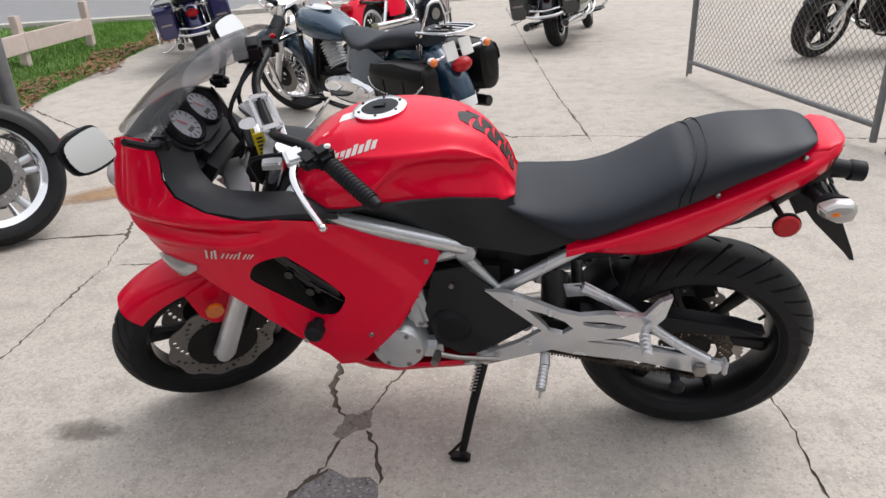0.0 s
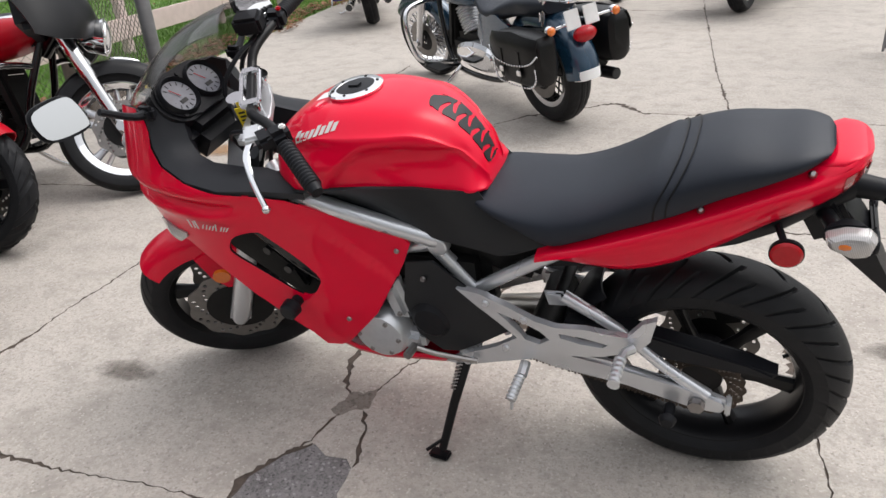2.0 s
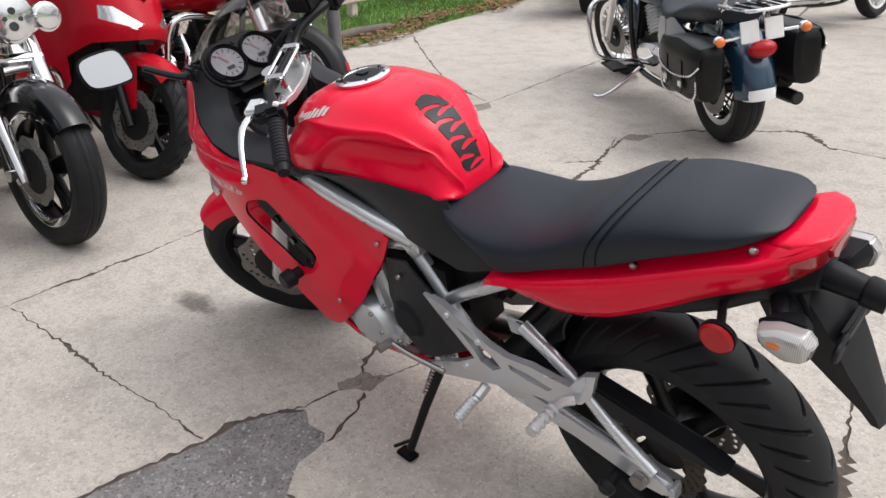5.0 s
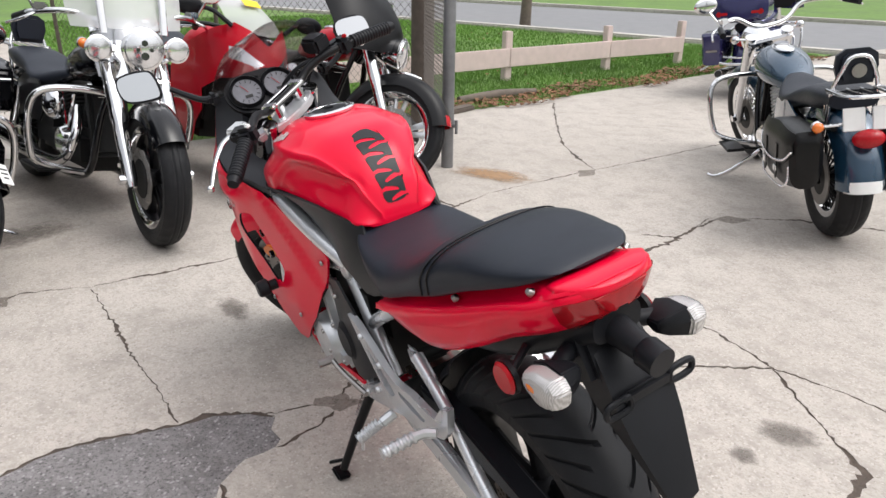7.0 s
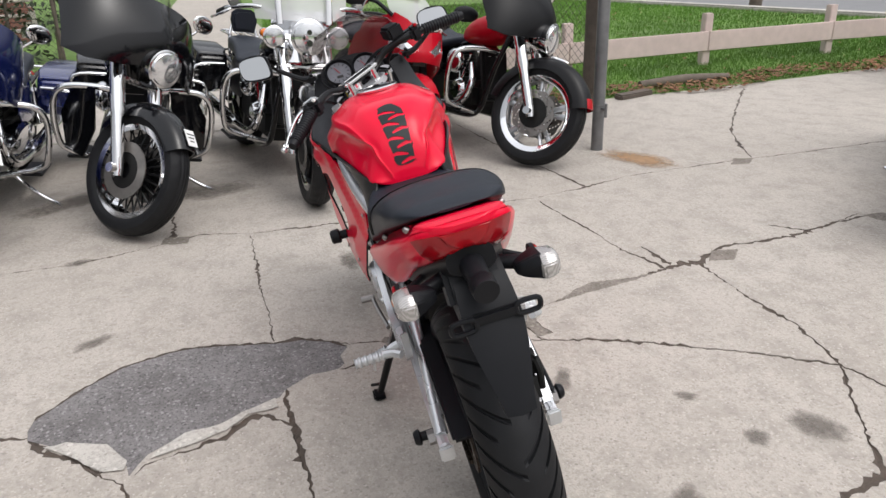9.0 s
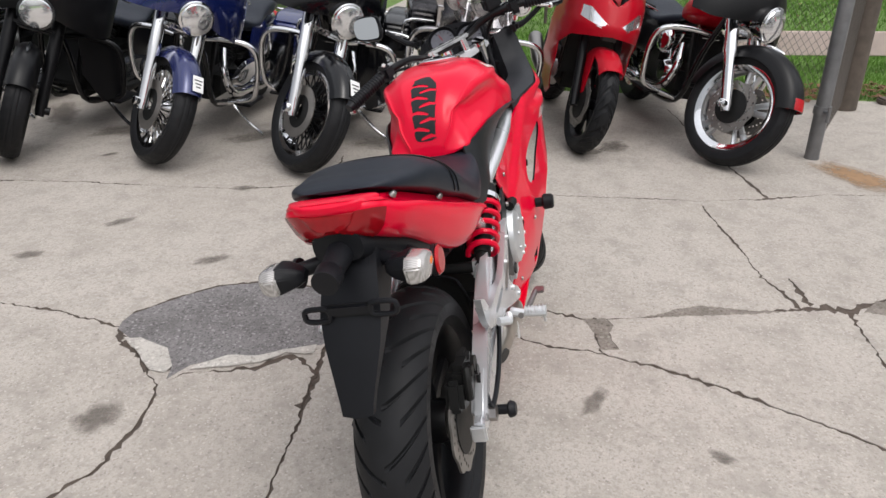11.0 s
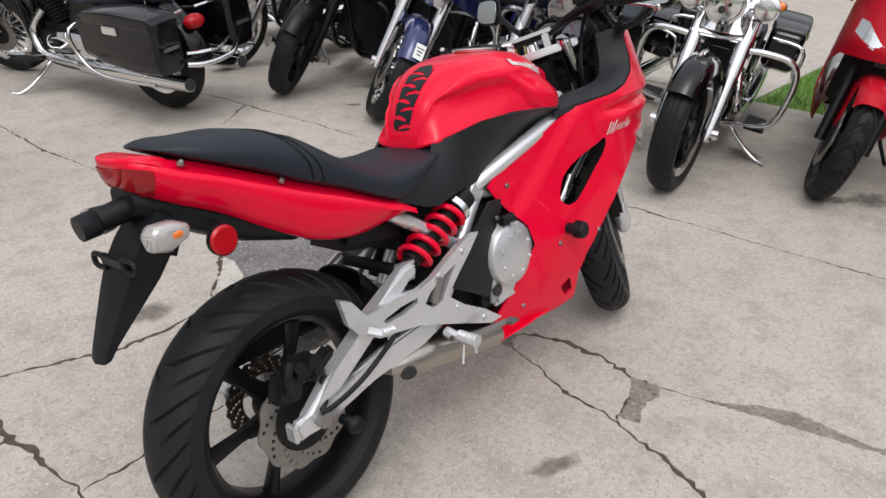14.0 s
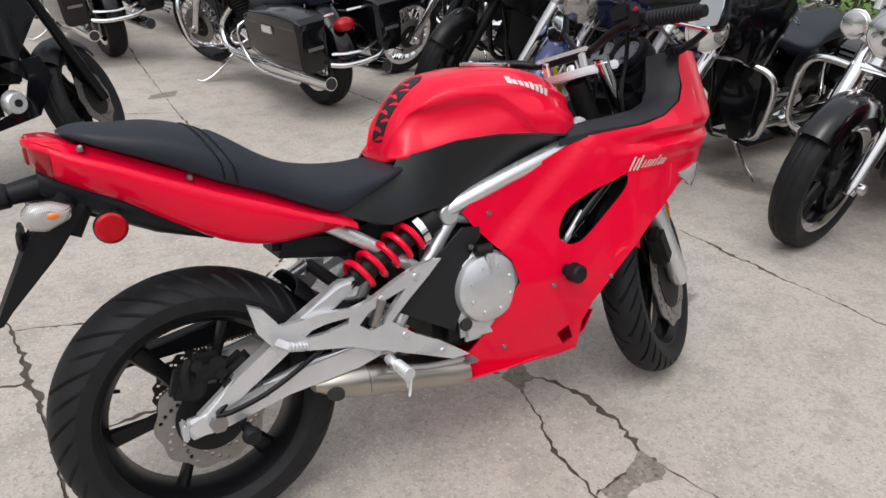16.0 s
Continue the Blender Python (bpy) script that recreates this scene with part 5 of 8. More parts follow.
for s in (1, -1):
    for x, y, z in ((-0.144, 0.088, 0.890), (0.027, 0.121, 0.818)):
        part("seat_pin", disc(B(), (x, s * y, z - 0.004), (0, s * 0.7, 0.7), 0.0075, 0.010, 12, 0.005, 0.0015), STEEL, tail)
b = B()
loft(b, [ring_yz(x, w, z0, z1, 20, 3, 3) for x, w, z0, z1 in ((0.06, 0.105, 0.675, 0.75), (-0.04, 0.095, 0.705, 0.79), (-0.10, 0.085, 0.735, 0.81), (-0.15, 0.068, 0.765, 0.84), (-0.22, 0.045, 0.805, 0.86))])
under = part("undertray", b, PLASTIC, bike)
b = B()
loft(b, [[(x + dx, y * 0.83 - 0.008, z + 0.25 * dx) for dx, y in ((0, -w), (-0.006, 0), (0, w), (d, w + 0.002), (d, w - 0.003), (0.005, w - 0.005), (0.0, 0), (0.005, -w + 0.005), (d, -w + 0.003), (d, -w - 0.002))]
         for x, w, z, d in ((-0.19, 0.055, 0.815, 0.05), (-0.235, 0.062, 0.765, 0.085), (-0.262, 0.066, 0.725, 0.085), (-0.285, 0.060, 0.68, 0.070), (-0.33, 0.036, 0.595, 0.022), (-0.338, 0.033, 0.575, 0.012))])
flap = part("rear_mudguard", b, PLASTIC, bike, "long black plastic rear mudguard")
b = B()
plate(b, [(-0.235, 0.75), (-0.17, 0.72), (-0.13, 0.79), (-0.19, 0.83)], -0.055, 0.055, 0.01)
part("mudguard_bracket", b, PLASTIC, flap)
b = B()
for y0, y1, zc in ((-0.096, -0.050, 0.738), (0.024, 0.070, 0.732)):
    tube(b, [(-0.268, y, z) for y, z in ((y0, zc), (y0 + 0.006, zc + 0.011), (y1 - 0.006, zc + 0.011), (y1, zc), (y1 - 0.006, zc - 0.011), (y0 + 0.006, zc - 0.011), (y0, zc))], 0.0052, 8, 3)
box(b, (-0.266, -0.010, 0.738), (0.012, 0.085, 0.024), 0.005)
part("number_plate_bracket", b, PLASTIC, flap)
b = B()
tube(b, [(-0.19, 0, 0.823), (-0.27, 0, 0.812), (-0.275, 0, 0.811), (-0.305, 0, 0.807)], [0.026, 0.020, 0.024, 0.023], 16)
part("plate_lamp", b, PLASTIC, flap, "black number plate lamp housing")
for s in (1, -1):
    b = B()
    tube(b, [(-0.175, s * 0.05, 0.79), (-0.20, s * 0.105, 0.785)], 0.014, 10)
    rim_line = [(-0.262, 0.797), (-0.246, 0.816), (-0.205, 0.815), (-0.172, 0.799), (-0.177, 0.774), (-0.224, 0.752), (-0.256, 0.762)]
    t = loft(B(), [[(-0.212 + (x + 0.217) * k, s * y, 0.786 + (z - 0.786) * k) for x, z in rim_line] for y, k in ((0.074, 0.30), (0.086, 0.55), (0.120, 0.90))])
    bmesh.ops.bevel(t, geom=t.edges[:], offset=0.002, segments=2, affect="EDGES", clamp_overlap=True)
    merge(b, t)
    ind = part("rear_indicator", b, PLASTIC, bike, "black indicator body")
    b = B()
    rim_line = [(-0.262, 0.797), (-0.246, 0.816), (-0.205, 0.815), (-0.172, 0.799), (-0.177, 0.774), (-0.224, 0.752), (-0.256, 0.762)]
    loft(b, [[(-0.217 + (x + 0.217) * k * 0.95, s * y, 0.786 + (z - 0.786) * k * 0.88) for x, z in rim_line] for y, k in ((0.114, 0.86), (0.119, 0.95), (0.134, 0.93), (0.147, 0.80), (0.152, 0.58))])
    bmesh.ops.bevel(b, geom=b.edges[:], offset=0.003, segments=2, affect="EDGES", clamp_overlap=True)
    part("lens", b, LENS_CLEAR, ind, "clear ribbed indicator lens")
    part("bulb", ball(B(), (-0.208, s * 0.1435, 0.788), (0.017, 0.011, 0.011), 12, 8), LENS_AMBER, ind)
    b = B()
    tube(b, [(-0.10, s * 0.07, 0.775), (-0.12, s * 0.12, 0.755)], 0.007, 8)
    disc(b, (-0.123, s * 0.130, 0.749), (0, s, 0), 0.0295, 0.008, 24)
    rf = part("reflector_mount", b, PLASTIC, bike)
    part("reflector", disc(B(), (-0.123, s * 0.138, 0.749), (0, s, 0), 0.0275, 0.007, 24, 0.025, 0.002), LENS_RED, rf, "round red reflector")

# ---------------------------------------------------------------- the parked motorcycles round it
def spoke_wheel(parent, name, c, R, rim, w, spokes, m, lip, xf=None, disc_y=(), n=90):
    """A wire or fan-spoked wheel with a bright rim."""
    b = B()
    hw = w * 0.33
    lathe(b, [(rim - 0.03, -hw), (rim + 0.004, -hw * 1.12), (rim + 0.004, hw * 1.12), (rim - 0.03, hw), (rim - 0.022, 0)], c, 48, closed=True)
    wheel = part(name, b, lip, parent, xf=xf)
    b = B()
    lathe(b, [(0.02, -hw * 1.2), (0.05, -hw * 1.2), (0.045, 0), (0.05, hw * 1.2), (0.02, hw * 1.2)], c, 20)
    for i in range(spokes):
        a = 6.28319 * i / spokes
        s = 1 if i % 2 else -1
        tube(b, [Vector(c) + Vector((0.04 * math.cos(a), s * hw * 0.9, 0.04 * math.sin(a))), Vector(c) + Vector(((rim - 0.02) * math.cos(a + s * 0.05), 0, (rim - 0.02) * math.sin(a + s * 0.05)))], [0.006, 0.0045], 5)
    part("spokes", b, m, wheel, xf=xf)
    part("tyre", tyre_mesh(B(), c, R, rim - 0.002, w, n, "cruiser"), RUBBER, wheel, "black treaded tyre", xf=xf, sharp=25)
    for y in disc_y:
        b = B()
        lathe(b, [(0.092, y - 0.003), (0.145, y - 0.003), (0.145, y + 0.003), (0.092, y + 0.003)], c, 32, closed=True)
        bd = part("brake_disc", b, DISC, wheel, xf=xf)
        part("disc_carrier", lathe(B(), [(0.04, y - 0.004), (0.095, y - 0.002), (0.095, y + 0.002), (0.04, y + 0.004)], c, 24, closed=True), DARK, wheel, xf=xf)
    return wheel


def cruiser(front, yaw, label, paint=BLACK, steer=22, lean=9, fork_m=CHROME, guard=True, guard_m=CHROME, fairing="", bags="", wheel="fan", lip=CHROME, backrest=False, tourpack=False, rack=False, tag=False, tip=None,
            fender_cut=165, fender_w=0.078, fender_from=38, fender_drop=0.085, lamp_z=0.862, spots=False, trim=CHROME, plates=False, tank_m=None, rear_at=None, lamp_m=None, base=1.62, dash=True, pipe_m=None, lowers=False):
    h = pose(0, 0, 0, -lean, 0, yaw)
    if rear_at is not None:
        m = Matrix.Translation((*rear_at, 0)) @ h
    else:
        m = Matrix.Translation(Vector((*front, 0)) - h.to_3x3() @ Vector((base, 0, 0)) * Vector((1, 1, 0))) @ h
        m.translation.z = 0
    o = thing("cruiser_motorcycle", m, label, "motorcycle", "motorcycles on the forecourt")
    rk = radians(28)
    ax = Vector((-math.sin(rk), 0, math.cos(rk)))
    S = Matrix.Translation((base - 0.04, 0, 0.33)) @ Matrix.Rotation(radians(steer), 4, ax) @ Matrix.Translation((-base + 0.04, 0, -0.33))
    FK = lambda d: Vector((base, 0, 0.325)) + d * ax
    R = 0.325
    if wheel == "cast":
        cast_wheel(o, "front_wheel", (base, 0, R), R, 0.235, 0.13, BLACK_SATIN, 5, 100, "cruiser", (-0.07,), 0.14, True, S, lip, 0.012)
    elif wheel == "bold":
        cast_wheel(o, "front_wheel", (base, 0, R), R, 0.238, 0.13, ALU, 5, 100, "cruiser", (0.07, -0.07), 0.145, True, S, lip, 0.010)
    else:
        spoke_wheel(o, "front_wheel", (base, 0, R), R, 0.242, 0.13, 44, trim if wheel == "wire" else BLACK_SATIN, lip, S, (0.075, -0.075))
    spoke_wheel(o, "rear_wheel", (0, 0, 0.315), 0.315, 0.21, 0.16, 30, BLACK_SATIN, lip if lip is not None else BLACK_SATIN, None, (0.08,))
    # front end
    b = B()
    for s in (1, -1):
        y = Vector((0, s * 0.118, 0))
        tube(b, [FK(-0.04) + y, FK(0.0) + y, FK(0.27) + y, FK(0.30) + y, FK(0.66) + y], [0.024, 0.032, 0.032, 0.037, 0.037], 14)
        disc(b, FK(0) + y + Vector((0, s * 0.02, 0)), (0, s, 0), 0.024, 0.03, 14)
    fork = part("fork", b, fork_m, o, xf=S)
    b = B()
    box(b, FK(0.62), (0.09, 0.30, 0.05), 0.012, (0, -28, 0))
    box(b, FK(0.46), (0.07, 0.29, 0.035), 0.01, (0, -28, 0))
    part("triple_clamp", b, fork_m, fork, xf=S)
    b = B()
    arc_fender(b, (base, 0, R), R + 0.036, fender_w, fender_from, fender_cut, fender_drop, 22, 13)
    fm = part("front_mudguard", b, paint, o, xf=S)
    if tag:
        b = B()
        t = pose(base, 0, R, 0, -48, 0)
        box(b, (R + 0.044, 0.02, 0), (0.004, 0.06, 0.095), 0.0015)
        tg = part("paper_tag", b, WHITE, fm, "white stock tag with printed bars", xf=S @ t)
        b = B()
        for k in range(3):
            box(b, (R + 0.0468, 0.02, 0.02 - 0.02 * k), (0.001, 0.045 - 0.01 * k, 0.007))
        part("tag_print", b, INK, tg, xf=S @ t)
    else:
        b = B()
        ball(b, (base + 0.02, 0, R + R + 0.036), (0.075, 0.012, 0.014), 12, 8, (0, 5, 0))
        part("mudguard_lamp", b, trim, fm, xf=S)
    if tip is not None:
        b = B()
        arc_fender(b, (base, 0, R), R + 0.040, fender_w * 0.72, fender_from, fender_from + 10, 0.05, 5, 9)
        part("mudguard_tip", b, tip, fm, xf=S)
    hl = Vector((base - 0.07 if fairing == "batwing" else base - 0.12, 0, lamp_z))
    dz = lamp_z - 0.94
    b = B()
    lathe(b, [(0.03, -0.12), (0.075, -0.08), (0.093, 0.0), (0.098, 0.012), (0.090, 0.018)], hl, 28, "x")
    lamp = part("headlight", b, trim if trim is not None else BLACK, o, xf=S)
    b = B()
    lathe(b, [(0.089, 0.012), (0.08, 0.026), (0.05, 0.036), (0.012, 0.040)], hl, 28, "x")
    part("lens", b, HEADLAMP if lamp_m is None else lamp_m, lamp, "clear round lens", xf=S)
    if spots:
        b = B()
        for yy, zz, rr in ((0, 0.03, 0.014), (0, -0.028, 0.018), (0.03, 0.0, 0.009), (-0.03, 0.0, 0.009)):
            disc(b, hl + Vector((0.030, yy, zz)), (1, 0, 0), rr, 0.012, 14)
        part("led_reflector", b, GREY_PAINT, lamp, xf=S)
        for s in (1, -1):
            c = hl + Vector((-0.06, s * 0.175, -0.005))
            b = B()
            lathe(b, [(0.02, -0.09), (0.048, -0.05), (0.058, 0.0), (0.060, 0.01), (0.054, 0.014)], c, 22, "x")
            tube(b, [c + Vector((-0.04, 0, -0.03)), c + Vector((-0.06, -s * 0.06, -0.07))], 0.012, 8)
            sp = part("spot_lamp", b, CHROME, lamp, xf=S)
            b = B()
            lathe(b, [(0.053, 0.010), (0.046, 0.02), (0.01, 0.026)], c, 22, "x")
            part("lens", b, HEADLAMP, sp, xf=S)
        b = B()
        loft(b, [[(x - 0.10 - 0.10 * y * y, y * w, z) for y in np.linspace(-1, 1, 11)] for x, w, z in ((base - 0.23, 0.15, 1.06), (base - 0.16, 0.16, 0.99), (base - 0.12, 0.16, 0.88), (base - 0.07, 0.155, 0.80))], cap=False, closed=False)
        thicken(b, 0.008)
        part("nacelle", b, CHROME, lamp, "chrome headlight nacelle", xf=S @ Matrix.Translation((0.005, 0, dz)))
    if fairing == "batwing":
        b = B()
        rows = []
        for v in np.linspace(0, 1, 12):
            row = []
            for u in np.linspace(-1, 1, 29):
                au = abs(u)
                lo = 0.895 + dz + 0.05 * (1 - min(1, au / 0.3)) ** 0.7 - 0.10 * max(0, au - 0.3) + 0.12 * max(0, au - 0.7)
                hi = 1.235 + dz - 0.16 * au ** 2.4
                z = lo + (hi - lo) * v
                x = base - 0.105 - 0.20 * au ** 1.8 - 0.14 * v ** 1.3 + 0.04 * math.sin(v * 3.14) * (1 - au)
                row.append((x, 0.385 * math.sin(u * 1.35) / math.sin(1.35), z))
            rows.append(row)
        loft(b, rows, cap=False, closed=False)
        thicken(b, -0.012)
        fr_ = part("fairing", b, paint, o, "glossy batwing fairing", xf=S, sharp=60)
        b = B()
        rows = [[(base - 0.265 - 0.10 * v - 0.16 * abs(u) ** 2, 0.29 * u * (1 - 0.1 * v), 1.225 + dz - 0.08 * u * u + 0.13 * v) for u in np.linspace(-1, 1, 13)] for v in np.linspace(0, 1, 5)]
        loft(b, rows, cap=False, closed=False)
        part("wind_deflector", b, SMOKE, fr_, xf=S)
        b = B()
        box(b, (base - 0.37, 0, 1.0 + dz), (0.10, 0.60, 0.18), 0.03, (0, -10, 0))
        part("fairing_back", b, PLASTIC, fr_, xf=S)
    if fairing == "screen":
        b = B()
        rows = [[(base - 0.21 - 0.14 * v - 0.12 * abs(u) ** 2, (0.25 - 0.03 * v + 0.03 * math.sin(v * 3.1)) * u, 0.98 + 0.46 * v - 0.05 * u ** 6 * v) for u in np.linspace(-1, 1, 17)] for v in np.linspace(0, 1, 10)]
        loft(b, rows, cap=False, closed=False)
        thicken(b, 0.004)
        ws = part("windshield", b, CLEAR, o, "tall clear windshield", xf=S)
        for s in (1, -1):
            b = B()
            tube(b, [(base - 0.22, s * 0.135, 0.96), (base - 0.27, s * 0.14, 1.18), (base - 0.335, s * 0.13, 1.40)], 0.010, 8, 3, 1.8)
            part("screen_bracket", b, CHROME, ws, xf=S)
        part("screen_brace", tube(B(), [(base - 0.335, -0.20, 1.19), (base - 0.27, 0, 1.19), (base - 0.335, 0.20, 1.19)], 0.008, 8, 5), CHROME, ws, xf=S)
    hh = -0.05 if fairing == "" else -0.06
    side = [(base - 0.34, 0.09, 1.02 + hh), (base - 0.33, 0.22, 1.10 + hh), (base - 0.45, 0.37, 1.09 + hh), (base - 0.58, 0.42, 1.06 + hh)]
    b = tube(B(), [(x, -y, z) for x, y, z in side[::-1]] + side, 0.0135, 10, 5)
    hb = part("handlebar", b, trim, o, xf=S)
    for s in (1, -1):
        part("grip", tube(B(), [(base - 0.49, s * 0.39, 1.08 + hh), (base - 0.60, s * 0.425, 1.055 + hh)], 0.018, 12), PLASTIC, hb, xf=S)
        part("lever", tube(B(), [(base - 0.44, s * 0.37, 1.085 + hh), (base - 0.44, s * 0.42, 1.06 + hh), (base - 0.55, s * 0.47, 1.03 + hh)], 0.007, 8, 3), trim, hb, xf=S)
        part("reservoir", box(B(), (base - 0.43, s * 0.345, 1.115 + hh), (0.05, 0.06, 0.035), 0.008, (0, 0, s * 20)), trim, hb, xf=S)
        b = B()
        tube(b, [(base - 0.44, s * 0.37, 1.10 + hh), (base - 0.40, s * 0.42, 1.20 + hh)], 0.006, 8)
        ball(b, (base - 0.40, s * 0.43, 1.23 + hh), (0.014, 0.075, 0.05), 14, 10)
        mi = part("mirror", b, trim, hb, xf=S)
        part("mirror_glass", ball(B(), (base - 0.408, s * 0.43, 1.23 + hh), (0.0085, 0.068, 0.044), 14, 10), MIRROR, mi, xf=S)
        b = B()
        tube(b, [FK(0.64) + Vector((0, s * 0.13, 0)), FK(0.64) + Vector((0.02, s * 0.20, 0.02))], 0.008, 8)
        ball(b, FK(0.64) + Vector((0.015, s * 0.215, 0.02)), (0.03, 0.026, 0.026), 12, 8)
        ti = part("turn_signal", b, trim, fork, xf=S)
        part("lens", ball(B(), FK(0.64) + Vector((0.032, s * 0.215, 0.02)), (0.02, 0.023, 0.023), 12, 8), LENS_AMBER, ti, xf=S)
    # body
    b = B()
    tk = [(0.66, 0.045, 0.70, 0.745), (0.74, 0.095, 0.685, 0.80), (0.86, 0.135, 0.68, 0.86), (1.0, 0.152, 0.69, 0.895), (1.12, 0.140, 0.72, 0.905), (1.21, 0.095, 0.76, 0.89), (1.26, 0.05, 0.80, 0.87)]
    sink = -0.05 if bags == "leather" else 0.0
    loft(b, [ring_yz(x, w, z0 + sink, z1 + sink, 28, 2.3, 2.6, 0.45) for x in np.linspace(0.662, 1.258, 20) for (w, z0, z1) in keyed(tk, [x])])
    tank_ = part("fuel_tank", b, tank_m or paint, o)
    if dash:
        b = B()
        ball(b, (1.02, 0, 0.895 + sink), (0.14, 0.06, 0.022), 18, 10, (0, -3, 0))
        d_ = part("dash", b, trim, tank_)
        part("dial", disc(B(), (1.06, 0, 0.905 + sink), (-0.2, 0, 1), 0.042, 0.014, 22), DIAL, d_)
    b = B()
    st = [(-0.16, 0.11, 0.685, 0.775), (-0.02, 0.135, 0.655, 0.785), (0.16, 0.14, 0.64, 0.765), (0.27, 0.15, 0.62, 0.735), (0.36, 0.165, 0.60, 0.70), (0.50, 0.155, 0.60, 0.695), (0.62, 0.11, 0.64, 0.72), (0.72, 0.06, 0.67, 0.735)]
    loft(b, [ring_yz(x, w, z0, z1, 26, 2.6, 3, 0.55) for x in np.linspace(-0.158, 0.718, 28) for (w, z0, z1) in keyed(st, [x])])
    part("seat", b, VINYL, o, "black vinyl two-up seat")
    b = B()
    arc_fender(b, (0, 0, 0.315), 0.40, 0.105, 28, 176, 0.10, 24, 11, 0.006)
    rf = part("rear_mudguard", b, paint, o)
    if plates:
        b = B()
        arc_fender(b, (0, 0, 0.315), 0.404, 0.085, 169, 177, 0.06, 5, 9, 0.004)
        part("mudguard_trim", b, WHITE, rf, "white tip on the mudguard")
    b = B()
    ball(b, (-0.36, 0, 0.585), (0.055, 0.070, 0.045), 18, 12, (0, 18, 0))
    part("tail_lamp", b, LENS_RED, rf, "domed red tail lamp")
    for s in (1, -1):
        b = B()
        tube(b, [(-0.33, s * 0.05, 0.655), (-0.345, s * 0.20, 0.655)], 0.008, 8)
        ball(b, (-0.345, s * 0.215, 0.655), (0.03, 0.03, 0.028), 12, 8)
        ts = part("rear_signal", b, trim, rf)
        part("lens", ball(B(), (-0.364, s * 0.217, 0.655), (0.02, 0.026, 0.025), 12, 8), LENS_AMBER if plates else LENS_RED, ts)
    if plates:
        for y in (-0.062, 0.062):
            part("plate_holder", box(B(), (-0.345, y, 0.675), (0.006, 0.095, 0.105), 0.004, (0, 14, 0)), WHITE, rf, "blank white plate")
    # engine
    b = B()
    box(b, (0.80, 0, 0.34), (0.50, 0.24, 0.22), 0.05)
    box(b, (0.46, 0, 0.38), (0.34, 0.22, 0.24), 0.04)
    box(b, (1.06, 0, 0.50), (0.07, 0.20, 0.36), 0.02, (0, -18, 0))
    eng = part("engine", b, DARK, o)
    for s in (1, -1):
        b = shell(B(), [(0.20, 0.42), (0.17, 0.60), (0.30, 0.66), (0.52, 0.64), (0.58, 0.50), (0.52, 0.42)], [], lambda x, z: (x, s * (0.165 - 0.25 * (x - 0.36) ** 2), z), 0.05, 0.008)
        part("side_panel", b, BLACK_SATIN if paint is BLACK else paint, o)
    for tilt_, x in ((24, 0.90), (-22, 0.70)):
        d = Vector((math.sin(radians(tilt_)), 0, math.cos(radians(tilt_))))
        b = lathe(B(), [(0.078 if k % 4 in (1, 2) else 0.064, 0.0055 * k + (0.001 if k % 2 else 0)) for k in range(36)], (0, 0, 0), 22, "z")
        b.transform(Matrix.Translation((x, 0, 0.44)) @ d.to_track_quat("Z", "Y").to_matrix().to_4x4())
        cy = part("cylinder", b, CAST if plates or lip is WHITE else DARK, eng, "finned cylinder")
        d = Vector((math.sin(radians(tilt_)), 0, math.cos(radians(tilt_))))
        part("rocker_cover", box(B(), Vector((x, 0, 0.44)) + d * 0.225, (0.14, 0.15, 0.055), 0.02, (0, tilt_, 0)), trim, cy)
    b = B()
    ball(b, (0.82, -0.185, 0.56), (0.095, 0.05, 0.085), 20, 12)
    part("air_cleaner", b, trim, eng)
    b = B()
    loft(b, [[(x, y, z) for x, z in [(0.60 + 0.31 * math.cos(a) * (1 if math.cos(a) > 0 else 0.95), 0.35 + 0.095 * math.sin(a)) for a in np.linspace(0, 6.28319, 25)[:-1]]] for y in (0.10, 0.16)] + [[(0.60 + 0.27 * math.cos(a), 0.18, 0.35 + 0.07 * math.sin(a)) for a in np.linspace(0, 6.28319, 25)[:-1]]])
    pc = part("primary_cover", b, trim, eng)
    part("derby_cover", disc(B(), (0.44, 0.178, 0.35), (0, 1, 0), 0.06, 0.014, 24, 0.05, 0.004), trim, pc)
    for x0, x1 in ((0.80, 0.90), (0.78, 0.70)):
        part("pushrod_tube", tube(B(), [(x0, -0.11, 0.40), (x1, -0.11, 0.62)], 0.011, 8), trim, eng)
    part("cam_cover", disc(B(), (0.80, -0.11, 0.36), (0, -1, 0), 0.085, 0.045, 26, 0.07, 0.008), trim, eng)
    b = B()
    for s in (1, -1):
        tube(b, [(1.27, s * 0.03, 0.80), (1.20, s * 0.09, 0.55), (1.10, s * 0.11, 0.26), (0.85, s * 0.13, 0.20), (0.40, s * 0.13, 0.22), (0.15, s * 0.12, 0.33), (-0.02, s * 0.12, 0.315)], 0.019, 10, 4)
        tube(b, [(1.25, s * 0.02, 0.78), (0.80, s * 0.05, 0.70), (0.30, s * 0.11, 0.58), (-0.25, s * 0.11, 0.62)], 0.016, 8, 4)
    tube(b, [(1.36, 0, 0.86), (1.24, 0, 0.72)], 0.04, 14)
    part("frame", b, BLACK, o)
    for s in (1, -1):
        b = B()
        tube(b, [(0.05, s * 0.15, 0.34), (0.17, s * 0.15, 0.58)], 0.026, 12)
        part("shock", b, trim, o)
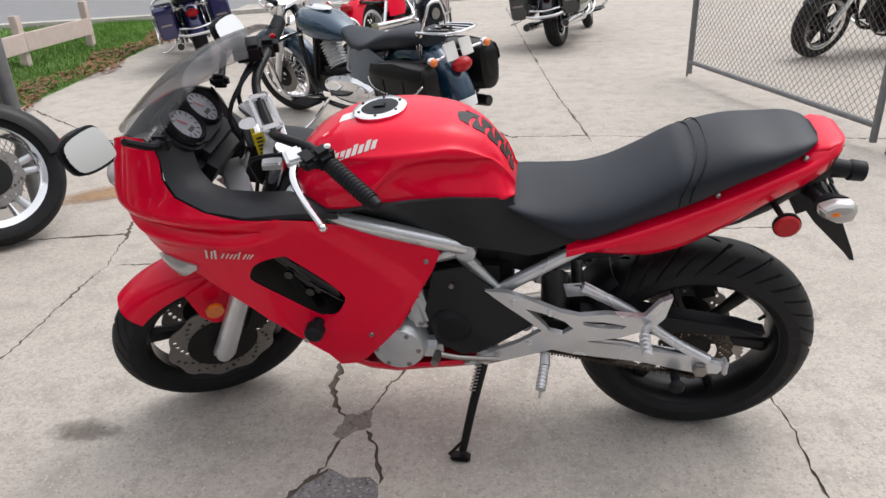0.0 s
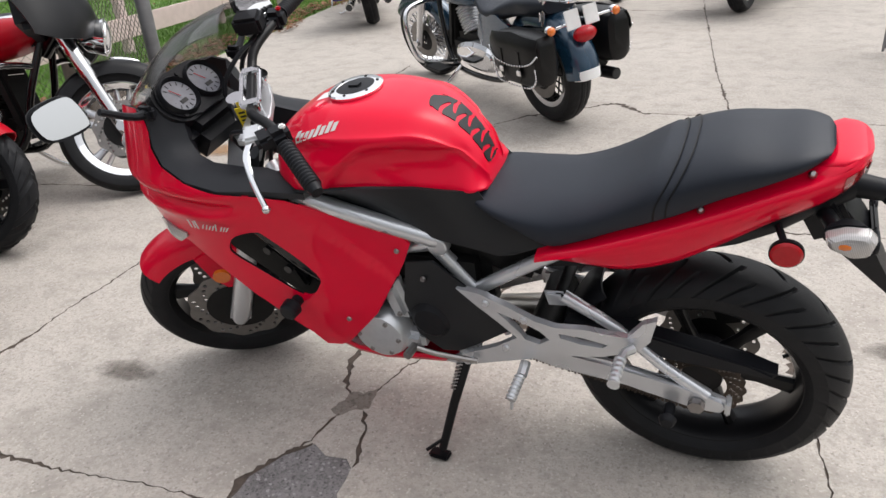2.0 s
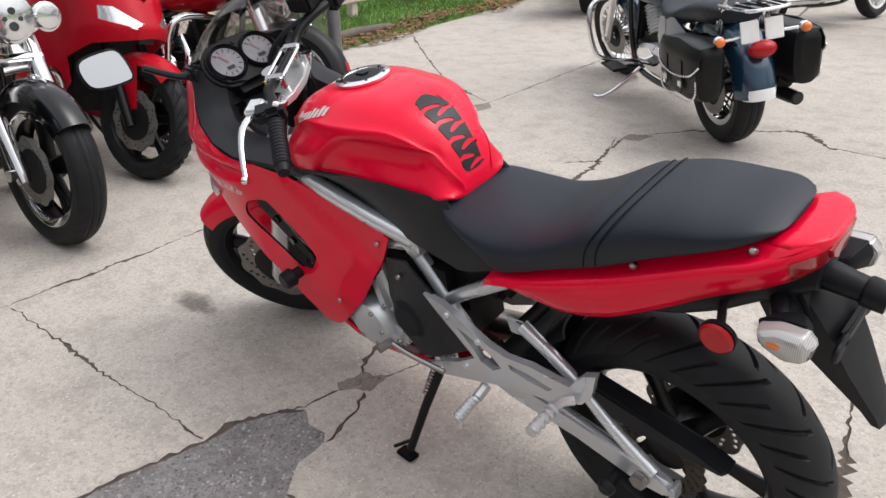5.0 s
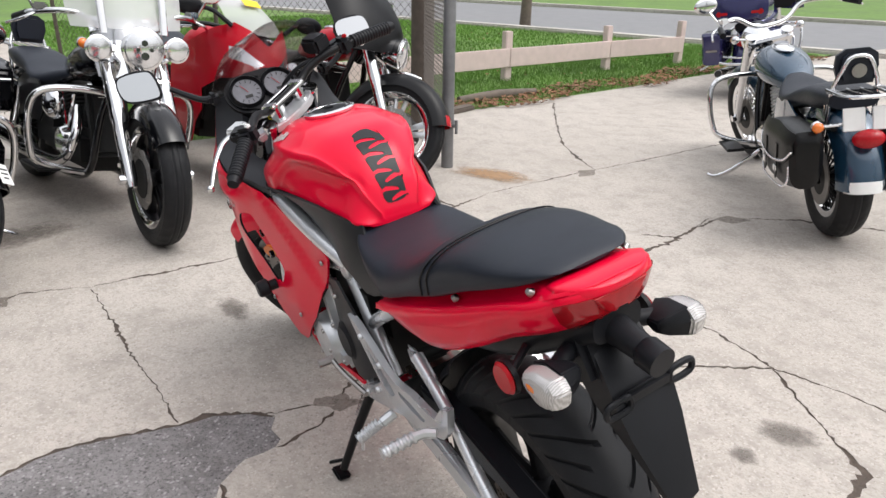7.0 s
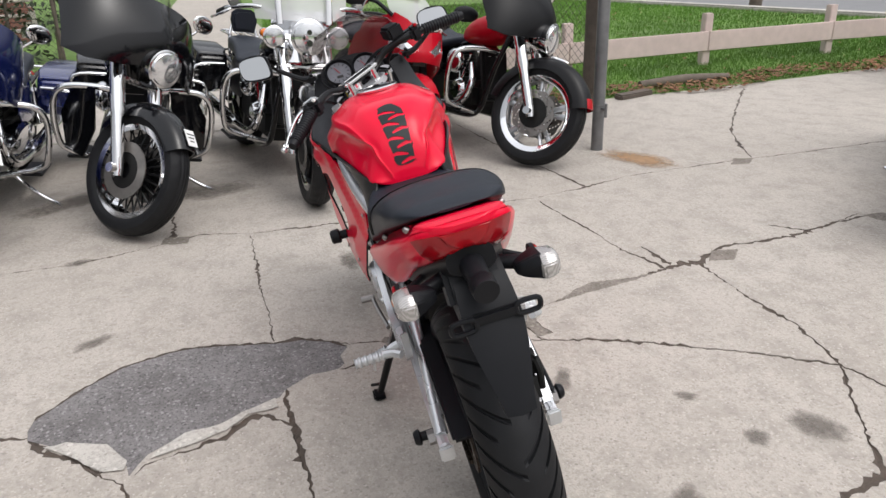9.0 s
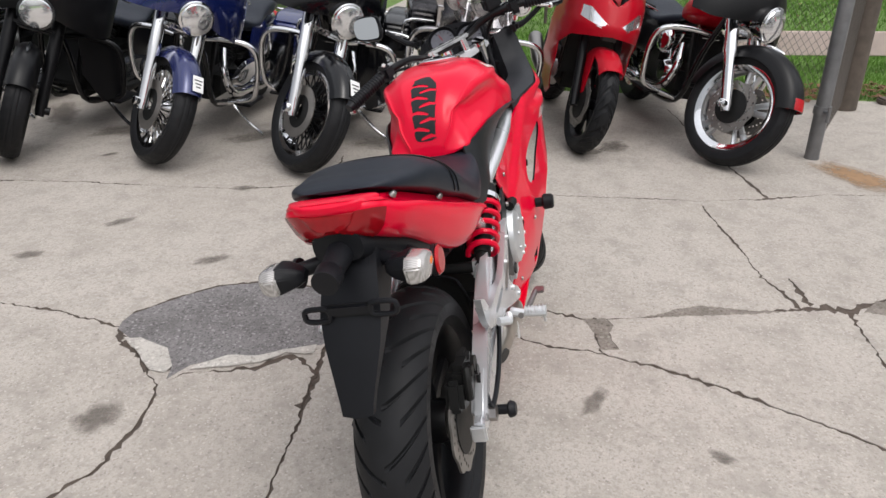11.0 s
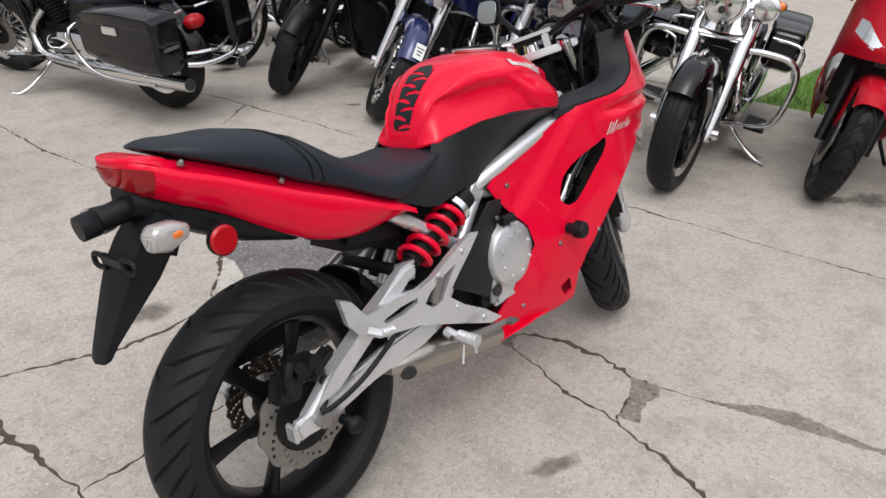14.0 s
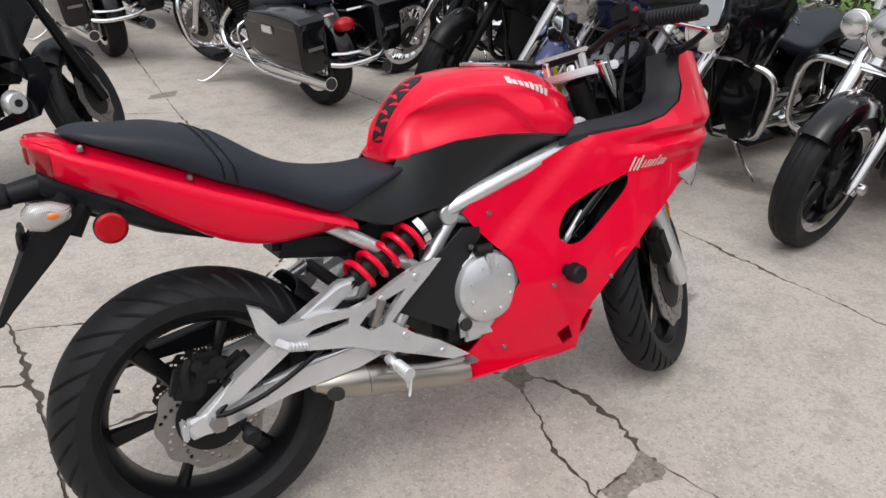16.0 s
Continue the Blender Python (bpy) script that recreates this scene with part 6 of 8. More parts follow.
    # exhaust
    for s in ((-1, 1) if bags == "hard" else (-1,)):
        b = B()
        zz = 0.255
        tube(b, [(0.92, s * 0.10, 0.55), (1.02, s * 0.15, 0.42), (0.92, s * 0.185, 0.28), (0.55, s * 0.20, zz)], 0.025, 12, 4)
        end = -0.46 if bags == "hard" else -0.33
        tube(b, [(0.56, s * 0.20, zz), (0.50, s * 0.20, zz), (end + 0.06, s * 0.215, zz + 0.03), (end, s * 0.217, zz + 0.032)], [0.026, 0.045, 0.047, 0.043] if bags == "hard" else [0.024, 0.034, 0.036, 0.034], 16)
        ex = part("exhaust", b, pipe_m or (trim if trim is CHROME else DARK), o)
        part("outlet", disc(B(), (end - 0.001, s * 0.217, zz + 0.032), (-1, 0, 0.03), 0.036 if bags == "hard" else 0.028, 0.003, 16), INK, ex)
        if not bags == "hard":
            b = B()
            tube(b, [(0.70, s * 0.10, 0.54), (0.66, s * 0.18, 0.40), (0.48, s * 0.20, 0.345), (-0.22, s * 0.215, 0.355)], [0.024, 0.024, 0.04, 0.044], 14, 3)
            part("upper_pipe", b, pipe_m or trim, ex)
    for s in (1, -1):
        b = B()
        box(b, (0.97, s * 0.30, 0.265), (0.26, 0.11, 0.018), 0.006)
        tube(b, [(0.97, s * 0.12, 0.23), (0.97, s * 0.30, 0.255)], 0.011, 8)
        part("floorboard", b, BLACK_SATIN, o)
    b = B()
    tube(b, [(0.92, 0.14, 0.235), (0.96, 0.30, 0.11), (0.99, 0.40, 0.065), (1.04, 0.43, 0.066)], [0.013, 0.012, 0.011, 0.013], 10, 3)
    part("side_stand", b, trim, o)
    if guard:
        b = B()
        for s in (1, -1):
            tube(b, [(1.225, s * 0.07, 0.66), (1.20, s * 0.20, 0.675), (1.17, s * 0.345, 0.66), (1.145, s * 0.40, 0.58), (1.12, s * 0.395, 0.40), (1.09, s * 0.34, 0.30), (1.06, s * 0.10, 0.235)], 0.0165, 12, 5)
        part("engine_guard", b, guard_m, o, "bent tube engine guard")
    if lowers:
        for s in (1, -1):
            b = shell(B(), [(1.25, 0.68), (1.12, 0.66), (1.04, 0.50), (1.06, 0.30), (1.16, 0.28), (1.24, 0.45)], [], lambda x, z: (x - 0.0, s * (0.20 + 0.9 * (1.24 - x)), z), 0.04, 0.01)
            part("leg_shield", b, paint, o, "glossy leg shield")
    if bags == "hard":
        for s in (1, -1):
            b = B()
            sec = [(-0.455, 0.080, 0.45, 0.655), (-0.43, 0.100, 0.375, 0.685), (-0.22, 0.108, 0.36, 0.695), (0.05, 0.108, 0.385, 0.685), (0.17, 0.105, 0.42, 0.67), (0.20, 0.08, 0.48, 0.63)]
            loft(b, [[(q[0], s * 0.285 + q[1], q[2]) for q in ring_yz(x, w, z0, z1, 28, 7, 5)] for x, w, z0, z1 in sec])
            bg = part("saddlebag", b, paint, o, "hard-shell saddlebag", sharp=22)
            b = B()
            loft(b, [[(q[0], s * 0.285 + q[1] * 1.03, q[2]) for q in ring_yz(x, w, z0, z1, 28, 7, 6)] for x, w, z0, z1 in [(-0.460, 0.081, 0.635, 0.672), (-0.43, 0.102, 0.625, 0.700), (-0.18, 0.110, 0.625, 0.715), (0.08, 0.108, 0.625, 0.70), (0.19, 0.085, 0.62, 0.66)]])
            part("lid", b, paint, bg, sharp=22)
            part("latch", box(B(), (-0.12, s * 0.398, 0.61), (0.12, 0.012, 0.045), 0.005), CHROME, bg)
            b = B()
            tube(b, [(0.22, s * 0.21, 0.60), (0.24, s * 0.40, 0.58), (0.20, s * 0.41, 0.42), (0.02, s * 0.415, 0.335), (-0.40, s * 0.40, 0.335)], 0.011, 10, 4)
            part("bag_rail", b, trim, bg)
            part("bag_reflector", box(B(), (-0.462, s * 0.285, 0.52), (0.006, 0.11, 0.02), 0.002), STEEL, bg)
        b = B()
        tube(b, [(-0.46, -0.20, 0.40), (-0.50, -0.12, 0.385), (-0.51, 0, 0.38), (-0.50, 0.12, 0.385), (-0.46, 0.20, 0.40)], 0.016, 10, 4)
        tube(b, [(-0.44, -0.17, 0.455), (-0.49, 0, 0.44), (-0.44, 0.17, 0.455)], 0.009, 8, 4)
        part("rear_bumper", b, trim, o)
    if bags == "leather":
        for s in (1, -1):
            b = B()
            sec = [(-0.36, 0.050, 0.42, 0.60), (-0.335, 0.075, 0.36, 0.635), (-0.19, 0.088, 0.335, 0.645), (0.0, 0.088, 0.335, 0.64), (0.10, 0.075, 0.38, 0.62), (0.13, 0.050, 0.44, 0.58)]
            loft(b, [[(q[0], s * 0.252 + q[1], q[2]) for q in ring_yz(x, w, z0, z1, 28, 4.5, 2.7)] for x, w, z0, z1 in sec])
            bg = part("saddlebag", b, LEATHER, o, "black studded leather saddlebag")
            b = B()
            flap_ = [(-0.35, 0.63), (-0.36, 0.535), (-0.29, 0.485), (-0.11, 0.462), (0.06, 0.485), (0.13, 0.535), (0.12, 0.63), (-0.11, 0.65)]
            shell(b, flap_, [], lambda x, z: (x, s * (0.252 + 0.093 * max(0.0, 1 - ((x + 0.115) / 0.30) ** 4) ** 0.5 - 0.9 * max(0, z - 0.585) ** 1.2), z), 0.035, 0.006)
            fl = part("flap", b, LEATHER, bg)
            b = B()
            edge_pts = smooth_line([(x, z, 0) for x, z in flap_[1:6]], 7)
            for q in edge_pts:
                yy = 0.252 + 0.093 * max(0.0, 1 - ((q.x + 0.115) / 0.30) ** 4) ** 0.5 - 0.9 * max(0, q.y + 0.012 - 0.585) ** 1.2
                ball(b, (q.x, s * (yy + 0.006), q.y + 0.012), 0.0062, 8, 6)
            tagged(part("studs", b, CHROME, bg, "row of bright studs"), kind="stuff")
            # studs along the bag's own edge, too
            b = B()
            for q in smooth_line([(-0.33, 0.47, 0), (-0.325, 0.40, 0), (-0.27, 0.362, 0), (-0.11, 0.352, 0), (0.04, 0.362, 0), (0.09, 0.40, 0), (0.10, 0.47, 0)], 6):
                ball(b, (q.x, s * (0.252 + 0.086 * max(0.0, 1 - ((q.x + 0.115) / 0.27) ** 6) ** 0.5), q.y), 0.006, 8, 6)
            tagged(part("edge_studs", b, CHROME, bg, "bright studs round the bag's edge"), kind="stuff")
            for xx in (-0.20, -0.02):
                b = B()
                plate(b, [(xx - 0.016, 0.56), (xx + 0.016, 0.56), (xx + 0.016, 0.41), (xx, 0.385), (xx - 0.016, 0.41)], s * 0.343, s * 0.350, 0.002)
                sp = part("strap", b, LEATHER, bg)
                part("buckle", box(B(), (xx, s * 0.352, 0.440), (0.040, 0.008, 0.032), 0.003), CHROME, sp)
    if backrest:
        b = B()
        tube(b, [(-0.10, 0.10, 0.55), (-0.15, 0.10, 0.76), (-0.18, 0.068, 0.87), (-0.185, 0.035, 0.925), (-0.185, -0.035, 0.925), (-0.18, -0.068, 0.87), (-0.15, -0.10, 0.76), (-0.10, -0.10, 0.55)], 0.010, 10, 4)
        br = part("sissy_bar", b, CHROME, o)
        b = B()
        plate(b, [(-0.075, 0.80), (-0.095, 0.88), (-0.088, 0.935), (-0.05, 0.962), (0.05, 0.962), (0.088, 0.935), (0.095, 0.88), (0.075, 0.80)], -0.178, -0.115, 0.022, "yz")
        part("back_pad", b, VINYL, br, "black padded backrest")
        part("badge", disc(B(), (-0.188, 0, 0.865), (-1, 0, 0), 0.032, 0.006, 24), STEEL, br, "plain round badge")
    if rack or backrest:
        b = B()
        for y in (-0.09, -0.03, 0.03, 0.09):
            tube(b, [(-0.14, y, 0.775), (-0.40, y * 0.8, 0.785)], 0.007, 8)
        tube(b, [(-0.12, -0.11, 0.775), (-0.36, -0.115, 0.785), (-0.43, -0.06, 0.79), (-0.43, 0.06, 0.79), (-0.36, 0.115, 0.785), (-0.12, 0.11, 0.775)], 0.009, 8, 4)
        tube(b, [(-0.12, 0.1, 0.775), (-0.10, 0.11, 0.65)], 0.008, 8)
        tube(b, [(-0.12, -0.1, 0.775), (-0.10, -0.11, 0.65)], 0.008, 8)
        part("luggage_rack", b, CHROME, o)
    if tourpack:
        b = B()
        sec = [(-0.58, 0.18, 0.82, 1.0), (-0.54, 0.26, 0.79, 1.06), (-0.35, 0.28, 0.78, 1.08), (-0.22, 0.27, 0.79, 1.06), (-0.18, 0.20, 0.82, 1.02)]
        loft(b, [ring_yz(x, w, z0, z1, 28, 4, 4) for x, w, z0, z1 in sec])
        tp = part("top_box", b, paint, o, "large rounded luggage box")
        for s in (1, -1):
            part("lamp", box(B(), (-0.575, s * 0.16, 0.88), (0.03, 0.12, 0.05), 0.012), LENS_RED, tp)
        part("rail", tube(B(), [(-0.24, 0.2, 1.09), (-0.5, 0.2, 1.10), (-0.55, 0, 1.10), (-0.5, -0.2, 1.10), (-0.24, -0.2, 1.09)], 0.009, 8, 4), CHROME, tp)
    return o


# the row along the lawn, faces to the yard
cruiser((-1.60, 0.85), 6, "black touring motorcycle with batwing fairing and chrome forks", BLACK, 44, fairing="batwing", bags="hard", wheel="fan", tag=True, fender_cut=150, lowers=True)
cruiser((-1.60, -0.03), 4, "navy blue touring motorcycle with chrome engine guard", NAVY, 46, fairing="batwing", bags="hard", wheel="wire", tag=True, fender_cut=140)
cruiser((-1.55, -0.91), 3, "all-black touring motorcycle with blacked-out forks", BLACK_SATIN, 32, fairing="batwing", bags="hard", wheel="cast", lip=None, fork_m=BLACK_SATIN, guard_m=BLACK_SATIN, trim=GREY_PAINT, fender_cut=120, fender_drop=0.115, dash=False, lowers=True)
cruiser((-1.78, 1.78), 14, "black and chrome cruiser with a tall clear windshield", BLACK, -8, fairing="screen", bags="hard", wheel="cast", spots=True, backrest=True, fender_cut=140, lamp_z=0.90)
cruiser((-2.12, 3.20), 14, "dark maroon touring motorcycle with wide black mudguard", BLACK_SATIN, 30, fairing="batwing", bags="hard", wheel="bold", tip=LENS_RED, fender_w=0.092, fender_from=18, fender_cut=172, tank_m=RED_DARK, lamp_z=0.80)
cruiser((-1.72, -1.82), 2, "black cruiser with chrome forks and headlight", BLACK, 12, fairing="", bags="hard", wheel="wire", fender_cut=140)
cruiser((-1.80, -2.75), 0, "black cruiser with chrome forks at the row's end", BLACK, 16, fairing="screen", bags="", wheel="wire", spots=True)
# others standing about
cruiser(None, 140, "dark blue softail with studded leather saddlebags and backrest", TEAL, 14, 8, bags="leather", wheel="wire", backrest=True, plates=True, pipe_m=BLACK_SATIN, rear_at=(-0.24, 4.86))
cruiser(None, -79, "black touring motorcycle with hard saddlebags and chrome rack", BLACK, 18, 8, bags="hard", wheel="wire", rack=True, rear_at=(-0.80, -1.17))
cruiser(None, -82, "black touring motorcycle with hard saddlebags", BLACK, 15, 8, fairing="batwing", bags="hard", wheel="fan", rear_at=(0.22, -3.25))
cruiser(None, -80, "black touring motorcycle parked nose away", BLACK, 15, 8, fairing="batwing", bags="hard", wheel="cast", rack=True, rear_at=(-0.75, -4.3))
cruiser(None, 75, "charcoal touring motorcycle with hard saddlebags at a distance", GREY_PAINT, 10, 8, fairing="batwing", bags="hard", wheel="cast", rear_at=(0.67, 8.9))
cruiser(None, 118, "violet touring motorcycle with a top box", PURPLE, 12, 8, fairing="batwing", bags="hard", wheel="wire", tourpack=True, rear_at=(-3.29, 8.22))
cruiser(None, 70, "red cruiser with chrome pipes and bare backrest", RED, 10, 8, bags="", wheel="wire", lip=WHITE, rear_at=(-1.32, 8.15))
cruiser((3.1, 7.9), 200, "black touring motorcycle behind the wire gate", BLACK, 10, 8, fairing="batwing", bags="hard", wheel="cast")


def sport_bike(front, yaw, label, paint, steer=0, lean=10, faired=True, tread="sport"):
    h = pose(0, 0, 0, -lean, 0, yaw)
    m = Matrix.Translation(Vector((*front, 0)) - h.to_3x3() @ Vector((1.40, 0, 0)) * Vector((1, 1, 0))) @ h
    m.translation.z = 0
    o = thing("sport_motorcycle", m, label, "motorcycle", "motorcycles on the forecourt")
    rk = radians(24)
    ax = Vector((-math.sin(rk), 0, math.cos(rk)))
    S = Matrix.Translation((1.37, 0, 0.30)) @ Matrix.Rotation(radians(steer), 4, ax) @ Matrix.Translation((-1.37, 0, -0.30))
    FK = lambda d: Vector((1.40, 0, 0.30)) + d * ax
    cast_wheel(o, "front_wheel", (1.40, 0, 0.30), 0.30, 0.215, 0.122, BLACK_SATIN, 6, 110, tread, (0.07, -0.07), 0.15, False, S)
    cast_wheel(o, "rear_wheel", (0, 0, 0.315), 0.315, 0.215, 0.18, BLACK_SATIN, 6, 110, tread, (-0.08,), 0.11)
    b = B()
    for s in (1, -1):
        tube(b, [FK(-0.03) + Vector((0, s * 0.105, 0)), FK(0.2) + Vector((0, s * 0.105, 0)), FK(0.66) + Vector((0, s * 0.105, 0))], [0.026, 0.027, 0.025], 12)
    fork = part("fork", b, BLACK_SATIN, o, xf=S)
    b = B()
    arc_fender(b, (1.40, 0, 0.30), 0.33, 0.072, 48, 140, 0.06, 16, 9)
    for s in (1, -1):
        plate(b, [(1.42, 0.58), (1.30, 0.56), (1.26, 0.45), (1.36, 0.34), (1.42, 0.36)], s * 0.07, s * 0.077, 0.003)
    part("front_mudguard", b, paint, o, xf=S)
    b = B()
    tkk = [(0.52, 0.08, 0.72, 0.80), (0.60, 0.13, 0.70, 0.87), (0.74, 0.165, 0.70, 0.92), (0.90, 0.155, 0.72, 0.92), (1.0, 0.11, 0.76, 0.88)]
    loft(b, [ring_yz(x, w, z0, z1, 26, 2.6, 2.6, 0.42) for x in np.linspace(0.522, 0.998, 18) for (w, z0, z1) in keyed(tkk, [x])])
    part("fuel_tank", b, paint, o)
    b = B()
    stt = [(-0.10, 0.07, 0.80, 0.86), (0.05, 0.10, 0.76, 0.86), (0.20, 0.13, 0.72, 0.80), (0.40, 0.13, 0.70, 0.78), (0.55, 0.09, 0.71, 0.78)]
    loft(b, [ring_yz(x, w, z0, z1, 24, 2.8, 3) for x in np.linspace(-0.098, 0.548, 18) for (w, z0, z1) in keyed(stt, [x])])
    part("seat", b, VINYL, o)
    b = B()
    loft(b, [ring_yz(x, w, z0, z1, 24, 3, 2.6, 0.6) for x, w, z0, z1 in ((-0.30, 0.04, 0.86, 0.90), (-0.2, 0.09, 0.80, 0.88), (0.0, 0.125, 0.73, 0.82), (0.22, 0.14, 0.68, 0.74))])
    tl = part("tail_fairing", b, paint, o)
    part("tail_lamp", box(B(), (-0.30, 0, 0.875), (0.03, 0.09, 0.035), 0.01), LENS_RED, tl)
    b = B()
    box(b, (0.72, 0, 0.42), (0.40, 0.30, 0.30), 0.05)
    box(b, (0.82, 0, 0.58), (0.28, 0.28, 0.20), 0.04, (0, 15, 0))
    eng = part("engine", b, DARK, o)
    for s in (1, -1):
        dx = 0.0 if faired else 0.12
        b = disc(B(), (0.66 + dx, s * 0.14, 0.43), (0, s, 0), 0.095, 0.05, 28, 0.08, 0.01)
        part("engine_cover", b, CAST, eng, "silver engine cover")
        part("engine_cover", disc(B(), (0.83 + dx, s * 0.14, 0.375), (0, s, 0), 0.06, 0.045, 24, 0.05, 0.008), CAST, eng)
        part("cover_hub", disc(B(), (0.83 + dx, s * 0.185, 0.375), (0, s, 0), 0.018, 0.006, 16), DARK, eng)
    b = B()
    for s in (1, -1):
        tube(b, [(1.05, s * 0.05, 0.84), (0.85, s * 0.15, 0.72), (0.52, s * 0.13, 0.52), (0.45, s * 0.11, 0.36)], 0.032, 10, 4)
        plate(b, [(0.46, 0.33), (0.46, 0.43), (0.0, 0.35), (-0.05, 0.34), (-0.05, 0.28), (0, 0.28)], s * 0.115, s * 0.145, 0.008)
    tube(b, [(1.02, 0, 0.93), (1.10, 0, 0.76)], 0.04, 12)
    part("frame", b, BLACK_SATIN, o)
    b = B()
    tube(b, [(0.60, -0.10, 0.25), (0.35, -0.15, 0.26), (0.22, -0.17, 0.32), (-0.12, -0.18, 0.42)], [0.03, 0.03, 0.055, 0.055], 14, 4)
    part("silencer", b, STEEL, o)
    b = B()
    tube(b, [(0.62, 0.13, 0.30), (0.64, 0.22, 0.15), (0.65, 0.29, 0.055)], 0.011, 8)
    box(b, (0.66, 0.295, 0.05), (0.06, 0.035, 0.012), 0.004)
    part("side_stand", b, BLACK_SATIN, o)
    b = B()
    hz, ez = (0.92, 0.88) if faired else (1.02, 1.0)
    tube(b, [(0.93, -0.36, ez), (1.02, -0.20, hz), (1.06, -0.11, 0.92), (1.06, 0.11, 0.92), (1.02, 0.20, hz), (0.93, 0.36, ez)], 0.012, 8, 3)
    hb = part("handlebar", b, BLACK_SATIN, o, xf=S)
    for s in (1, -1):
        z = 0.88 if faired else 1.0
        part("grip", tube(B(), [(0.97, s * 0.29, z + 0.01), (0.92, s * 0.375, z)], 0.018, 12), PLASTIC, hb, xf=S)
        part("lever", tube(B(), [(1.03, s * 0.22, z + 0.02), (1.04, s * 0.28, z + 0.01), (0.98, s * 0.38, z - 0.01)], 0.007, 8, 3), CHROME, hb, xf=S)
    if faired:
        # nose, side panels, screen
        def wrap(s_, z, side=1, out=0.0):
            w = 0.235 - 0.25 * max(0, 0.46 - z) + out - 0.18 * max(0, z - 0.86)
            if s_ < 1.05:
                return Vector((s_, side * (w - 0.06 * max(0, 0.75 - s_)), z))
            a = (s_ - 1.05) / 0.55 * 1.5708
            rake = 0.44 - 0.55 * max(0, z - 0.74) - 0.25 * max(0, 0.74 - z)
            return Vector((1.05 + rake * math.sin(a), side * w * max(0.0, math.cos(a)) ** 0.9, z))
        for s in (1, -1):
            b = shell(B(), [(1.60, 0.70), (1.60, 0.86), (1.48, 0.93), (1.36, 0.96), (1.20, 0.92), (1.02, 0.85), (0.82, 0.78), (0.70, 0.66), (0.72, 0.52), (0.52, 0.30), (0.50, 0.24), (0.80, 0.20), (0.96, 0.26), (1.05, 0.38), (1.14, 0.46), (1.12, 0.58), (1.26, 0.66), (1.40, 0.68)],
                      [[(1.30, 0.775), (1.50, 0.745), (1.545, 0.765), (1.40, 0.835), (1.31, 0.835)]], lambda x, z: wrap(x, z, s), 0.03, 0.006)
            fp = part("fairing_panel", b, paint, o, "glossy red race fairing panel", sharp=50)
            b = shell(B(), [(1.29, 0.77), (1.50, 0.738), (1.555, 0.765), (1.40, 0.843), (1.30, 0.843)], [], lambda x, z: wrap(x, z, s, -0.006), 0.03, 0.004)
            part("headlight", b, HEADLAMP, fp, "slanted clear headlight")
            b = B()
            tube(b, [(1.30, s * 0.16, 0.94), (1.26, s * 0.25, 1.0), (1.22, s * 0.30, 1.01)], 0.012, 8, 3)
            ball(b, (1.20, s * 0.37, 1.01), (0.03, 0.09, 0.05), 16, 10)
            mi = part("mirror", b, PLASTIC, fp)
            part("mirror_glass", ball(B(), (1.185, s * 0.37, 1.01), (0.018, 0.083, 0.044), 16, 10), MIRROR, mi)
        b = B()
        rows = [[(1.40 - 0.33 * v - 0.15 * u * u, (0.16 - 0.03 * v) * u, 0.91 + 0.20 * v ** 0.8 + 0.03 * u * u * (1 - v)) for u in np.linspace(-1, 1, 13)] for v in np.linspace(0, 1, 8)]
        loft(b, rows, cap=False, closed=False)
        ws = part("windscreen", b, CLEAR, o, "clear bubble windscreen")
        part("paper_tag", box(B(), (1.18, 0.0, 1.075), (0.07, 0.10, 0.003), 0, (0, 28, 0)), YELLOW, ws, "yellow stock tag")
        part("nose_intake", box(B(), (1.40, 0, 0.70), (0.10, 0.12, 0.06), 0.02), INK, o)
        b = B()
        box(b, (1.05, 0, 0.56), (0.05, 0.34, 0.34), 0.01, (0, 12, 0))
        part("radiator", b, DARK, o)
    else:
        b = B()
        lathe(b, [(0.04, -0.10), (0.085, -0.03), (0.09, 0.0), (0.08, 0.015)], (1.30, 0, 0.86), 24, "x")
        hl = part("headlight", b, BLACK, o, xf=S)
        part("lens", disc(B(), (1.312, 0, 0.86), (1, 0, 0), 0.078, 0.012, 24, 0.06, 0.004), HEADLAMP, hl, xf=S)
        for s in (1, -1):
            b = shell(B(), [(1.10, 0.86), (1.16, 0.74), (1.0, 0.56), (0.86, 0.62), (0.88, 0.80)], [], lambda x, z: (x, s * (0.20 - 0.1 * abs(x - 1.0)), z), 0.04, 0.006)
            part("radiator_shroud", b, BLACK, o)
            b = shell(B(), [(1.12, 0.56), (1.16, 0.46), (1.04, 0.30), (0.62, 0.24), (0.56, 0.30), (0.60, 0.34), (0.80, 0.30), (0.98, 0.36), (1.03, 0.46), (0.92, 0.55)], [], lambda x, z: (x, s * (0.185 - 0.1 * abs(x - 1.0)), z), 0.04, 0.006)
            part("lower_cowl", b, BLACK, o)
            b = shell(B(), [(0.90, 0.80), (0.62, 0.72), (0.40, 0.62), (0.44, 0.54), (0.70, 0.56), (0.88, 0.62)], [], lambda x, z: (x, s * 0.165, z), 0.04, 0.006)
            part("frame_panel", b, BLACK, o)
            b = B()
            tube(b, [(0.98, s * 0.27, 1.0), (1.0, s * 0.29, 1.10)], 0.006, 8)
            ball(b, (1.0, s * 0.31, 1.13), (0.015, 0.07, 0.045), 14, 10)
            part("mirror", b, PLASTIC, hb, xf=S)
        b = B()
        box(b, (1.03, 0, 0.60), (0.05, 0.30, 0.30), 0.01, (0, 12, 0))
        part("radiator", b, DARK, o)
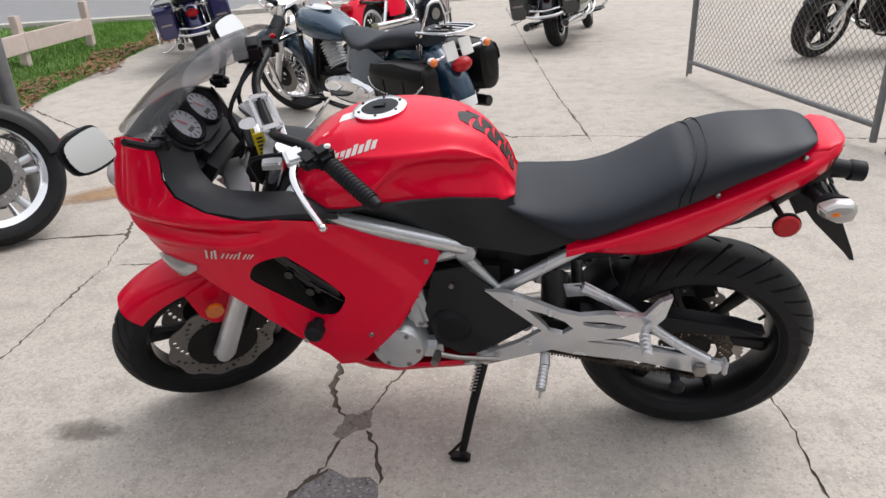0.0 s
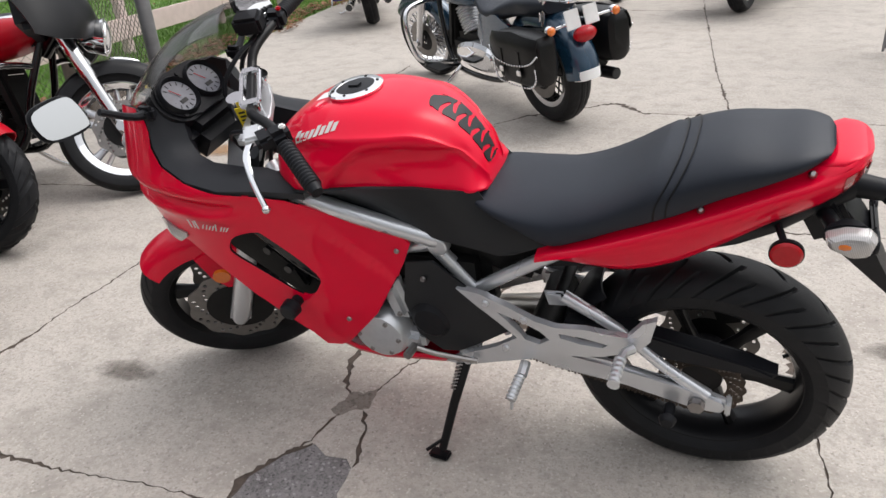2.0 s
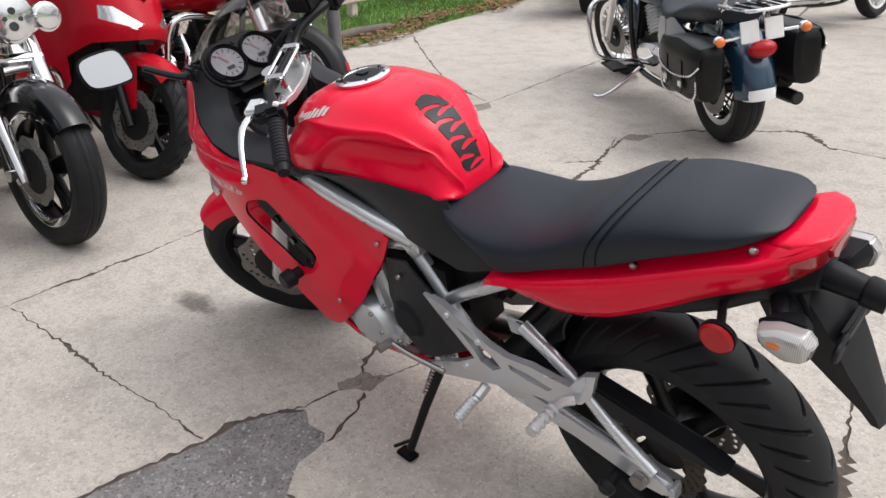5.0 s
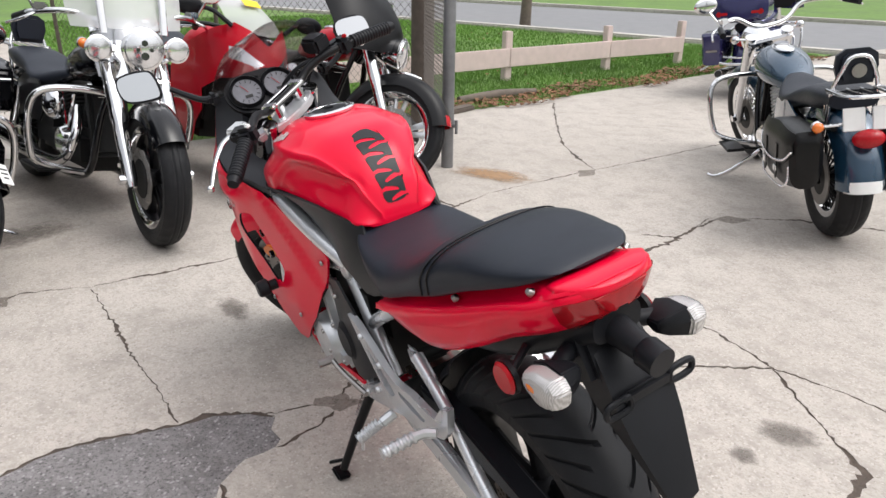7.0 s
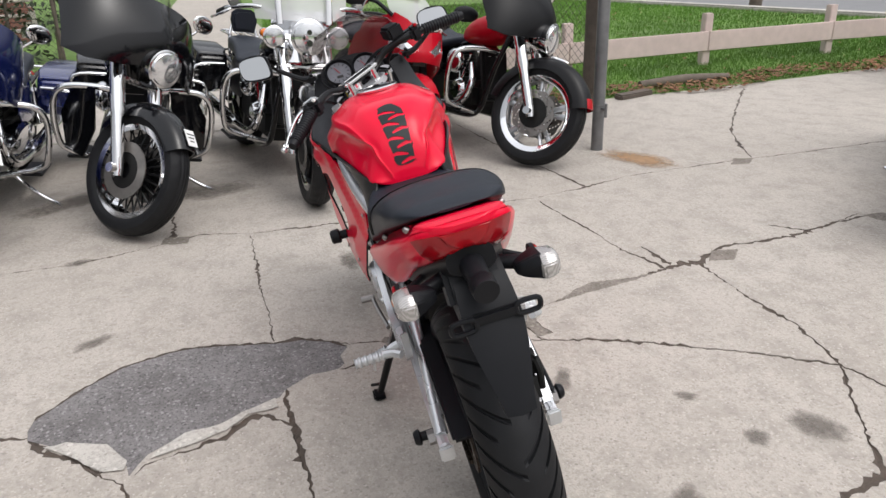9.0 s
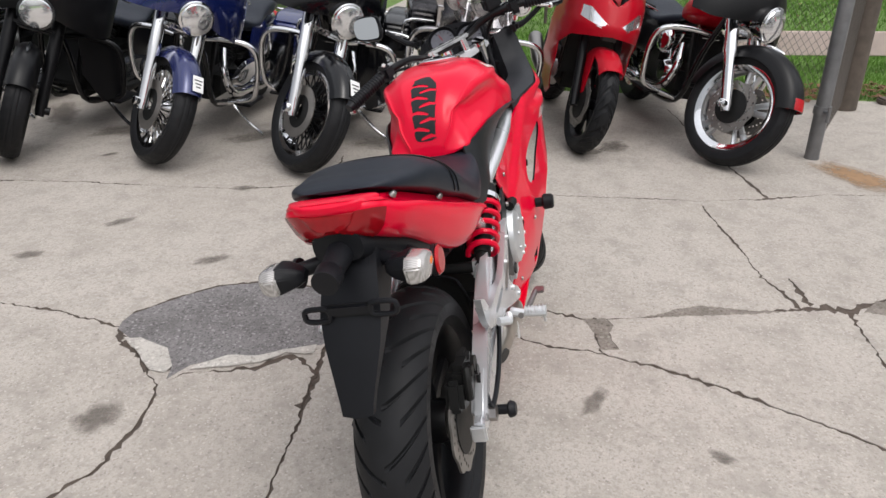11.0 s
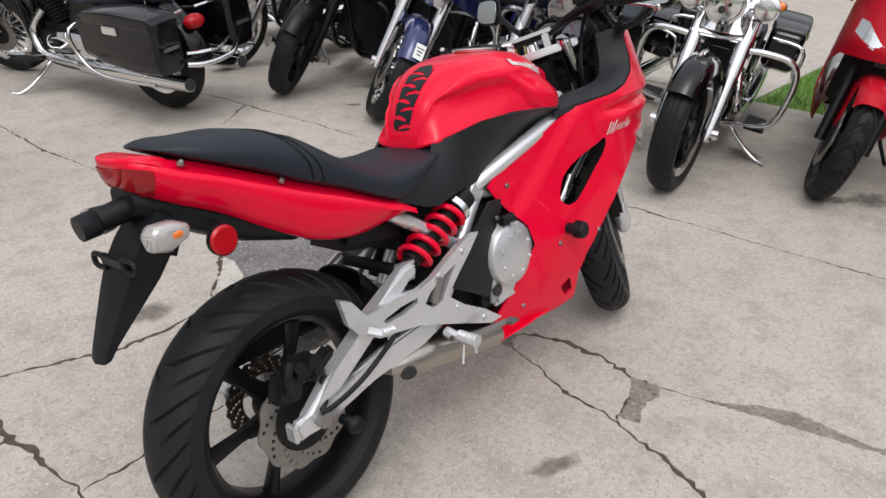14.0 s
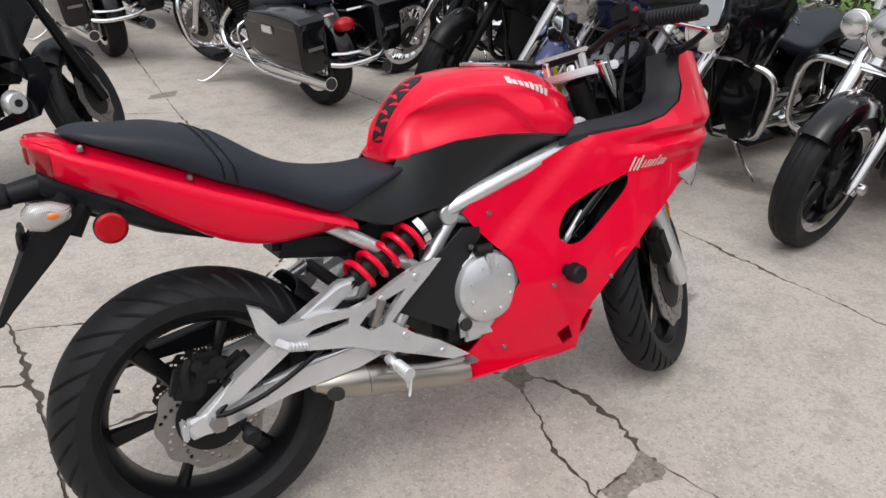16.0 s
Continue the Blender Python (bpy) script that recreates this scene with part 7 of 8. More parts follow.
    return o


sport_bike((-2.22, 2.39), 10, "red race-style sport motorcycle with slanted headlights", RED_DARK, 6, 11)
sport_bike((0.70, -0.64), 210, "black naked motorcycle with silver engine covers", BLACK_SATIN, 32, 10, False, "cruiser")

# ---------------------------------------------------------------- ground, slabs and cracks
rng = random.Random(7)


def sheet(name, pts, z, m, label, category, kind="structure"):
    b = B()
    b.faces.new([b.verts.new((x, y, z)) for x, y in pts])
    bmesh.ops.triangulate(b, faces=b.faces[:])
    ob = part(name, b, m, None)
    return tagged(ob, label, category, "", kind)


sheet("ground", [(-300, -300), (300, -300), (300, 300), (-300, 300)], -0.08, TURF, "grassy soil under and beyond the paved yard", "ground")
for k, (dx, dy) in enumerate(((1.8, -4.94), (-1.8, 4.94))):
    b = B()
    box(b, (-1.5 + dx * 0.83, 19.15 + dy * 0.83, -0.01), (255, 0.32, 0.16), 0.03, (0, 0, 20.0))
    tagged(part("kerb", b, RIM, None), "pale concrete kerb along the street", "kerb", kind="structure")
sheet("road", [(-120, -28.3), (120, 59.1), (117, 66.6), (-123, -20.8)], -0.03, ROAD, "grey asphalt street beyond the lawn", "road")

# crack lines across the yard: (half width, points)
CRACKS = [
    (0.012, [(-0.13, 2.014), (-0.164, 2.044), (-0.217, 2.157), (-0.225, 2.30), (-0.19, 2.45), (-0.25, 2.66), (-0.34, 3.02), (-0.40, 3.22), (-0.43, 3.40), (-0.54, 3.58), (-0.56, 3.97), (-0.65, 4.29), (-0.69, 4.55), (-0.45, 4.90), (0.05, 5.28), (0.25, 5.08), (0.75, 5.10), (2.6, 5.0)]),
    (0.007, [(-0.04, 2.20), (0.0, 2.26), (0.02, 2.44), (0.08, 2.68), (0.20, 2.94), (0.34, 3.19), (0.46, 3.38), (0.70, 3.45), (1.6, 3.55)]),
    (0.010, [(-0.42, 3.38), (-0.05, 3.39), (0.20, 3.42), (0.46, 3.38), (0.66, 3.25), (0.95, 3.10), (1.03, 2.75), (1.12, 2.23), (1.14, 2.03), (1.14, 1.90), (1.15, 1.62), (1.18, 1.34), (1.21, 1.02), (1.32, 0.34), (1.45, -0.6), (1.6, -2.5)]),
    (0.009, [(-0.126, 1.925), (-0.142, 1.808), (-0.181, 1.732)]),
    (0.010, [(-0.064, 1.966), (-0.029, 1.908), (0.011, 1.795), (0.018, 1.752)]),
    (0.006, [(-0.036, 2.22), (-0.064, 2.088), (-0.071, 2.035)]),
    (0.007, [(0.41, 1.15), (0.368, 1.171), (0.329, 1.297), (0.289, 1.397), (0.232, 1.448), (0.218, 1.518), (0.301, 1.59)]),
    (0.007, [(0.148, 0.809), (0.223, 0.869), (0.313, 0.986), (0.384, 1.044), (0.35, 1.077), (0.349, 1.121)]),
    (0.012, [(0.09, 1.573), (0.215, 1.582), (0.339, 1.594), (0.477, 1.61)]),
    (0.009, [(-0.13, 1.80), (-0.185, 1.735), (-0.23, 1.64), (-0.228, 1.54), (-0.26, 1.38), (-0.275, 1.27), (-0.268, 1.167), (-0.205, 1.02), (-0.085, 0.892), (0.05, 0.803)]),
    (0.006, [(0.02, 2.49), (-0.17, 2.46)]),
    (0.006, [(-1.43, 3.01), (-0.97, 3.09), (-0.65, 3.14), (-0.40, 3.22)]),
    (0.006, [(-3.4, 3.05), (-2.07, 3.26), (-1.57, 3.36)]),
    (0.006, [(-1.15, -0.72), (-1.20, -0.24), (-1.22, 0.25), (-1.25, 0.67), (-1.36, 0.95), (-1.47, 1.19), (-1.40, 1.45), (-1.42, 1.92), (-1.44, 2.25), (-1.46, 2.62), (-1.48, 3.01), (-1.57, 3.36), (-1.68, 3.67), (-1.73, 4.0), (-1.77, 4.47), (-1.80, 5.02), (-1.85, 5.6), (-1.9, 6.4), (-1.9, 9.0), (-0.9, 9.07)]),
    (0.007, [(-1.38, 1.44), (-0.97, 1.48), (-0.64, 1.50), (-0.41, 1.53), (-0.24, 1.54)]),
    (0.009, [(-1.9, 1.0), (-1.65, 1.05), (-1.44, 1.06)]),
    (0.007, [(-3.9, 6.0), (-3.0, 5.3), (-2.48, 4.92), (-2.08, 4.73), (-1.80, 4.62)]),
    (0.006, [(-0.66, 3.24), (-0.43, 3.26)]),
    (0.006, [(-0.72, 3.96), (-0.60, 4.10), (-0.72, 4.50)]),
    (0.008, [(0.14, 0.81), (0.08, 0.51), (0.06, 0.27), (0.10, -0.3), (0.16, -0.90), (0.14, -1.85), (0.09, -3.05), (-0.1, -6.0), (-0.1, -9.0)]),
    (0.009, [(0.22, 0.88), (0.31, 0.98), (0.44, 1.12), (0.60, 1.17), (0.81, 1.16), (0.90, 1.12), (1.08, 1.05), (1.21, 1.02)]),
    (0.006, [(0.14, 1.57), (0.47, 1.61), (0.80, 1.64), (1.14, 1.66)]),
    (0.005, [(1.18, 1.34), (1.43, 1.31), (3.0, 1.2)]),
    (0.007, [(0.78, 4.95), (0.69, 5.64), (0.58, 6.41), (0.30, 9.0), (-0.1, 13.0)]),
    (0.006, [(-0.86, 9.07), (0.29, 9.02), (1.88, 9.30), (6.0, 9.5)]),
    (0.006, [(-4.8, 13.2), (-0.56, 13.3), (2.38, 12.9), (6.5, 12.7)]),
    (0.008, [(-1.15, -0.72), (-1.13, -1.1), (-1.08, -1.45), (-1.3, -2.4), (-1.4, -4.0)]),
    (0.006, [(-0.80, -0.62), (-1.14, -0.88)]),
    (0.006, [(0.14, -1.32), (0.55, -1.45)]),
]
PATCH_LINE = [(-0.124, 1.80), (-0.181, 1.732), (-0.225, 1.639), (-0.224, 1.537), (-0.255, 1.38), (-0.27, 1.27), (-0.263, 1.167), (-0.201, 1.023), (-0.08, 0.897), (0.054, 0.808), (0.109, 0.794), (0.156, 0.81), (0.212, 0.895), (0.216, 0.958), (0.245, 1.052), (0.343, 1.116), (0.41, 1.137),
              (0.327, 1.175), (0.249, 1.271), (0.235, 1.371), (0.187, 1.437), (0.133, 1.551), (0.09, 1.573), (0.024, 1.659), (0.018, 1.752), (-0.012, 1.779), (-0.069, 1.771)]
BLOB = [(-0.136, 2.035), (-0.156, 1.946), (-0.126, 1.925), (-0.069, 1.965), (-0.05, 1.98), (-0.067, 2.072), (-0.10, 2.035)]
CHIPS = [[(-0.196, 2.423), (-0.213, 2.505), (-0.162, 2.539), (-0.109, 2.509), (-0.015, 2.543), (0.0, 2.487), (-0.098, 2.474)], [(-0.247, 2.641), (-0.355, 2.83), (-0.365, 2.885), (-0.37, 3.062), (-0.38, 3.2), (-0.33, 3.041), (-0.29, 2.848), (-0.245, 2.706)], [(-0.71, 4.48), (-0.60, 4.52), (-0.58, 4.66), (-0.70, 4.62)], [(-1.82, 4.50), (-1.70, 4.40), (-1.68, 4.52), (-1.78, 4.62)],
         [(0.02, -1.90), (0.22, -1.84), (0.26, -1.72), (0.08, -1.74)], [(-1.48, 1.02), (-1.38, 1.0), (-1.36, 1.14), (-1.46, 1.14)], [(-0.52, 3.52), (-0.42, 3.44), (-0.40, 3.56), (-0.50, 3.64)]]
YARD = [(-3.85, -9), (7, -9), (7, 15), (-5.4, 15), (-5.0, 12), (-4.55, 9), (-4.2, 7), (-3.95, 5.2), (-3.88, 4)]


def jagged(line, step=0.06, amp=0.010):
    """The line broken into short steps that wander and shake."""
    out = []
    for a, b_ in zip(line, line[1:]):
        a, b_ = Vector(a), Vector(b_)
        m = max(1, int((b_ - a).length / step))
        d = (b_ - a).normalized()
        for j in range(m):
            q = a.lerp(b_, j / m)
            sway = noise.noise(Vector((q.x * 11, q.y * 11, 3.7))) * amp * 0.9 + rng.uniform(-amp, amp) * 0.45
            out.append(q + Vector((-d.y, d.x)) * sway * (j > 0 or a != Vector(line[0])))
    return out + [Vector(line[-1])]


pts, edges, polys, deep = [], [], [], []


def add_loop(loop):
    s0 = len(pts)
    pts.extend(loop)
    edges.extend((s0 + i, s0 + (i + 1) % len(loop)) for i in range(len(loop)))


add_loop([Vector(p) for p in YARD])
for hw, line in CRACKS:
    c = jagged(line, 0.017 if line[0][1] < 5.5 and abs(line[0][0]) < 2.2 else 0.035, 0.011)
    le, ri = [], []
    for i, q in enumerate(c):
        d = (c[min(i + 1, len(c) - 1)] - c[max(i - 1, 0)]).normalized()
        nrm = Vector((-d.y, d.x))
        taper = 0.35 if i in (0, len(c) - 1) else 1.0
        swell = 0.35 + 1.5 * max(0.0, 0.45 + noise.noise(Vector((q.x * 3.1, q.y * 3.1, 9.0)))) ** 1.5
        le.append(q + nrm * hw * 1.3 * taper * swell * (0.25 + 1.2 * rng.random() ** 2))
        ri.append(q - nrm * hw * 1.3 * taper * swell * (0.25 + 1.2 * rng.random() ** 2))
    loop = le + ri[::-1]
    add_loop(loop)
    polys.append(([tuple(p) for p in loop], 1))
    deep += [(len(pts) + i) for i in range(len(c))]
    pts.extend(c)
for chip in CHIPS + [BLOB]:
    loop = jagged(chip + [chip[0]], 0.014, 0.010)[:-1]
    add_loop(loop)
    polys.append(([tuple(p) for p in loop], 3))
patch_loop = jagged(PATCH_LINE + [PATCH_LINE[0]], 0.035, 0.007)[:-1]
add_loop(patch_loop)
polys.append(([tuple(p) for p in patch_loop], 2))
from mathutils import geometry
vv, ve, vf, vo, *_ = geometry.delaunay_2d_cdt(pts, edges, [], 0, 1e-5)
low = set()
deep = set(deep)
for i, o in enumerate(vo):
    if any(k in deep for k in o):
        low.add(i)
bounds = [(min(p[0] for p in pl), max(p[0] for p in pl), min(p[1] for p in pl), max(p[1] for p in pl)) for pl, _ in polys]
kind_of = []
for f in vf:
    c = sum((vv[i] for i in f), Vector((0, 0))) / 3
    k = 0
    for (pl, kk), (x0, x1, y0, y1) in zip(polys, bounds):
        if x0 <= c.x <= x1 and y0 <= c.y <= y1 and inside(c, pl):
            k = max(k, kk)
    if not inside(c, YARD):
        k = -1
    kind_of.append(k)
# faces that hang together between the cracks are one slab
edge_faces = {}
for fi, f in enumerate(vf):
    for i in range(3):
        edge_faces.setdefault(frozenset((f[i], f[(i + 1) % 3])), []).append(fi)
slab_of, slabs = {}, []
for fi in range(len(vf)):
    if kind_of[fi] != 0 or fi in slab_of:
        continue
    stack, mine = [fi], []
    slab_of[fi] = len(slabs)
    while stack:
        g = stack.pop()
        mine.append(g)
        for i in range(3):
            for h in edge_faces[frozenset((vf[g][i], vf[g][(i + 1) % 3]))]:
                if kind_of[h] == 0 and h not in slab_of:
                    slab_of[h] = len(slabs)
                    stack.append(h)
    slabs.append(mine)
pavement = thing("pavement", Matrix(), "weathered pale concrete yard with dirt-filled cracks and an asphalt patch", "pavement", kind="structure")


def from_faces(name, faces, z_of, m, parent, label="", skirt=0.0):
    used = sorted({i for f in faces for i in vf[f]})
    ix = {v: k for k, v in enumerate(used)}
    co = [(vv[i].x, vv[i].y, z_of(i)) for i in used]
    fs = [tuple(ix[i] for i in vf[f]) for f in faces]
    if skirt:
        cnt = {}
        for f in fs:
            for i in range(3):
                e = (f[i], f[(i + 1) % 3])
                cnt[frozenset(e)] = cnt.get(frozenset(e), []) + [e]
        base = len(co)
        co += [(x, y, z - skirt) for x, y, z in co]
        for es in cnt.values():
            if len(es) == 1:
                a, c = es[0]
                fs.append((c, a, a + base, c + base))
    me = bpy.data.meshes.new(name)
    me.from_pydata(co, [], fs)
    me.materials.append(m)
    ob = new(name, me)
    ob.parent = parent
    if label:
        ob["label"] = label
    return ob


small = []
for mine in slabs:
    area = sum(abs((vv[vf[f][1]] - vv[vf[f][0]]).cross(vv[vf[f][2]] - vv[vf[f][0]])) / 2 for f in mine)
    if area > 0.004:
        dz = rng.uniform(-0.002, 0.002)
        from_faces("slab", mine, lambda i: dz, CONCRETE, pavement, skirt=0.05)
    else:
        small += mine
crack_faces = [f for f in range(len(vf)) if kind_of[f] == 1] + small
tagged(from_faces("crack_fill", crack_faces, lambda i: -0.007 if i in low else -0.003, GRIT, pavement, "dark dirt packed into the cracks"), kind="stuff")
tagged(from_faces("spalled_spot", [f for f in range(len(vf)) if kind_of[f] == 3], lambda i: -0.003, SPALL, pavement, "shallow spalled spots beside the cracks"), kind="stuff")
from_faces("asphalt_patch", [f for f in range(len(vf)) if kind_of[f] == 2], lambda i: -0.003, PATCH, pavement, "dark grey asphalt patch in the concrete")


for loop in ([(0.21, 0.867), (0.205, 0.93), (0.245, 1.052), (0.343, 1.116), (0.380, 1.118), (0.375, 1.062), (0.300, 0.985)], [(0.350, 1.185), (0.331, 1.190), (0.252, 1.271), (0.238, 1.371), (0.190, 1.437), (0.14, 1.545), (0.195, 1.545), (0.205, 1.452), (0.276, 1.392), (0.316, 1.292)]):
    ring = jagged(loop + [loop[0]], 0.03, 0.008)[:-1]
    b = B()
    c0 = sum(ring, Vector((0, 0))) / len(ring)
    vf_ = geometry.delaunay_2d_cdt(ring, [(i, (i + 1) % len(ring)) for i in range(len(ring))], [], 1, 1e-5)
    vs_ = [b.verts.new((q.x, q.y, 0.003 + rng.uniform(0, 0.0015))) for q in vf_[0]]
    for tri in vf_[2]:
        b.faces.new([vs_[i] for i in tri])
    part("broken_edge", b, RIM, pavement, "pale broken concrete along the patch")


def blot(x, y, rx, ry, m, label, turn=0.0, n=26, z=0.0045):
    loop = []
    for i in range(n):
        a = 6.28319 * i / n
        r = 1 + 0.16 * math.sin(2 * a + x * 7) + 0.10 * math.sin(5 * a + y * 5) + rng.uniform(-0.05, 0.05)
        u, v = rx * r * math.cos(a), ry * r * math.sin(a)
        loop.append((x + u * math.cos(turn) - v * math.sin(turn), y + u * math.sin(turn) + v * math.cos(turn)))
    b = B()
    dep = b.verts.layers.float.new("depth")
    rings = []
    for f, dv in ((1.0, 0.0), (0.8, 0.28), (0.5, 0.55), (0.2, 0.7)):
        ring = [b.verts.new((x + (px_ - x) * f, y + (py_ - y) * f, z)) for px_, py_ in loop]
        for v in ring:
            v[dep] = dv
        rings.append(ring)
    for ra, rb in zip(rings, rings[1:]):
        for i in range(n):
            b.faces.new((ra[i], ra[(i + 1) % n], rb[(i + 1) % n], rb[i]))
    b.faces.new(rings[-1])
    part("oil_stain", b, m, pavement, label)


for x, y, rx, ry in ((0.722, 3.075, 0.095, 0.05), (0.72, 2.877, 0.045, 0.03), (0.904, 2.556, 0.06, 0.04), (0.485, 2.793, 0.035, 0.022), (0.295, 2.46, 0.065, 0.03), (-2.35, 2.62, 0.10, 0.10), (-2.215, 2.489, 0.10, 0.05), (-2.2, 1.22, 0.24, 0.14), (-2.25, 0.42, 0.30, 0.12), (-2.2, -0.5, 0.3, 0.13), (-2.5, -1.3, 0.3, 0.12),
                     (-0.323, 0.095, 0.07, 0.03), (-0.41, 0.885, 0.08, 0.03), (-0.714, 0.268, 0.065, 0.035), (-1.25, 0.657, 0.06, 0.035), (0.62, 1.04, 0.07, 0.06), (-1.655, -0.388, 0.05, 0.03), (-2.6, 1.9, 0.1, 0.08), (1.35, 2.7, 0.08, 0.05), (-0.9, 1.9, 0.10, 0.05), (-2.0, 0.8, 0.06, 0.04)):
    blot(x, y, rx * 1.25, ry * 1.25, OIL, "brown oil stain on the concrete", rng.uniform(0, 3))
blot(-2.0, 3.92, 0.38, 0.14, RUST, "rusty stain by the gate post", 0.5)

# lawn, path and loose leaves
LAWN = [(-3.87, -20), (-3.87, 4), (-3.95, 5.2), (-4.2, 7), (-4.55, 9), (-5.0, 12), (-5.3, 13.2), (-13, 10.4), (-40, 0.6), (-40, -20)]
sheet("lawn", LAWN, -0.004, TURF, "green lawn beside the yard", "lawn")
sheet("path", [(-3.86, -0.5), (-3.86, 1.5), (-12, 1.6), (-25, 0.4), (-25, -1.2), (-12, -0.5)], 0.004, CONCRETE, "pale concrete path across the lawn", "path")


def scatter(name, n, region, m, label, category, make, seed, keep=lambda x, y: True):
    r = np.random.RandomState(seed)
    x0, x1, y0, y1 = region
    co, fs = [], []
    while len(fs) < n:
        x, y = r.uniform(x0, x1), r.uniform(y0, y1)
        if keep(x, y):
            make(co, fs, x, y, r)
    me = bpy.data.meshes.new(name)
    me.from_pydata(co, [], fs)
    me.materials.append(m)
    return tagged(new(name, me), label, category, "", "stuff")


def blade(co, fs, x, y, r):
    a, h, w = r.uniform(0, 6.28), r.uniform(0.025, 0.06), r.uniform(0.002, 0.004) * (1 + max(0, -x - 4) * 0.25)
    s0 = len(co)
    co.extend([(x - w * math.cos(a), y - w * math.sin(a), -0.004), (x + w * math.cos(a), y + w * math.sin(a), -0.004), (x + r.uniform(-0.03, 0.03), y + r.uniform(-0.03, 0.03), h)])
    fs.append((s0, s0 + 1, s0 + 2))


def on_lawn(x, y):
    return inside((x, y), LAWN) and not (-0.5 < y < 1.55)


scatter("grass", 60000, (-7, -3.8, 1.5, 12.5), GRASS, "short green grass of the lawn", "grass", blade, 3, on_lawn)
scatter("far_grass", 50000, (-16, -7, 1.5, 12), GRASS, "short green grass further off", "grass", blade, 4, on_lawn)
scatter("rough_grass", 9000, (-6, -3.8, -6, 3.5), GRASS, "rough grass behind the parked motorcycles", "grass", blade, 5, on_lawn)


def leaf(co, fs, x, y, r):
    a, s, t = r.uniform(0, 6.28), r.uniform(0.014, 0.034), r.uniform(-0.6, 0.6)
    c, d, s0, z = math.cos(a), math.sin(a), len(co), r.uniform(0.012, 0.05)
    for u, v in ((-1, 0), (-0.2, 0.6), (0.5, 0.45), (1, 0), (0.4, -0.5), (-0.3, -0.55)):
        co.append((x + s * (u * c - v * d), y + s * (u * d + v * c), z + s * t * v + 0.3 * s * u * u))
    fs.append(tuple(range(s0, s0 + 6)))


def edge_x(y):
    return float(np.interp(y, [-20, 4, 5.2, 7, 9, 12], [-3.87, -3.87, -3.95, -4.2, -4.55, -5.0]))


scatter("dry_leaves", 2600, (-5.6, -3.7, 3.4, 12.2), LEAF, "brown fallen leaves along the lawn's edge", "leaves", leaf, 6, lambda x, y: abs(x - edge_x(y) + 0.16 + 0.12 * math.sin(y * 3)) < 0.24)
scatter("lawn_leaves", 260, (-12, -4, 2, 11.5), LEAF, "a few brown leaves on the lawn", "leaves", leaf, 8, on_lawn)
b = B()
box(b, (-3.9, 4.86, 0.02), (0.10, 0.42, 0.05), 0.012, (0, 4, 20))
tagged(part("timber_offcut", b, POSTWOOD, None), "short weathered timber lying by the lawn", "timber")
b = B()
tube(b, [(-4.25, 5.1, 0.03), (-4.28, 5.6, 0.05), (-4.32, 6.1, 0.035)], [0.04, 0.05, 0.035], 10, 3)
tagged(part("log", b, BARK, None), "weathered log at the lawn's edge", "log")


# ---------------------------------------------------------------- fences
def chain_link(parent, a, c, z0, z1, pitch=0.057, wire=0.0017):
    """Diamond wire mesh between two uprights."""
    a, c = Vector((*a, 0)), Vector((*c, 0))
    L, H, d = (c - a).length, z1 - z0, (c - a).normalized()
    nrm = Vector((-d.y, d.x, 0))
    b = B()
    for fam in (1, -1):
        for u0 in np.arange(-H, L + H, pitch):
            u_a, u_b = (u0, u0 + H) if fam > 0 else (u0 + H, u0)
            t0, t1 = 0.0, 1.0
            lo, hi = (u_a, u_b) if u_a < u_b else (u_b, u_a)
            if hi <= 0 or lo >= L:
                continue
            f = lambda u: (u - u_a) / (u_b - u_a)
            ts = sorted((f(0), f(L)))
            t0, t1 = max(0.0, ts[0]), min(1.0, ts[1])
            if t1 - t0 < 0.02:
                continue
            P = lambda t: a + d * (u_a + (u_b - u_a) * t) + nrm * 0.0022 * fam + Vector((0, 0, z0 + H * t))
            tube(b, [P(t0), P(t1)], wire, 3)
    return part("wire_mesh", b, WIRE, parent)


gate = thing("chain_link_gate", Matrix(), "galvanised chain-link gate panel standing open", "gate")
for p, r in (((1.76, 6.96), 0.022), ((2.42, 4.78), 0.022)):
    part("gate_upright", tube(B(), [(*p, 0.04), (*p, 1.7)], r, 12), GALV, gate)
for z in (0.14, 1.66):
    part("gate_rail", tube(B(), [(1.76, 6.96, z), (2.42, 4.78, z)], 0.019, 10), GALV, gate)
chain_link(gate, (1.76, 6.96), (2.42, 4.78), 0.14, 1.66)
part("drop_rod", tube(B(), [(1.745, 6.98, 0.01), (1.745, 6.98, 0.9)], 0.010, 8), GALV, gate)


def steel_post(x, y, r, h, label):
    th = thing("gate_post", pose(x, y, 0), label, "post")
    b = B()
    lathe(b, [(r * 1.05, 0), (r, 0.03), (r, h), (r * 0.9, h + 0.02)], (0, 0, 0), 20, "z")
    part("pole", b, GALV, th)
    b = B()
    lathe(b, [(r + 0.001, 0), (r + 0.008, 0), (r + 0.008, 0.045), (r + 0.001, 0.045)], (0, 0, 0.27), 20, "z", True)
    tube(b, [(r, 0, 0.29), (r + 0.05, 0.01, 0.29)], 0.012, 8)
    tube(b, [(r + 0.05, 0.01, 0.24), (r + 0.05, 0.01, 0.33)], 0.010, 8)
    part("hinge", b, GALV, th, "rusty hinge collar")
    return th


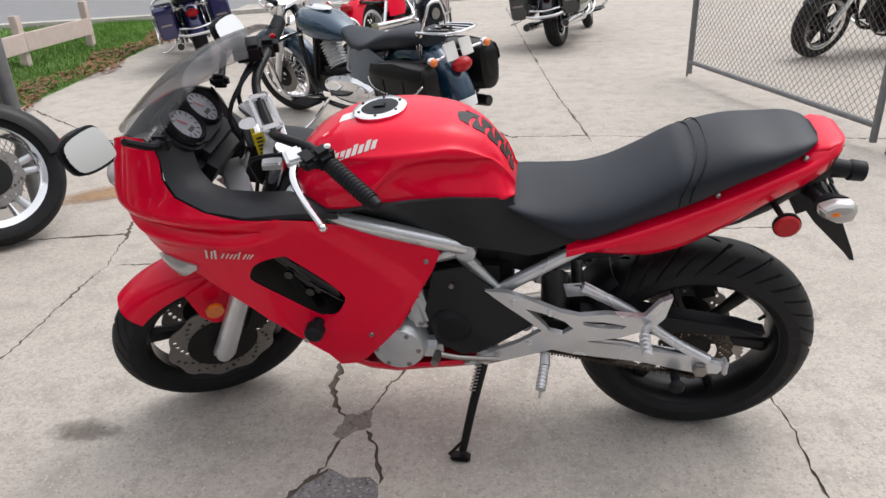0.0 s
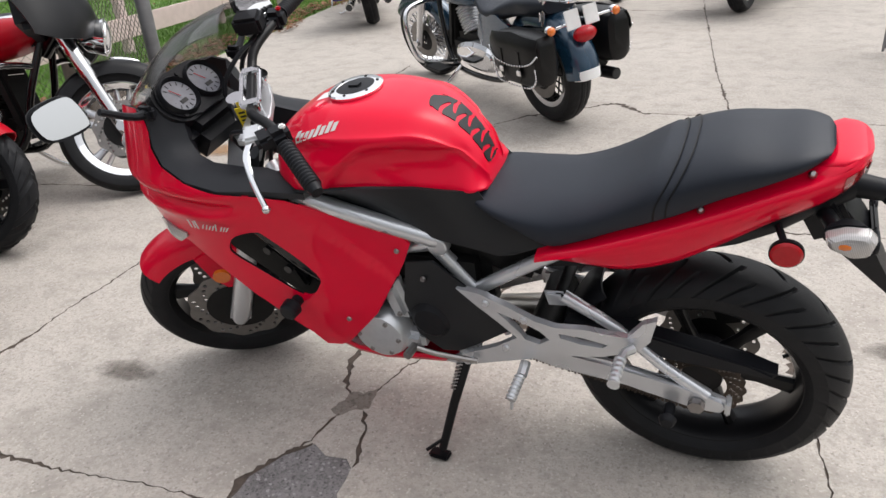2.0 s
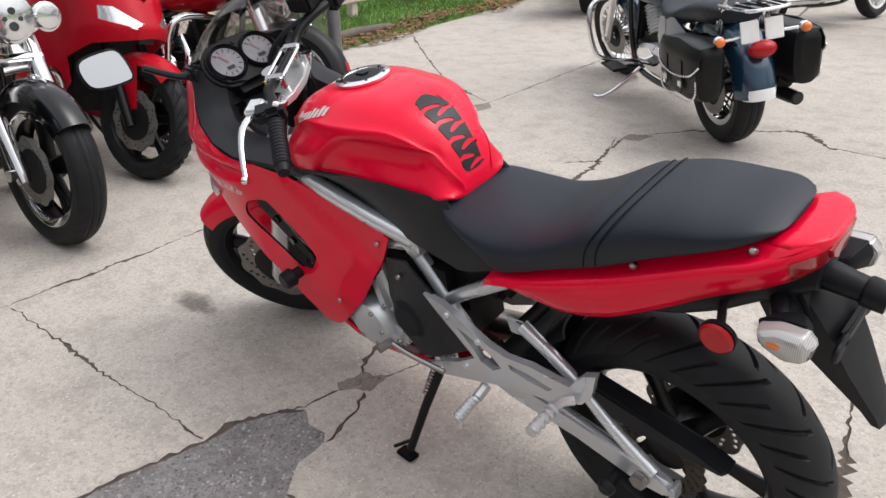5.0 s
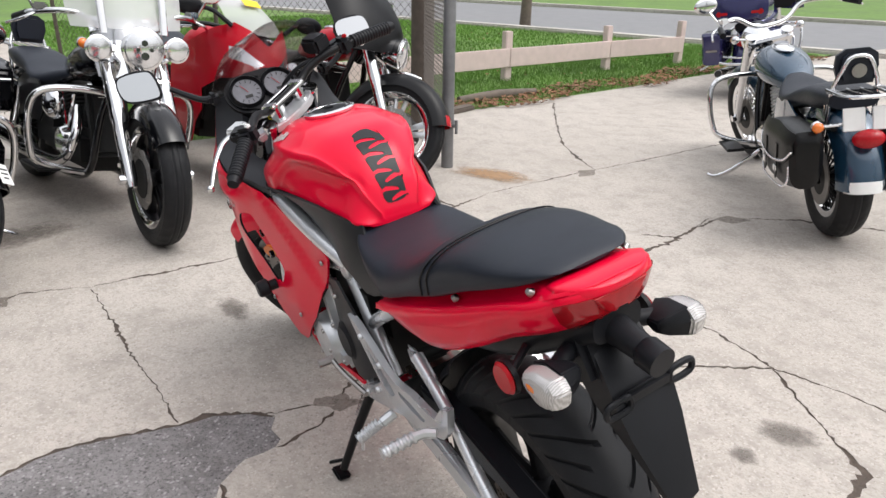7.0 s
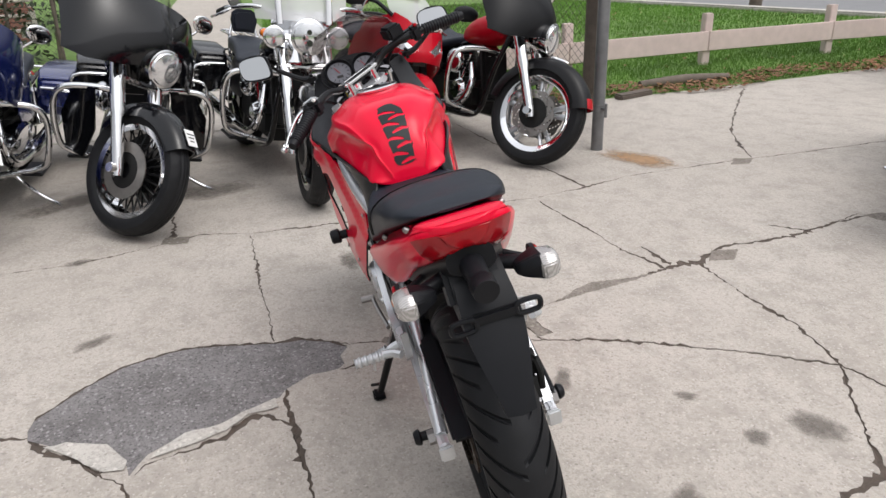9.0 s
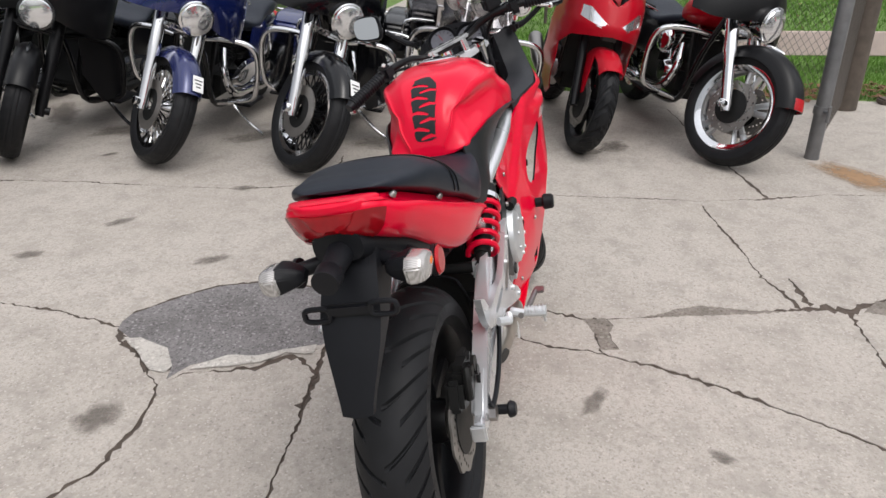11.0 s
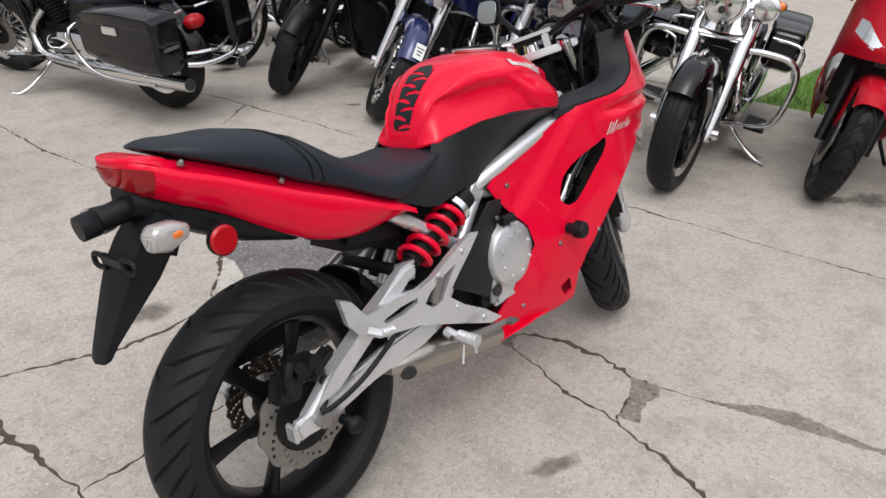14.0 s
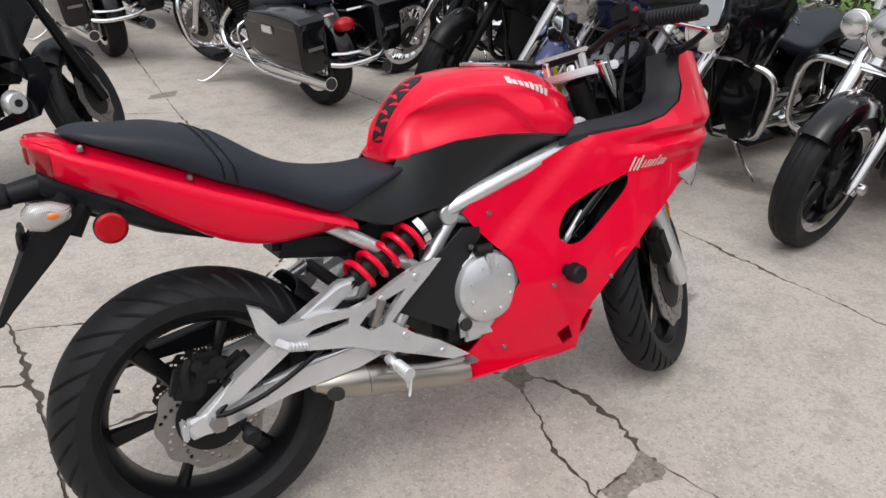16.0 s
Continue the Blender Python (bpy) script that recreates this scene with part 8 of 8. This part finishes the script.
steel_post(-2.32, 3.77, 0.040, 2.2, "thick grey steel gate post set in the concrete")
steel_post(2.50, 4.66, 0.050, 2.2, "thick grey steel gate post with hinge collars")
b = B()
lathe(b, [(0.10, 0), (0.095, 1.0), (0.09, 2.4)], (0, 0, 0), 14, "z")
tagged(part("timber_post", b, POSTWOOD, None), "round weathered timber post wrapped in wire", "post").matrix_world = pose(-3.65, 4.34, 0)
fence = thing("chain_link_fence", Matrix(), "old chain-link fence on thin steel posts", "fence")
FL = [(-2.36, 3.79), (-3.65, 4.34)], [(-3.65, 4.34), (-7.8, 1.95)], [(-7.8, 1.30), (-8.0, -0.9)], [(-8.0, -0.9), (-8.3, -9.0)]
for i, (a, c) in enumerate(FL):
    if i != 2:
        chain_link(fence, a, c, 0.05, 1.35, 0.075 if i else 0.057, 0.002)
for p in ((-5.9, 3.25), (-7.8, 1.95), (-7.8, 1.30), (-8.0, -0.9), (-8.1, -4.0), (-8.2, -7.0)):
    part("fence_post", tube(B(), [(*p, -0.05), (*p, 1.4)], 0.022, 10), POSTWOOD, fence)

rail_fence = thing("rail_fence", Matrix(), "low wooden rail fence in faded pinkish white paint", "fence")
RP = [(-4.83, 2.9), (-5.06, 4.67), (-5.31, 6.44), (-5.50, 8.21), (-5.57, 9.68)]
for i, (x, y) in enumerate(RP):
    b = B()
    box(b, (x, y, 0.26 if i < 4 else 0.28), (0.09, 0.10, 0.60), 0.008, (0, rng.uniform(-2, 2), 3))
    part("rail_post", b, RAILPAINT, rail_fence)
for (x0, y0), (x1, y1) in zip(RP, RP[1:]):
    L = math.hypot(x1 - x0, y1 - y0)
    b = B()
    box(b, ((x0 + x1) / 2 + 0.055, (y0 + y1) / 2, 0.265), (0.035, L - 0.006, 0.21), 0.006, (0, 0, -math.degrees(math.atan2(x1 - x0, y1 - y0))))
    part("rail_board", b, RAILPAINT, rail_fence)

# ---------------------------------------------------------------- behind the yard
tree = thing("tree", pose(-11.4, 11.4, 0), "slender bare street tree on the lawn", "tree")
b = B()
tube(b, [(0, 0, -0.05), (0.03, 0.02, 1.2), (0.0, 0.05, 2.6), (0.05, 0.0, 4.2)], [0.13, 0.10, 0.09, 0.06], 12, 4)
part("trunk", b, BARK, tree)
b = B()
for i in range(16):
    a, z = i * 2.4, 2.4 + i * 0.12
    d = Vector((math.cos(a), math.sin(a), 0.9))
    p = Vector((0.02, 0.03, z))
    tube(b, [p, p + d * 0.5, p + d * 0.9 + Vector((0, 0, 0.3))], [0.03, 0.02, 0.008], 6, 2)
part("limbs", b, BARK, tree)
hedge = thing("hedge", pose(-9.0, -5.0, 0), "dark overgrown hedge behind the wire fence", "hedge")
r = np.random.RandomState(11)
co, fs = [], []
for i in range(9000):
    x, y, z = r.normal(0, 0.30), r.uniform(-4.2, 4.1), r.uniform(0, 1) ** 0.8 * 1.9
    if abs(x) > 0.55:
        continue
    a, s, t = r.uniform(0, 6.28), r.uniform(0.03, 0.07), r.uniform(-1, 1)
    s0 = len(co)
    u = Vector((math.cos(a), math.sin(a), t)).normalized() * s
    v = u.cross(Vector((r.uniform(-1, 1), r.uniform(-1, 1), 1))).normalized() * s * 0.5
    c = Vector((x, y, z))
    co.extend([c - u, c + v, c + u, c - v])
    fs.append((s0, s0 + 1, s0 + 2, s0 + 3))
me = bpy.data.meshes.new("leaves")
me.from_pydata(co, [], fs)
me.materials.append(HEDGE)
ob = new("leaves", me)
ob.parent = hedge
ob["kind"] = "stuff"
b = B()
for i in range(14):
    y = -4 + i * 0.6
    tube(b, [(0, y, 0), (0.05, y + 0.1, 0.9), (-0.1, y + 0.25, 1.7)], [0.03, 0.02, 0.008], 6, 2)
part("stems", b, BARK, hedge)

house = thing("house", pose(-12.5, -8.0, 0), "beige clapboard house with brick steps", "house")
b = B()
box(b, (0, 0, 1.6), (0.25, 11, 3.2))
part("wall", b, mat("house_wrap", (0.4, 0.36, 0.3), 0.8), house)
SB = B()
box(SB, (0, 0, 0), (0.02, 11.0, 0.135), 0.004, (0, 8, 0), 1)
first = None
for i in range(18):
    if first is None:
        first = part("siding_board", SB, SIDING, house)
        ob = first
    else:
        ob = new("siding_board", first.data)
        ob.parent = house
    ob.location = (0.14, 0, 0.75 + i * 0.125)
BB = B()
box(BB, (0, 0, 0), (0.10, 0.20, 0.065), 0.005, (0, 0, 0), 1)
first = None
for row in range(9):
    for i in range(12):
        if first is None:
            first = part("brick", BB, BRICK, house)
            ob = first
        else:
            ob = new("brick", first.data)
            ob.parent = house
        ob.location = (0.9 - 0.32 * (row // 3), 3.2 + i * 0.21 + (0.1 if row % 2 else 0), 0.03 + row * 0.075)
b = B()
for k in range(3):
    box(b, (0.72 - 0.32 * k, 4.35, 0.225 * (k + 1) + 0.02), (0.42, 2.6, 0.04), 0.008)
    box(b, (0.60 - 0.32 * k, 4.35, 0.1125 * (k + 1) * 1.9 * 0.5), (0.40, 2.5, 0.2 * (k + 1)))
part("step_tread", b, CONCRETE, house)
b = B()
loft(b, [[(-5.2, y, 3.1), (0.5, y, 3.1), (-2.3, y, 5.2)] for y in (-5.8, 5.8)])
part("roof", b, mat("roof_shingle", (0.10, 0.09, 0.085), 0.9, var=0.3, scale=20, bump=0.6), house)
